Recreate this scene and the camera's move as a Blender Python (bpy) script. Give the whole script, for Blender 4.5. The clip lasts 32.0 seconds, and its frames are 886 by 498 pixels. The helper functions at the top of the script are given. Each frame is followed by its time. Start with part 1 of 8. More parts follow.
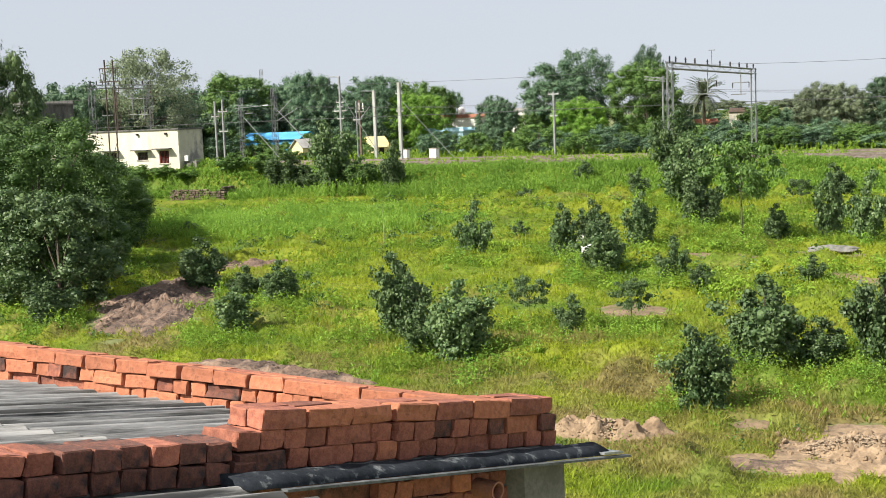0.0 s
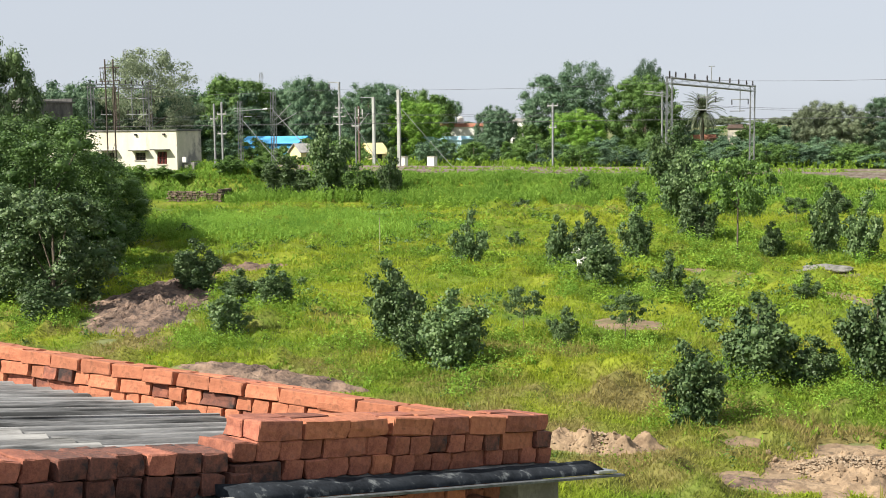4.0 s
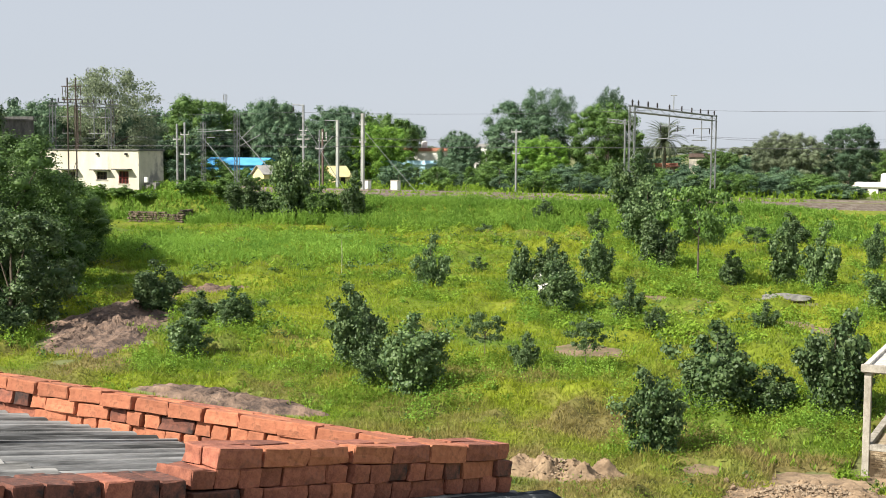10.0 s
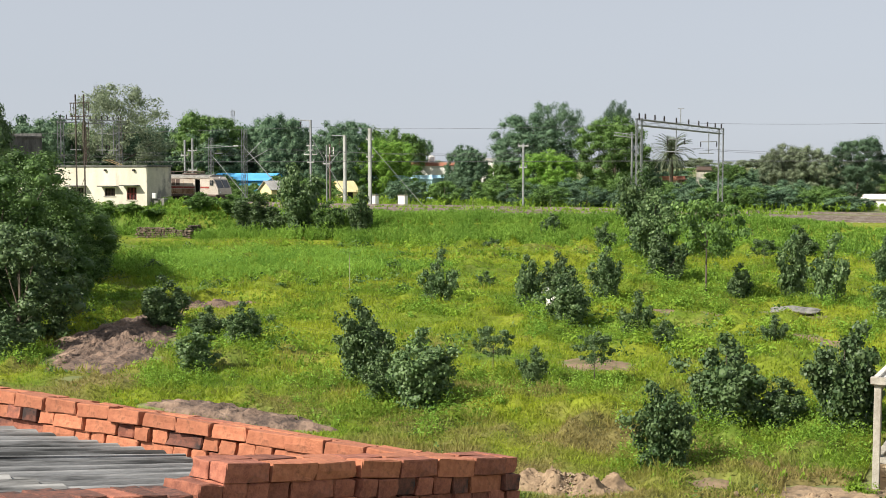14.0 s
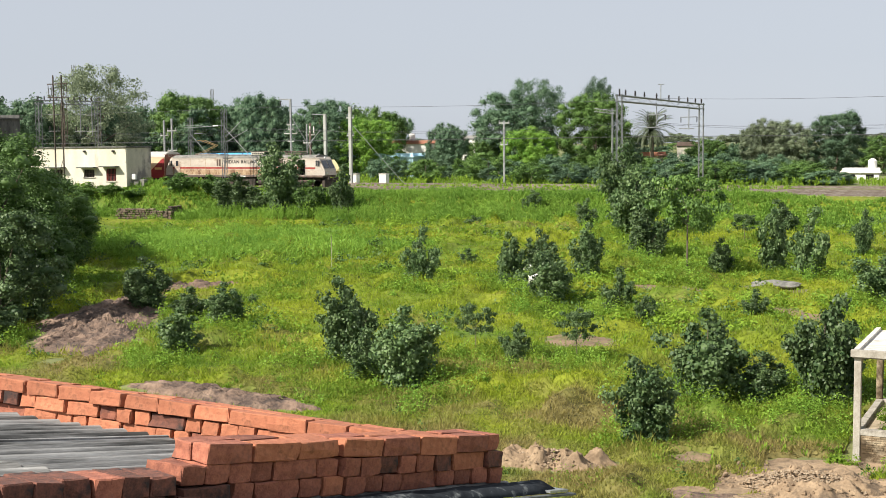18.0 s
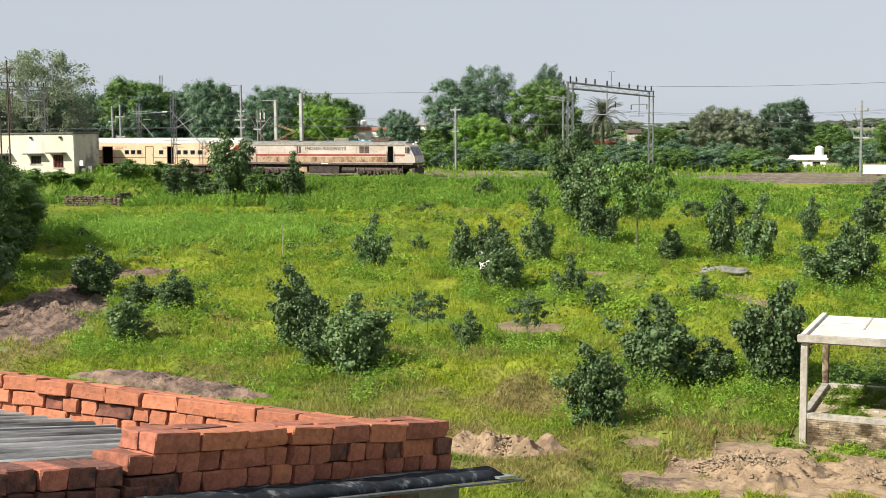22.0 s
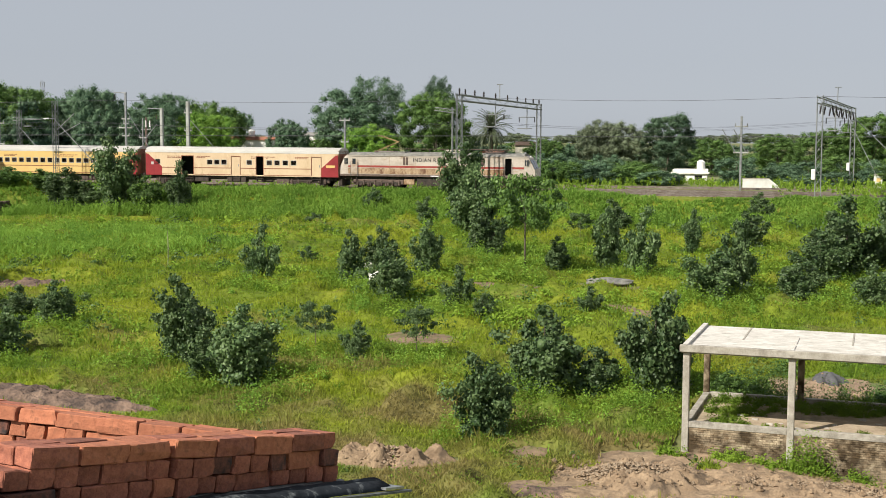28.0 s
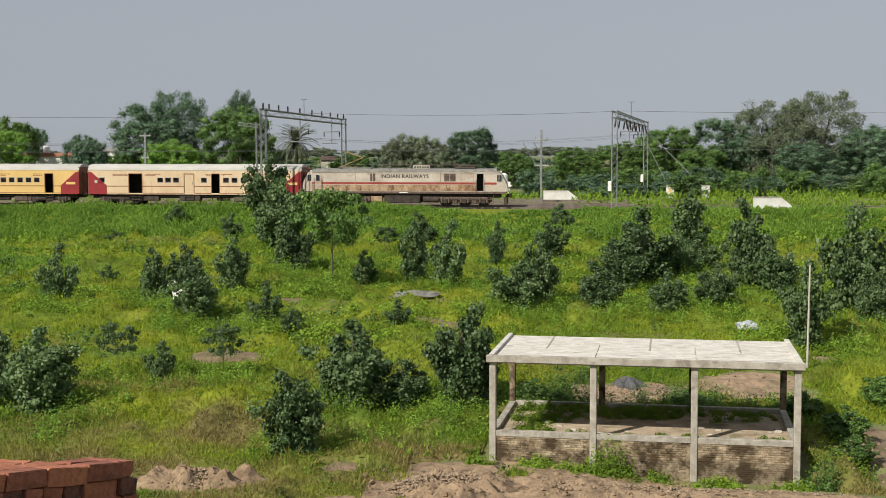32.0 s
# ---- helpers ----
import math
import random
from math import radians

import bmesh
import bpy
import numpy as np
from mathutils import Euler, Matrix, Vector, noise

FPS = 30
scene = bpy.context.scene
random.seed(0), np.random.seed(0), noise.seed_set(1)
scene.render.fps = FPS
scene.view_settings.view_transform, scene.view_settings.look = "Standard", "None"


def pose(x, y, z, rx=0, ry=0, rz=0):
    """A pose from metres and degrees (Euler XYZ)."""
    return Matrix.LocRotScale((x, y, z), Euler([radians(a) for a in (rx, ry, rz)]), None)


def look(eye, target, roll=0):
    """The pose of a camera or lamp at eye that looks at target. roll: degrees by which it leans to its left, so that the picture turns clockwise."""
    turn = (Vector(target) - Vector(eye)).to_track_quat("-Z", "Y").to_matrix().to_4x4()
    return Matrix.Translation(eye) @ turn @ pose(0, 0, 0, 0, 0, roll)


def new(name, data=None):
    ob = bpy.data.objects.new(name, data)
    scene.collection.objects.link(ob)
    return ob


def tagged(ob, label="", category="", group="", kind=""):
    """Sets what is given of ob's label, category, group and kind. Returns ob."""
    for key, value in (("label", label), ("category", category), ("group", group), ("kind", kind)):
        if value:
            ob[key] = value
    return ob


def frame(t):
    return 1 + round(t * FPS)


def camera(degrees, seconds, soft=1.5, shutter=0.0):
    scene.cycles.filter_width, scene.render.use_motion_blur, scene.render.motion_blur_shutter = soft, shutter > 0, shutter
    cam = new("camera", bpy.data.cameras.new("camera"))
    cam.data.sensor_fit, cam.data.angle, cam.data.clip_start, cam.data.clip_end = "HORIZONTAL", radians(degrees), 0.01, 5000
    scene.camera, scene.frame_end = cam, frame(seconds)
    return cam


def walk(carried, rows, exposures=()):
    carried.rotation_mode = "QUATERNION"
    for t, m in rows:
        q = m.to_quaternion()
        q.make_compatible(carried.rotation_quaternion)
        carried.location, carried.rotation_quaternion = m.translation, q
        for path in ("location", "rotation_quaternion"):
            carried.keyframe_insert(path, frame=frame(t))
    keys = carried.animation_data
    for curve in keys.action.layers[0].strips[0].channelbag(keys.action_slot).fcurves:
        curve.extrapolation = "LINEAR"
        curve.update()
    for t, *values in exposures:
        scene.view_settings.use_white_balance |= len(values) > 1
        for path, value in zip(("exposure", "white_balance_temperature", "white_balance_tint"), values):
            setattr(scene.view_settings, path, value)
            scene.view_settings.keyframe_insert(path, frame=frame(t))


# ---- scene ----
import itertools

cam = camera(39.6, 32.0, soft=0.6)
# t, eye x y z, heading to the left of +y, tilt, roll
PATH = [
    (0, -0.000, -0.000, 10.601, 23.88, -5.91, -2.16),
    (0.5, -0.001, -0.000, 10.602, 23.65, -5.80, -1.88),
    (1, -0.002, -0.001, 10.602, 23.63, -5.83, -2.03),
    (1.5, -0.005, -0.002, 10.603, 23.69, -5.67, -1.86),
    (2, -0.008, -0.003, 10.602, 23.73, -5.40, -1.55),
    (2.5, -0.011, -0.005, 10.603, 24.06, -5.02, -0.84),
    (3, -0.014, -0.005, 10.608, 23.70, -5.29, -0.73),
    (3.5, -0.019, -0.006, 10.622, 23.76, -5.64, -0.72),
    (5.5, -0.026, -0.007, 10.640, 22.87, -4.97, 0.32),
    (6, -0.029, -0.007, 10.649, 22.60, -5.19, 0.32),
    (6.5, -0.031, -0.008, 10.650, 22.44, -5.06, 0.11),
    (7, -0.033, -0.009, 10.650, 22.44, -4.90, 0.25),
    (7.5, -0.032, -0.009, 10.649, 22.66, -4.43, 0.35),
    (8, -0.030, -0.009, 10.648, 22.54, -4.03, 0.57),
    (8.5, -0.029, -0.008, 10.646, 22.37, -3.98, 0.53),
    (9, -0.030, -0.009, 10.645, 22.80, -4.10, 0.57),
    (9.5, -0.029, -0.008, 10.646, 22.52, -4.24, 0.54),
    (10, -0.027, -0.007, 10.647, 21.88, -4.41, 0.37),
    (10.5, -0.025, -0.006, 10.646, 22.33, -4.39, 0.27),
    (11, -0.024, -0.006, 10.645, 22.33, -4.46, 0.23),
    (11.5, -0.024, -0.006, 10.645, 22.39, -4.16, 0.29),
    (12, -0.026, -0.008, 10.643, 22.53, -4.17, 0.41),
    (12.5, -0.027, -0.008, 10.641, 22.73, -3.91, 0.29),
    (13, -0.025, -0.007, 10.643, 22.65, -4.15, 0.03),
    (13.5, -0.023, -0.007, 10.643, 22.40, -3.62, 0.08),
    (14, -0.023, -0.006, 10.643, 22.24, -3.74, 0.05),
    (14.5, -0.021, -0.005, 10.644, 22.05, -4.20, -0.02),
    (16.5, -0.019, -0.004, 10.646, 21.60, -4.36, -0.09),
    (17, -0.017, -0.003, 10.646, 21.42, -4.33, -0.35),
    (17.5, -0.017, -0.003, 10.646, 21.49, -4.54, -0.41),
    (18, -0.017, -0.003, 10.645, 21.40, -4.77, -0.51),
    (18.5, -0.017, -0.003, 10.646, 21.38, -4.90, -0.46),
    (19, -0.015, -0.002, 10.647, 20.77, -4.69, -0.32),
    (19.5, -0.015, -0.001, 10.646, 20.61, -4.78, -0.25),
    (20, -0.016, -0.002, 10.646, 20.45, -4.74, -0.34),
    (20.5, -0.016, -0.002, 10.645, 20.16, -4.85, -0.30),
    (21, -0.013, -0.001, 10.646, 20.21, -4.79, -0.36),
    (21.5, -0.011, 0.001, 10.646, 19.84, -5.22, -0.44),
    (22, -0.006, 0.003, 10.647, 19.15, -5.40, -0.41),
    (22.5, -0.000, 0.005, 10.647, 19.01, -5.33, -0.41),
    (23, 0.003, 0.006, 10.646, 18.43, -5.54, -0.45),
    (23.5, 0.003, 0.006, 10.647, 17.66, -5.50, -0.52),
    (24, 0.003, 0.006, 10.647, 16.88, -5.45, -0.39),
    (24.5, 0.004, 0.006, 10.646, 16.37, -5.26, -0.18),
    (25, 0.004, 0.005, 10.645, 15.05, -5.00, 0.05),
    (25.5, 0.003, 0.005, 10.644, 14.60, -4.93, -0.06),
    (27.5, 0.002, 0.005, 10.645, 14.47, -4.86, 0.12),
    (28, 0.003, 0.005, 10.646, 13.97, -4.90, 0.23),
    (28.5, 0.004, 0.005, 10.645, 12.95, -4.57, 0.21),
    (29, 0.007, 0.005, 10.645, 10.62, -4.88, 0.42),
    (29.5, 0.014, 0.006, 10.649, 8.45, -4.46, 0.43),
    (30, 0.018, 0.007, 10.655, 7.77, -4.20, -0.02),
    (30.5, 0.022, 0.007, 10.658, 6.47, -4.05, -0.44),
    (31, 0.029, 0.008, 10.658, 6.50, -4.33, -0.64),
    (31.5, 0.034, 0.007, 10.661, 4.89, -4.21, -0.62),
    (32, 0.038, 0.008, 10.665, 5.00, -4.23, -0.17),
]


def view(x, y, z, heading, tilt, roll):
    return pose(x, y, z, 90 + tilt, 0, heading) @ pose(0, 0, 0, 0, 0, roll)


walk(cam, [(r[0], view(*r[1:])) for r in PATH], exposures=[(0, 0.96), (9, 0.88), (12, 0.86), (14, 0.76), (17, 0.82), (19, 0.82), (25, 0.68), (29, 0.38), (32, 0.18)])

# ---------------------------------------------------------------- light
SUN_AZ, SUN_EL = 221.0, 41.0
world = bpy.data.worlds.new("sky")
scene.world = world
world.use_nodes = True
wn = world.node_tree.nodes
sky = wn.new("ShaderNodeTexSky")
sky.sky_type, sky.sun_disc = "NISHITA", False
sky.sun_elevation, sky.sun_rotation = radians(SUN_EL), radians(SUN_AZ)
sky.air_density, sky.dust_density, sky.ozone_density, sky.altitude = 1.0, 0.6, 2.0, 100
grey = wn.new("ShaderNodeHueSaturation")
grey.inputs["Saturation"].default_value = 0.28
world.node_tree.links.new(sky.outputs[0], grey.inputs["Color"])
cool = wn.new("ShaderNodeMixRGB")
cool.blend_type = "MULTIPLY"
cool.inputs[0].default_value = 1.0
cool.inputs[2].default_value = (0.98, 1.0, 1.05, 1)
world.node_tree.links.new(grey.outputs[0], cool.inputs[1])
veil = wn.new("ShaderNodeMixRGB")  # thin even haze over the blue
veil.inputs[0].default_value = 0.8
veil.inputs[2].default_value = (4.72, 5.12, 5.75, 1)
world.node_tree.links.new(cool.outputs[0], veil.inputs[1])
world.node_tree.links.new(veil.outputs[0], wn["Background"].inputs["Color"])
wn["Background"].inputs["Strength"].default_value = 0.069
sun = new("sun", bpy.data.lights.new("sun", "SUN"))
sun.data.energy, sun.data.angle, sun.data.color = 5.0, radians(0.6), (1.0, 0.94, 0.84)
SUN_WAY = Vector((math.sin(radians(SUN_AZ)) * math.cos(radians(SUN_EL)), math.cos(radians(SUN_AZ)) * math.cos(radians(SUN_EL)), math.sin(radians(SUN_EL))))
sun.matrix_world = look(SUN_WAY * 300, (0, 0, 0))

# ---------------------------------------------------------------- materials


def material(name, dark, light, scale=4.0, rough=0.8, bump=0.3, fine=40.0, metal=0.0, vary=0.12, spots=None, spot_scale=1.5, spot_edge=0.58, stretch=(1, 1, 1), world_space=False, dist=0.02):
    """Two scales of noise mix dark and light; spots lays a third colour in patches; vary shifts whole objects."""
    m = bpy.data.materials.new(name)
    m.use_nodes = True
    t, nodes = m.node_tree, m.node_tree.nodes
    b = nodes["Principled BSDF"]
    geo = nodes.new("ShaderNodeNewGeometry") if world_space else nodes.new("ShaderNodeTexCoord")
    src = geo.outputs["Position"] if world_space else geo.outputs["Object"]
    mp = nodes.new("ShaderNodeMapping")
    mp.inputs["Scale"].default_value = stretch
    t.links.new(src, mp.inputs["Vector"])

    def tex(s, detail=5.0):
        n = nodes.new("ShaderNodeTexNoise")
        n.inputs["Scale"].default_value, n.inputs["Detail"].default_value, n.inputs["Roughness"].default_value = s, detail, 0.62
        t.links.new(mp.outputs[0], n.inputs["Vector"])
        return n

    big, small = tex(scale), tex(fine, 3.0)
    ramp = nodes.new("ShaderNodeValToRGB")
    ramp.color_ramp.elements[0].position, ramp.color_ramp.elements[1].position = 0.32, 0.68
    ramp.color_ramp.elements[0].color, ramp.color_ramp.elements[1].color = (*dark, 1), (*light, 1)
    add = nodes.new("ShaderNodeMath")
    add.operation = "MULTIPLY_ADD"
    t.links.new(small.outputs["Fac"], add.inputs[0])
    add.inputs[1].default_value = 0.45
    t.links.new(big.outputs["Fac"], add.inputs[2])
    sub = nodes.new("ShaderNodeMath")
    sub.operation = "SUBTRACT"
    t.links.new(add.outputs[0], sub.inputs[0])
    sub.inputs[1].default_value = 0.225
    t.links.new(sub.outputs[0], ramp.inputs["Fac"])
    col = ramp.outputs["Color"]
    if spots:
        sp = tex(spot_scale, 8.0)
        sr = nodes.new("ShaderNodeValToRGB")
        sr.color_ramp.elements[0].position, sr.color_ramp.elements[1].position = spot_edge - 0.06, spot_edge + 0.07
        t.links.new(sp.outputs["Fac"], sr.inputs["Fac"])
        mix = nodes.new("ShaderNodeMixRGB")
        t.links.new(sr.outputs["Color"], mix.inputs[0])
        t.links.new(col, mix.inputs[1])
        mix.inputs[2].default_value = (*spots, 1)
        col = mix.outputs[0]
    if vary:
        info = nodes.new("ShaderNodeObjectInfo")
        rng = nodes.new("ShaderNodeMapRange")
        rng.inputs["To Min"].default_value, rng.inputs["To Max"].default_value = 1 - vary, 1 + vary
        t.links.new(info.outputs["Random"], rng.inputs["Value"])
        hsv = nodes.new("ShaderNodeHueSaturation")
        t.links.new(rng.outputs[0], hsv.inputs["Value"])
        t.links.new(col, hsv.inputs["Color"])
        col = hsv.outputs[0]
    t.links.new(col, b.inputs["Base Color"])
    b.inputs["Roughness"].default_value, b.inputs["Metallic"].default_value = rough, metal
    if bump:
        bp = nodes.new("ShaderNodeBump")
        bp.inputs["Strength"].default_value, bp.inputs["Distance"].default_value = bump, dist
        t.links.new(add.outputs[0], bp.inputs["Height"])
        t.links.new(bp.outputs[0], b.inputs["Normal"])
    return m


def leaf_material(name, dark, light, glow=0.35, rough=0.55, scale=0.35, mid=None, own=0.5, lo=0.45, hi=1.0, detail=6.0, spec=0.3):
    """Leaves: colour by leaf and by clump, some light let through."""
    m = bpy.data.materials.new(name)
    m.use_nodes = True
    t, nodes = m.node_tree, m.node_tree.nodes
    b, out = nodes["Principled BSDF"], nodes["Material Output"]
    geo = nodes.new("ShaderNodeNewGeometry")
    n = nodes.new("ShaderNodeTexNoise")
    n.inputs["Scale"].default_value, n.inputs["Detail"].default_value, n.inputs["Roughness"].default_value = scale, detail, 0.65
    t.links.new(geo.outputs["Position"], n.inputs["Vector"])
    add = nodes.new("ShaderNodeMath")
    add.operation = "MULTIPLY_ADD"
    t.links.new(geo.outputs["Random Per Island"], add.inputs[0])
    add.inputs[1].default_value = own
    t.links.new(n.outputs["Fac"], add.inputs[2])
    ramp = nodes.new("ShaderNodeValToRGB")
    ramp.color_ramp.elements[0].position, ramp.color_ramp.elements[1].position = lo, hi
    ramp.color_ramp.elements[0].color, ramp.color_ramp.elements[1].color = (*dark, 1), (*light, 1)
    if mid:
        ramp.color_ramp.elements.new((lo + hi) / 2).color = (*mid, 1)
    t.links.new(add.outputs[0], ramp.inputs["Fac"])
    info = nodes.new("ShaderNodeObjectInfo")
    rng = nodes.new("ShaderNodeMapRange")
    rng.inputs["To Min"].default_value, rng.inputs["To Max"].default_value = 0.8, 1.2
    t.links.new(info.outputs["Random"], rng.inputs["Value"])
    hsv = nodes.new("ShaderNodeHueSaturation")
    t.links.new(rng.outputs[0], hsv.inputs["Value"])
    t.links.new(ramp.outputs["Color"], hsv.inputs["Color"])
    t.links.new(hsv.outputs[0], b.inputs["Base Color"])
    b.inputs["Roughness"].default_value = rough
    b.inputs["Specular IOR Level"].default_value = spec
    tr = nodes.new("ShaderNodeBsdfTranslucent")
    t.links.new(hsv.outputs[0], tr.inputs["Color"])
    mix = nodes.new("ShaderNodeMixShader")
    mix.inputs[0].default_value = glow
    t.links.new(b.outputs[0], mix.inputs[1])
    t.links.new(tr.outputs[0], mix.inputs[2])
    t.links.new(mix.outputs[0], out.inputs["Surface"])
    return m


M = {}
M["brick"] = material("fired brick", (0.315, 0.108, 0.056), (0.45, 0.172, 0.09), 20, 0.95, 0.9, 130, vary=0.22, spots=(0.24, 0.092, 0.05), spot_scale=26, spot_edge=0.6, dist=0.008)
# darker copy of the brick that puts the parapet front's shade into colour
M["brick_dull_shade"] = material("dull red brick, front shade in colour", (0.185, 0.062, 0.04), (0.36, 0.132, 0.078), 18, 0.95, 0.9, 130, vary=0.28, spots=(0.11, 0.046, 0.035), spot_scale=8, spot_edge=0.62, dist=0.008)
# near-black tone for burnt bricks, and for shade painted under the eaves
M["brick_burnt_shade"] = material("overburnt brick, also eaves shade", (0.055, 0.026, 0.02), (0.19, 0.07, 0.045), 12, 0.93, 0.9, 110, vary=0.3, spots=(0.03, 0.02, 0.018), spot_scale=9, spot_edge=0.56, dist=0.008)
M["cement_sheet"] = material("weathered cement sheet", (0.16, 0.158, 0.153), (0.35, 0.345, 0.335), 1.6, 0.85, 0.4, 30, vary=0.08, spots=(0.04, 0.04, 0.038), spot_scale=1.25, spot_edge=0.51, stretch=(0.7, 10.0, 1), dist=0.004)
M["felt"] = material("tarred sheet", (0.005, 0.007, 0.010), (0.026, 0.031, 0.038), 7, 0.92, 0.5, 60, spots=(0.16, 0.17, 0.17), spot_scale=14, spot_edge=0.63, dist=0.006)
M["felt"].node_tree.nodes["Principled BSDF"].inputs["Specular IOR Level"].default_value = 0.2
M["tin"] = material("dull zinc sheet", (0.24, 0.25, 0.26), (0.5, 0.51, 0.52), 3, 0.4, 0.1, 50, metal=0.7, spots=(0.2, 0.13, 0.09), spot_scale=4, spot_edge=0.66)
M["old_zinc"] = material("old blackened zinc", (0.045, 0.05, 0.055), (0.16, 0.17, 0.175), 5, 0.6, 0.2, 40, metal=0.3, spots=(0.3, 0.31, 0.32), spot_scale=6, spot_edge=0.66)
M["mortar"] = material("grey cement render", (0.12, 0.115, 0.10), (0.24, 0.23, 0.205), 3, 0.9, 0.4, 40, spots=(0.10, 0.10, 0.09), spot_scale=2)
M["clay"] = material("clay pipe", (0.20, 0.085, 0.055), (0.32, 0.14, 0.085), 5, 0.8, 0.2, 60)
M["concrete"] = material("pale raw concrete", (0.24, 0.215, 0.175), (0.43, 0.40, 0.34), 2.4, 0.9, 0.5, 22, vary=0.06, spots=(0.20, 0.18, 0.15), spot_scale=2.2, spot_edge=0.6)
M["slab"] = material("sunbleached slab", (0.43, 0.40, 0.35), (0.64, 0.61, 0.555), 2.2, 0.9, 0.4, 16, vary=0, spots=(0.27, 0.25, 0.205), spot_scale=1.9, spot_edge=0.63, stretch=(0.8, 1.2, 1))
M["old_brick"] = material("mossy old brick", (0.15, 0.10, 0.055), (0.44, 0.36, 0.245), 3.4, 0.95, 0.7, 24, vary=0.3, spots=(0.062, 0.040, 0.018), spot_scale=1.3, spot_edge=0.5, world_space=True)
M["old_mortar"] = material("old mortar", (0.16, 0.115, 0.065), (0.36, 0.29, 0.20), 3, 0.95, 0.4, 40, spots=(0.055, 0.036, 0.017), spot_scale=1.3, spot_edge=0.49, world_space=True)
M["soil"] = material("dry soil", (0.18, 0.125, 0.08), (0.35, 0.25, 0.16), 1.3, 0.95, 0.6, 16, vary=0.05, spots=(0.15, 0.115, 0.07), spot_scale=0.9, dist=0.06)
M["pale_soil"] = material("pale gritty earth", (0.17, 0.115, 0.07), (0.33, 0.235, 0.145), 1.6, 0.95, 0.8, 12, vary=0.1, spots=(0.11, 0.078, 0.05), spot_scale=2.0, dist=0.08)
M["brown_soil"] = material("brown soil", (0.12, 0.082, 0.05), (0.23, 0.16, 0.10), 1.3, 0.95, 0.6, 16, vary=0.05, spots=(0.10, 0.09, 0.035), spot_scale=1.6, spot_edge=0.55, dist=0.06)
M["rock"] = material("brown weathered rock", (0.04, 0.027, 0.022), (0.215, 0.142, 0.10), 1.1, 0.9, 1.0, 4.5, vary=0.08, spots=(0.27, 0.185, 0.13), spot_scale=0.8, spot_edge=0.62, dist=0.25)
M["sand_floor"] = material("sandy earth floor", (0.27, 0.205, 0.135), (0.46, 0.37, 0.265), 1.2, 0.95, 0.6, 14, vary=0, spots=(0.17, 0.14, 0.08), spot_scale=0.9, spot_edge=0.57, dist=0.05)
M["rubble_stone"] = material("dark weathered masonry", (0.085, 0.06, 0.045), (0.22, 0.165, 0.12), 1.6, 0.95, 0.6, 14, vary=0.1, spots=(0.05, 0.04, 0.03), spot_scale=1.0, dist=0.05)
M["dark_render"] = material("sooty weathered render", (0.045, 0.045, 0.043), (0.15, 0.145, 0.135), 1.2, 0.95, 0.4, 14, vary=0.05, spots=(0.2, 0.19, 0.17), spot_scale=0.7, spot_edge=0.62, stretch=(1, 1, 0.4))
M["mustard"] = material("mustard painted steel", (0.22, 0.15, 0.06), (0.34, 0.24, 0.10), 3, 0.6, 0.05, 20, vary=0)
M["pebble"] = material("buff broken stone", (0.18, 0.13, 0.085), (0.34, 0.26, 0.175), 6, 0.9, 0.4, 30, vary=0)
M["stone"] = material("pale stone", (0.32, 0.29, 0.25), (0.52, 0.48, 0.42), 2, 0.9, 0.5, 20)
M["gravel"] = material("dark gravel", (0.05, 0.05, 0.055), (0.14, 0.14, 0.145), 3, 0.9, 0.9, 25, dist=0.05)
M["ballast"] = material("brown track ballast", (0.14, 0.11, 0.09), (0.30, 0.25, 0.21), 2, 0.95, 0.9, 14, vary=0.05, dist=0.06)
M["steel"] = material("galvanised steel", (0.16, 0.17, 0.17), (0.30, 0.31, 0.31), 2, 0.55, 0.1, 30, metal=0.4)
M["post_concrete"] = material("grey precast concrete", (0.27, 0.28, 0.26), (0.42, 0.43, 0.40), 2, 0.85, 0.2, 25, vary=0.05, spots=(0.22, 0.21, 0.18), spot_scale=1.2, stretch=(1, 1, 0.3))
M["rust"] = material("rusty steel", (0.075, 0.05, 0.04), (0.15, 0.105, 0.085), 3, 0.8, 0.2, 30)
M["rail"] = material("worn rail", (0.16, 0.12, 0.10), (0.3, 0.26, 0.23), 2, 0.5, 0.1, 30, metal=0.6)
M["cable"] = material("dark cable", (0.05, 0.05, 0.055), (0.09, 0.09, 0.095), 2, 0.6, 0, 10, vary=0)
M["porcelain"] = material("dark insulator", (0.018, 0.014, 0.013), (0.04, 0.032, 0.03), 6, 0.5, 0, 20)
M["white"] = material("white limewash", (0.62, 0.60, 0.56), (0.80, 0.79, 0.76), 1.0, 0.9, 0.1, 20, spots=(0.45, 0.42, 0.37), spot_scale=0.8, spot_edge=0.66)
M["cream"] = material("cream limewash, stained", (0.52, 0.475, 0.375), (0.68, 0.635, 0.53), 0.5, 0.9, 0.15, 14, vary=0.03, spots=(0.42, 0.38, 0.31), spot_scale=0.7, spot_edge=0.64, stretch=(1, 1, 0.35))
M["cream_dark"] = material("cream wall with damp", (0.42, 0.39, 0.31), (0.58, 0.54, 0.43), 0.6, 0.9, 0.15, 14, vary=0, spots=(0.22, 0.21, 0.19), spot_scale=0.5, spot_edge=0.56)
M["yellow"] = material("pale yellow wall", (0.66, 0.55, 0.27), (0.80, 0.70, 0.40), 0.8, 0.9, 0.1, 14)
M["blue"] = material("sky blue wall", (0.05, 0.27, 0.52), (0.09, 0.36, 0.62), 0.6, 0.8, 0.1, 14)
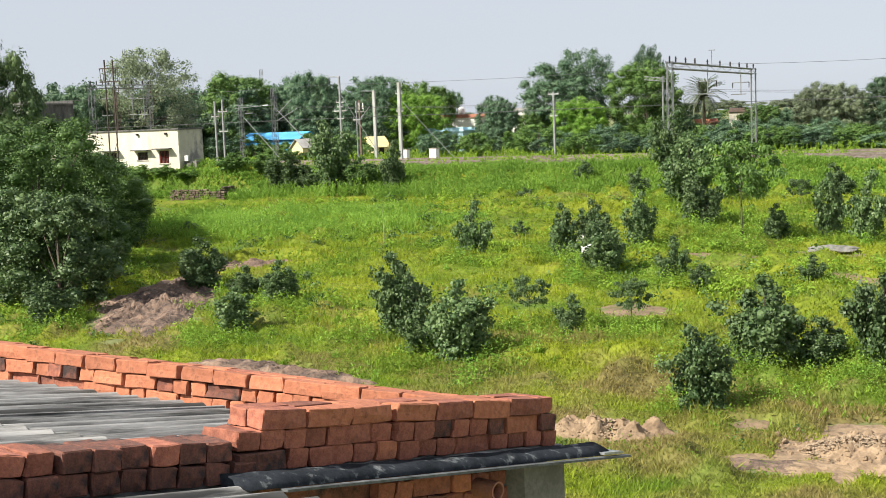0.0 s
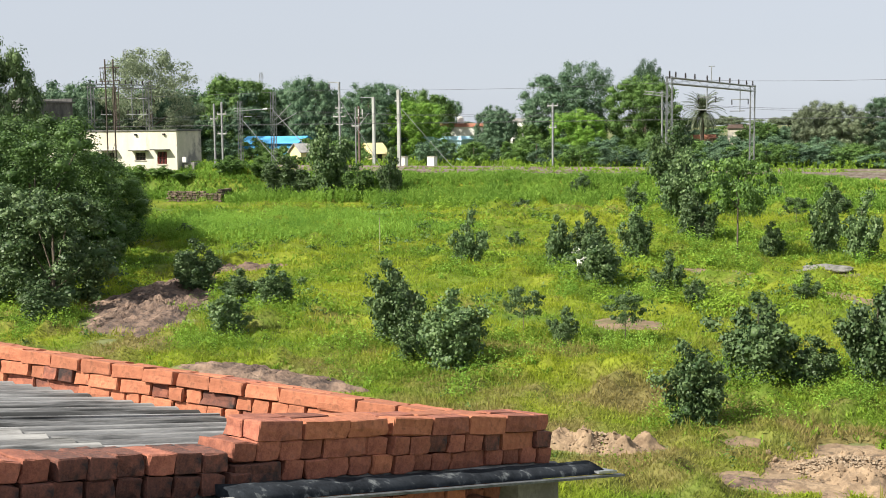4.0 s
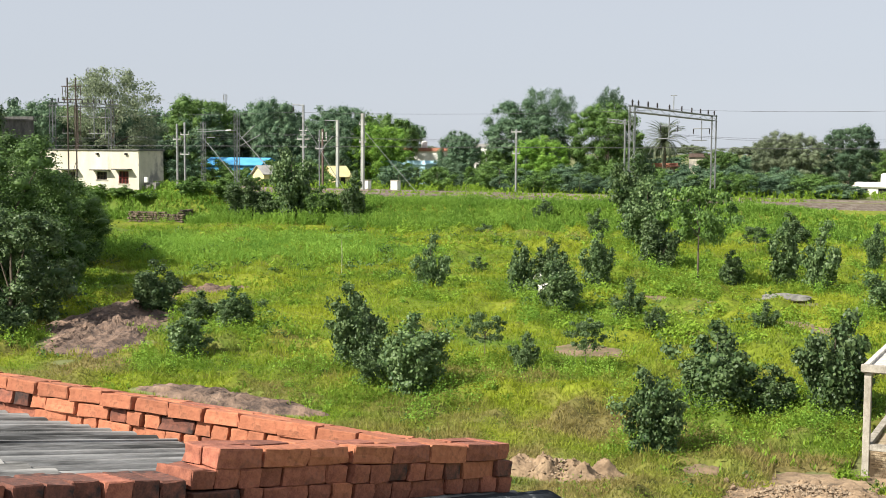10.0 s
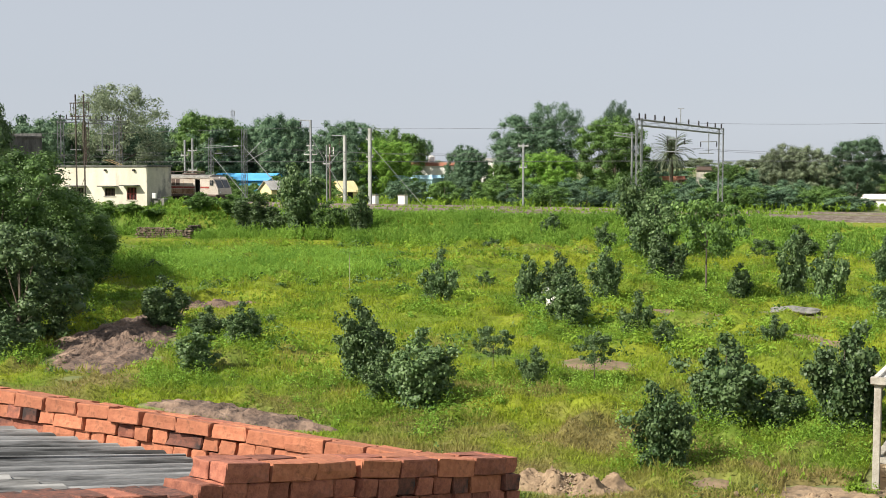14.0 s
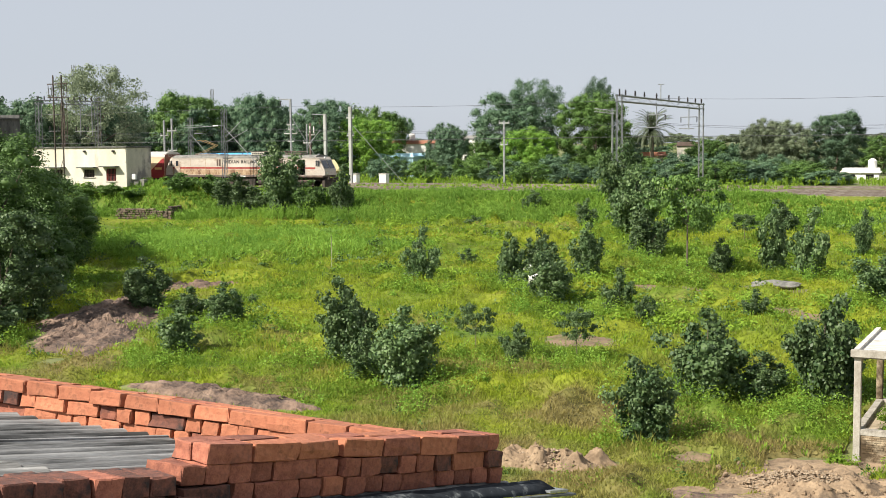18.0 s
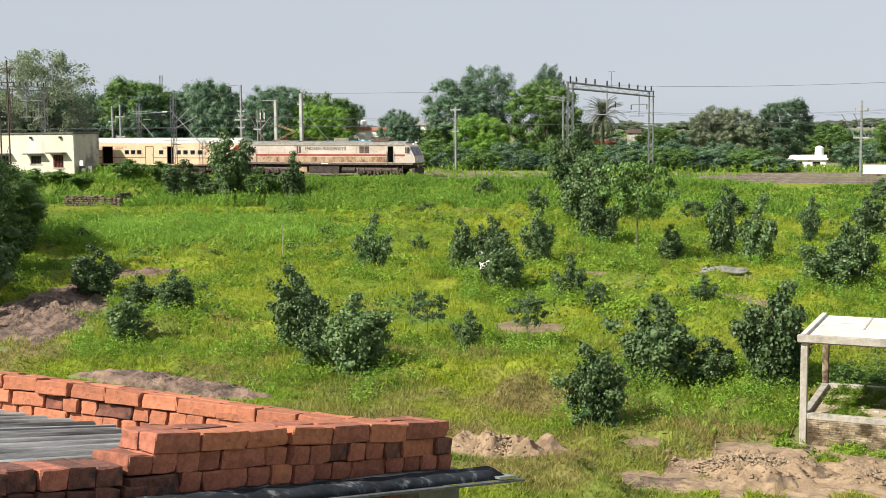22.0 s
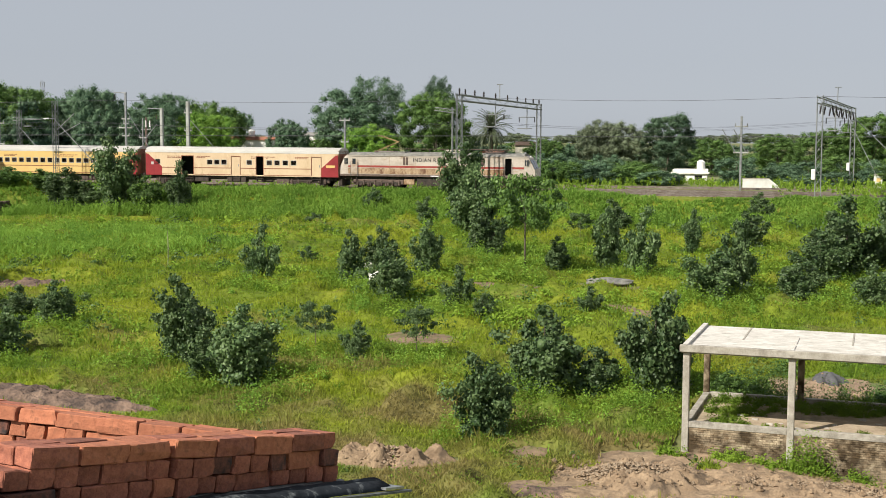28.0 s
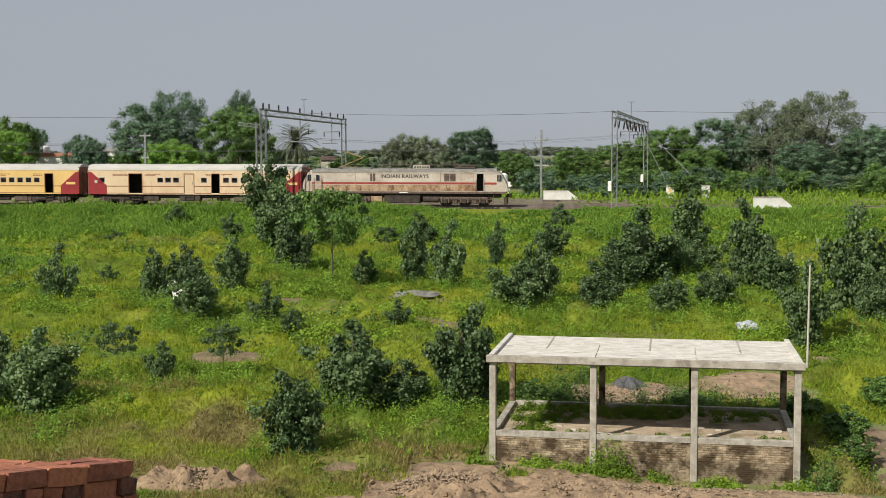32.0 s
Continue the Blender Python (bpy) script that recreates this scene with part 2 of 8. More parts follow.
M["pale_blue"] = material("pale blue wall", (0.36, 0.58, 0.70), (0.50, 0.70, 0.80), 0.6, 0.8, 0.1, 14)
M["roof_sheet"] = material("grey roof sheet", (0.22, 0.21, 0.20), (0.38, 0.37, 0.35), 1, 0.85, 0.2, 20)
M["red_tile"] = material("red clay roof", (0.28, 0.12, 0.08), (0.42, 0.2, 0.13), 2, 0.85, 0.3, 20)
# near-black fill that paints the dimness behind windows and doorways
M["dark"] = material("dark opening", (0.012, 0.011, 0.01), (0.03, 0.028, 0.026), 2, 0.9, 0, 10, vary=0)
M["coach_cream"] = material("cream coach paint", (0.58, 0.425, 0.265), (0.69, 0.525, 0.345), 0.5, 0.45, 0.03, 10, vary=0.02, spots=(0.50, 0.34, 0.20), spot_scale=0.9, spot_edge=0.63, stretch=(1, 1, 0.4))
M["coach_yellow"] = material("yellow coach paint", (0.66, 0.44, 0.15), (0.74, 0.51, 0.20), 0.5, 0.45, 0.03, 10, vary=0.02)
M["coach_red"] = material("dark red coach paint", (0.22, 0.018, 0.022), (0.32, 0.03, 0.035), 0.7, 0.45, 0.03, 10, vary=0)
M["coach_band"] = material("brown band", (0.20, 0.07, 0.04), (0.28, 0.10, 0.05), 0.7, 0.5, 0, 10, vary=0)
M["coach_roof"] = material("dusty coach roof", (0.36, 0.35, 0.32), (0.50, 0.48, 0.44), 0.6, 0.7, 0.1, 12, spots=(0.36, 0.33, 0.29), spot_scale=0.7, spot_edge=0.63, stretch=(0.4, 1, 1))
M["coach_end"] = material("rust brown vestibule", (0.16, 0.075, 0.05), (0.26, 0.12, 0.08), 1.0, 0.75, 0.1, 14)
M["loco_white"] = material("dusty white engine paint", (0.40, 0.335, 0.275), (0.58, 0.51, 0.435), 0.8, 0.55, 0.05, 12, vary=0, spots=(0.34, 0.235, 0.165), spot_scale=1.1, spot_edge=0.6, stretch=(0.5, 1, 1))
M["loco_red"] = material("faded red stripe", (0.24, 0.03, 0.024), (0.34, 0.055, 0.04), 1.2, 0.55, 0, 12, vary=0)
M["loco_rust"] = material("rust streaked skirt", (0.20, 0.10, 0.045), (0.50, 0.37, 0.235), 1.6, 0.8, 0.1, 9, vary=0, spots=(0.15, 0.07, 0.04), spot_scale=2.2, spot_edge=0.58, stretch=(1, 1, 0.5))
M["underframe"] = material("grimy underframe", (0.022, 0.017, 0.014), (0.075, 0.055, 0.042), 2, 0.85, 0.2, 16)
M["glass"] = material("dark coach glass", (0.02, 0.025, 0.03), (0.05, 0.055, 0.06), 1, 0.12, 0, 10, vary=0)
M["black_letter"] = material("black lettering", (0.02, 0.02, 0.02), (0.04, 0.035, 0.03), 2, 0.6, 0, 10, vary=0)
M["bark"] = material("grey brown bark", (0.06, 0.047, 0.034), (0.15, 0.12, 0.09), 3, 0.95, 0.6, 20, stretch=(3, 3, 0.6))
M["hide"] = material("white hide", (0.60, 0.57, 0.52), (0.76, 0.74, 0.70), 3, 0.8, 0.1, 40, vary=0.1, spots=(0.3, 0.25, 0.2), spot_scale=2.2, spot_edge=0.66)
M["pale_bark"] = material("pale green bark", (0.22, 0.24, 0.12), (0.34, 0.35, 0.2), 6, 0.9, 0.3, 30, vary=0)
M["plastic"] = material("crumpled pale plastic", (0.30, 0.33, 0.34), (0.50, 0.53, 0.55), 3, 0.5, 0.5, 20)
M["leaf_dark"] = leaf_material("dark broad leaf", (0.034, 0.075, 0.024), (0.135, 0.20, 0.075), 0.2, 0.5, 0.6, spec=0.3)
M["leaf_thicket"] = leaf_material("deep green thicket leaf", (0.032, 0.072, 0.017), (0.10, 0.175, 0.042), 0.22)
M["leaf_mid"] = leaf_material("mid green leaf", (0.045, 0.10, 0.022), (0.13, 0.22, 0.05), 0.22)
M["leaf_bright"] = leaf_material("fresh green leaf", (0.10, 0.23, 0.03), (0.26, 0.42, 0.07), 0.4)
# pale tone; on the skyline trees it is haze put into the colour
M["leaf_olive"] = leaf_material("pale olive leaf, also haze tone", (0.11, 0.14, 0.085), (0.23, 0.275, 0.165), 0.35)
M["leaf_palm"] = leaf_material("dusty palm leaf", (0.06, 0.085, 0.045), (0.17, 0.20, 0.115), 0.3, 0.5)
# lightened, bluish green: some distance haze put into the leaf colour
M["leaf_tree"] = leaf_material("tree leaf", (0.045, 0.096, 0.053), (0.135, 0.215, 0.115), 0.2, 0.55, 0.2)
M["weed"] = leaf_material("tall green weeds", (0.105, 0.19, 0.022), (0.265, 0.385, 0.048), 0.4, 0.6, 0.3, own=0.2, lo=0.36, hi=0.85, detail=4.0, spec=0.1)
M["bank_weed"] = leaf_material("rank bank weeds", (0.115, 0.235, 0.034), (0.295, 0.465, 0.075), 0.4, 0.6, 0.22, own=0.22, lo=0.36, hi=0.85, detail=4.0, spec=0.1)


def sward_material(name, leafy):
    """Meadow colour: yellow-green, fresh green and dried patches that run through turf and blades alike."""
    m = bpy.data.materials.new(name)
    m.use_nodes = True
    t, nodes = m.node_tree, m.node_tree.nodes
    b, out = nodes["Principled BSDF"], nodes["Material Output"]
    geo = nodes.new("ShaderNodeNewGeometry")
    flat = nodes.new("ShaderNodeMapping")
    flat.inputs["Scale"].default_value = (0.75, 1.15, 0.0)
    t.links.new(geo.outputs["Position"], flat.inputs["Vector"])
    xyz = nodes.new("ShaderNodeSeparateXYZ")
    t.links.new(geo.outputs["Position"], xyz.inputs[0])

    def patches(scale, detail, lo, hi, shift=None):
        n = nodes.new("ShaderNodeTexNoise")
        n.inputs["Scale"].default_value, n.inputs["Detail"].default_value, n.inputs["Roughness"].default_value = scale, detail, 0.6
        t.links.new(flat.outputs[0], n.inputs["Vector"])
        value = n.outputs["Fac"]
        if shift is not None:
            add = nodes.new("ShaderNodeMath")
            add.operation = "ADD"
            t.links.new(value, add.inputs[0])
            t.links.new(shift, add.inputs[1])
            value = add.outputs[0]
        r = nodes.new("ShaderNodeMapRange")
        r.inputs["From Min"].default_value, r.inputs["From Max"].default_value = lo, hi
        t.links.new(value, r.inputs["Value"])
        return r.outputs[0]

    def mixed(fac, a, c):
        x = nodes.new("ShaderNodeMixRGB")
        t.links.new(fac, x.inputs[0])
        for sock, v in ((x.inputs[1], a), (x.inputs[2], c)):
            if isinstance(v, tuple):
                sock.default_value = (*v, 1)
            else:
                t.links.new(v, sock)
        return x.outputs[0]

    low = nodes.new("ShaderNodeMapRange")  # the thin soil of the lower slope dries first
    low.inputs["From Min"].default_value, low.inputs["From Max"].default_value = 62.0, 42.0
    low.inputs["To Min"].default_value, low.inputs["To Max"].default_value = -0.07, 0.11
    t.links.new(xyz.outputs["Y"], low.inputs["Value"])
    col = mixed(patches(0.13, 6.0, 0.43, 0.60), (0.28, 0.33, 0.032), (0.15, 0.245, 0.03))
    col = mixed(patches(0.55, 4.0, 0.50, 0.68), col, (0.225, 0.285, 0.03))
    col = mixed(patches(0.19, 7.0, 0.50, 0.68, low.outputs[0]), col, (0.27, 0.23, 0.085))
    hsv = nodes.new("ShaderNodeHueSaturation")
    val = nodes.new("ShaderNodeMapRange")
    if leafy:
        val.inputs["To Min"].default_value, val.inputs["To Max"].default_value = 0.8, 1.38
        t.links.new(geo.outputs["Random Per Island"], val.inputs["Value"])
    else:
        val.inputs["To Min"].default_value, val.inputs["To Max"].default_value = 0.36, 0.72
        t.links.new(patches(3.5, 4.0, 0.35, 0.65), val.inputs["Value"])
    t.links.new(val.outputs[0], hsv.inputs["Value"])
    t.links.new(col, hsv.inputs["Color"])
    t.links.new(hsv.outputs[0], b.inputs["Base Color"])
    b.inputs["Roughness"].default_value = 0.7
    b.inputs["Specular IOR Level"].default_value = 0.1
    if leafy:
        tr = nodes.new("ShaderNodeBsdfTranslucent")
        t.links.new(hsv.outputs[0], tr.inputs["Color"])
        mix = nodes.new("ShaderNodeMixShader")
        mix.inputs[0].default_value = 0.5
        t.links.new(b.outputs[0], mix.inputs[1])
        t.links.new(tr.outputs[0], mix.inputs[2])
        t.links.new(mix.outputs[0], out.inputs["Surface"])
    return m


M["grass"] = sward_material("meadow grass", True)
M["turf"] = sward_material("meadow turf", False)

# ---------------------------------------------------------------- mesh helpers


def part(name, bm, mat, parent=None, label="", smooth=False):
    """Links a bmesh as one mesh object under a thing or part."""
    me = bpy.data.meshes.new(name)
    bm.normal_update()
    bm.to_mesh(me)
    bm.free()
    me.materials.append(M[mat] if isinstance(mat, str) else mat)
    if smooth:
        for p in me.polygons:
            p.use_smooth = True
    ob = new(name, me)
    if parent:
        ob.parent = parent
    if label:
        ob["label"] = label
    return ob


def raw(name, verts, faces, mat, parent=None, label=""):
    me = bpy.data.meshes.new(name)
    me.from_pydata(verts, [], faces)
    me.materials.append(M[mat])
    ob = new(name, me)
    if parent:
        ob.parent = parent
    if label:
        ob["label"] = label
    return ob


def thing(name, m, label, category, group="", kind=""):
    ob = new(name)
    ob.empty_display_size = 0.3
    ob.matrix_basis = m
    return tagged(ob, label, category, group, kind)


def box(bm, lo, hi, bevel=0.0, m=None):
    ret = bmesh.ops.create_cube(bm, size=1.0)
    c = [(a + b) / 2 for a, b in zip(lo, hi)]
    s = [abs(b - a) for a, b in zip(lo, hi)]
    mat4 = Matrix.Translation(c) @ Matrix.Diagonal((*s, 1))
    if m is not None:
        mat4 = m @ mat4
    bmesh.ops.transform(bm, matrix=mat4, verts=ret["verts"])
    if bevel:
        es = list({e for v in ret["verts"] for e in v.link_edges})
        bmesh.ops.bevel(bm, geom=es, offset=bevel, segments=1, affect="EDGES", profile=0.5)
    return ret


def rod(bm, a, b, r1, r2=None, sides=8):
    a, b = Vector(a), Vector(b)
    way = b - a
    ret = bmesh.ops.create_cone(bm, cap_ends=True, segments=sides, radius1=r1, radius2=r1 if r2 is None else r2, depth=way.length)
    mat4 = Matrix.Translation((a + b) / 2) @ way.to_track_quat("Z", "Y").to_matrix().to_4x4()
    bmesh.ops.transform(bm, matrix=mat4, verts=ret["verts"])


def boxes(*items):
    bm = bmesh.new()
    for lo, hi, *bev in items:
        box(bm, lo, hi, *bev)
    return bm


def rods(*items, sides=6):
    bm = bmesh.new()
    for it in items:
        rod(bm, *it, sides=sides)
    return bm


def step(a, b, x):
    s = min(max((x - a) / (b - a), 0.0), 1.0)
    return s * s * (3 - 2 * s)


def rolls(x, y):
    return 0.22 * noise.noise((x * 0.07, y * 0.07, 3.1)) + 0.08 * noise.noise((x * 0.31, y * 0.31, 7.7))


def ground_z(x, y):
    """Lie of the land: a field that rises to the railway bank."""
    z = 0.05 * (min(max(y, 38.0), 111.0) - 40.0) + 2.1 * step(108.6, 114.2, y)
    z += (0.06 if y > 117.0 else 0.0)
    z -= 0.32 * step(-0.5, 4.0, x) * (1 - step(10.0, 14.0, x)) * step(38.9, 40.8, y) * (1 - step(42.4, 43.4, y))
    z += 1.25 * step(-68, -73, x) * step(109.4, 110.6, y) * (1 - step(113.5, 116, y))
    z += rolls(x, y) * step(30, 45, y) * (1 - step(111, 114, y))
    if y > 300:
        z += 0.01 * min(y - 300, 600)
    return z

# ---------------------------------------------------------------- the land


def spread(stops):
    out = []
    for (a, b, n) in stops:
        out += [a + (b - a) * i / n for i in range(n)]
    return out + [stops[-1][1]]


def meadow_material():
    m = material("meadow earth", (0.10, 0.115, 0.035), (0.18, 0.19, 0.065), 0.3, 0.95, 0.8, 3.0, vary=0, spots=(0.14, 0.115, 0.055), spot_scale=0.09, spot_edge=0.6, world_space=True, dist=0.1)
    return m


M["meadow"] = meadow_material()
xs = spread([(-2600, -400, 8), (-400, -110, 16), (-110, 40, 130), (40, 400, 20), (400, 2600, 8)])
ys = spread([(-900, -40, 8), (-40, 30, 14), (30, 106, 70), (106, 116, 16), (116, 160, 16), (160, 400, 16), (400, 3800, 14)])
verts = [(x, y, ground_z(x, y)) for y in ys for x in xs]
nx = len(xs)
faces = [(j * nx + i, j * nx + i + 1, (j + 1) * nx + i + 1, (j + 1) * nx + i) for j in range(len(ys) - 1) for i in range(nx - 1)]
land = raw("ground", verts, faces, "meadow")
tagged(land, "green meadow that rises gently to a railway bank", "ground", kind="structure")
for p in land.data.polygons:
    p.use_smooth = True

BARE = [(-8.5, 76.6, 2.0, 1.3, 0.0)]  # centre x, y, half sizes, turn: where little grass grows


def patch(name, x, y, rx, ry, mat, label, category="earth", turn=0.0, height=0.12, rough=0.1, seed=0, rings=18, sides=64, bare=True, lift=0.02, kind="structure"):
    """A draped, uneven patch of earth or rock with a ragged outline."""
    if bare:
        BARE.append((x, y, rx * 0.95, ry * 0.95, radians(turn)))
    c, s = math.cos(radians(turn)), math.sin(radians(turn))
    vs = [(0, 0, 0)]
    out = []
    for k in range(rings + 1):
        for i in range(sides):
            a = 2 * math.pi * i / sides
            q = k / rings
            e = 1 + 0.55 * noise.noise((math.cos(a) * 1.6 + seed, math.sin(a) * 1.6, 5.0)) + 0.3 * noise.noise((math.cos(a) * 5 + seed, math.sin(a) * 5, 1.0))
            px, py = rx * q * e * math.cos(a), ry * q * e * math.sin(a)
            wx, wy = x + c * px - s * py, y + s * px + c * py
            fade = 1 - q ** 3
            h = height * fade * (0.8 + 0.5 * noise.noise((wx * 0.45, wy * 0.45, seed)))
            if mat == "rock":
                h = max(0.0, h) + 0.2 * rough * fade * math.floor(3.0 * (1 + noise.noise((wx * 0.5 + wy * 0.3, wy * 0.8, seed + 9.0))))
            h += rough * fade * (noise.noise((wx * 1.3, wy * 1.3, seed + 2.0)) + 0.5 * noise.noise((wx * 3.3, wy * 3.3, seed + 4.0)) + 0.3 * noise.noise((wx * 8.0, wy * 8.0, seed + 6.0)))
            out.append((wx, wy, ground_z(wx, wy) + (max(h, -0.0) + lift if q < 1 else -0.05)))
    fs = []
    for k in range(rings):
        for i in range(sides):
            j = (i + 1) % sides
            fs.append((k * sides + i, (k + 1) * sides + i, (k + 1) * sides + j, k * sides + j))
    ob = raw(name, out, fs, mat)
    for p in ob.data.polygons:
        p.use_smooth = True
    return tagged(ob, label, category, kind=kind)


patch("rock_outcrop", -43.2, 57.5, 3.2, 10.0, "rock", "bare brown rock slope, cracked, among grass", "rock", turn=23, height=0.3, rough=0.34, seed=1, rings=60, sides=130)
patch("rock_outcrop", -45.5, 69.6, 4.2, 1.4, "rock", "low brown rock ledge beside a bush", "rock", turn=20, height=0.3, rough=0.25, seed=2, rings=30, sides=90)
patch("rock_outcrop", -27.6, 44.0, 4.6, 1.05, "rock", "long low rock ledge below the meadow", "rock", turn=-10, height=0.25, rough=0.2, seed=3, rings=30, sides=110)
patch("earth_bank", -11.6, 39.0, 2.3, 0.75, "pale_soil", "cut bank of pale crumbly earth", "earth", turn=5, height=0.5, rough=0.58, seed=4, rings=44, sides=120)
patch("earth_mound", -2.9, 38.8, 2.1, 1.5, "pale_soil", "heap of pale gritty earth with stones", "earth", turn=8, height=0.6, rough=0.3, seed=5, rings=40, sides=120)
patch("earth_mound", 1.6, 39.2, 3.4, 1.2, "pale_soil", "low heap of stony earth before a wall", "earth", turn=-4, height=0.2, rough=0.18, seed=6, rings=40, sides=120)
patch("rock_outcrop", -7.2, 41.0, 0.9, 0.4, "brown_soil", "small eroded ledge in dry grass", "rock", turn=12, height=0.1, rough=0.16, seed=41, bare=False, lift=0.03)
patch("rock_outcrop", -6.3, 36.9, 1.5, 0.7, "rock", "flat grey rock at the slope foot", "rock", turn=10, height=0.05, rough=0.05, seed=17)
patch("bare_soil", -4.2, 37.0, 1.9, 0.8, "pale_soil", "trodden gritty earth at the slope foot", "earth", turn=5, height=0.08, rough=0.1, seed=15)
patch("bare_soil", 1.5, 38.6, 9.5, 3.2, "pale_soil", "wide stretch of trodden stony earth at the slope foot", "earth", turn=-4, height=0.05, rough=0.10, seed=29, rings=40, sides=140, bare=False, lift=0.012)
patch("bare_soil", -4.0, 39.2, 4.2, 2.6, "pale_soil", "gritty brown earth between stone heaps", "earth", turn=6, height=0.04, rough=0.1, seed=33, rings=30, sides=110, bare=False, lift=0.012)
patch("bare_soil", 5.4, 39.5, 4.6, 1.2, "pale_soil", "stony earth along the plinth wall", "earth", turn=-6, height=0.1, rough=0.12, seed=21, rings=30, sides=100)
patch("bare_soil", -15.9, 58.8, 1.9, 1.5, "brown_soil", "bare brown soil under a small bush", "earth", seed=7, height=0.04, rough=0.12)
patch("footpath", -15.0, 74.9, 3.2, 1.0, "brown_soil", "trodden earth patch of a footpath", "path", seed=8, height=0.02, rough=0.03)
patch("footpath", -5.9, 68.2, 2.8, 0.9, "brown_soil", "trodden earth footpath through grass", "path", turn=-45, seed=9, height=0.02, rough=0.03)
patch("bare_soil", 12.2, 44.4, 1.5, 3.4, "brown_soil", "trodden brown soil beside the concrete frame", "earth", seed=10, height=0.04, rough=0.06, turn=-10)
patch("bare_soil", 8.8, 54.4, 2.3, 2.6, "soil", "dry sandy soil behind the concrete frame", "earth", seed=11, height=0.1, rough=0.16, rings=30, sides=90)
patch("bare_soil", 3.4, 52.6, 2.9, 2.0, "soil", "sandy clearing with rubble", "earth", seed=16, height=0.1, rough=0.16, rings=30, sides=90)
patch("gravel_heap", 3.5, 54.0, 0.62, 0.6, "gravel", "small heap of dark gravel", "gravel", seed=12, height=0.5, rough=0.06, bare=False, kind="stuff")
patch("sand_heap", 3.1, 51.0, 1.3, 0.8, "pale_soil", "small heap of building sand", "sand", seed=13, height=0.35, rough=0.05, bare=False, kind="stuff")
patch("bare_soil", 13.1, 59.7, 0.9, 0.7, "soil", "bare soil between weeds", "earth", seed=14, height=0.05, rough=0.05)

# ---------------------------------------------------------------- railway
bm = bmesh.new()
for y0, w in ((120.0, 2.0), (125.0, 2.0), (130.0, 2.0), (140.0, 2.0)):
    n = 120
    for sx in range(n):
        xa, xb = -240 + 3 * sx, -237 + 3 * sx
        box(bm, (xa, y0 - w + (0.4 if y0 == 120.0 else 0), 5.2), (xb, y0 + w, 5.80 + 0.02 * random.random()))
bmesh.ops.transform(bm, matrix=Matrix.Translation((-40, 0, 0)) @ Matrix.Rotation(radians(0.23), 4, "Y") @ Matrix.Translation((40, 0, 0)), verts=bm.verts)
road = part("trackbed", bm, "ballast")
tagged(road, "brown stone ballast bed under the tracks", "ballast", kind="structure")
for y0 in (120.0, 125.0, 130.0, 140.0):
    tr = thing("railway_track", pose(-40, y0, 5.81, 0, 0.23, 0), "rusty broad gauge railway track on ballast", "track", "parallel tracks", "structure")
    for s in (-1, 1):
        part("rail", boxes(((-200, s * 0.838 - 0.035, 0.10), (160, s * 0.838 + 0.035, 0.25)), ((-200, s * 0.838 - 0.07, 0.06), (160, s * 0.838 + 0.07, 0.10))), "rail", tr)
    if y0 < 126:
        base = None
        for i in range(120):
            x = -20 + 0.65 * i
            if base is None:
                base = part("sleeper", boxes(((-0.12, -1.37, -0.02), (0.12, 1.37, 0.07))), "concrete", tr)
                base.location = (x, 0, 0)
            else:
                o = new("sleeper", base.data)
                o.parent, o.location = tr, (x, 0, 0)


def lattice(bm, a, b, w, d, n, r=0.035):
    """Four corner angles braced by diagonals."""
    a, b = Vector(a), Vector(b)
    q = (b - a).to_track_quat("Z", "Y")
    off = [q @ Vector((sx * w / 2, sy * d / 2, 0)) for sx, sy in ((-1, -1), (1, -1), (1, 1), (-1, 1))]
    for o in off:
        rod(bm, a + o, b + o, r, sides=4)
    for i in range(n):
        p0, p1 = a.lerp(b, i / n), a.lerp(b, (i + 1) / n)
        for k in range(4):
            k2 = (k + 1) % 4
            if i % 2:
                k, k2 = k2, k
            rod(bm, p0 + off[k], p1 + off[k2], r * 0.32, sides=3)


def insulator(parent, p, way=(0, 0, 1), n=4, r=0.08, pitch=0.11, mat="porcelain"):
    bm = bmesh.new()
    p, way = Vector(p), Vector(way).normalized()
    rod(bm, p, p + way * pitch * (n + 1), r * 0.5, sides=6)
    for i in range(n):
        c = p + way * pitch * (i + 0.8)
        rod(bm, c - way * 0.02, c + way * 0.025, r, r * 0.45, sides=8)
    return part("insulator", bm, mat, parent)


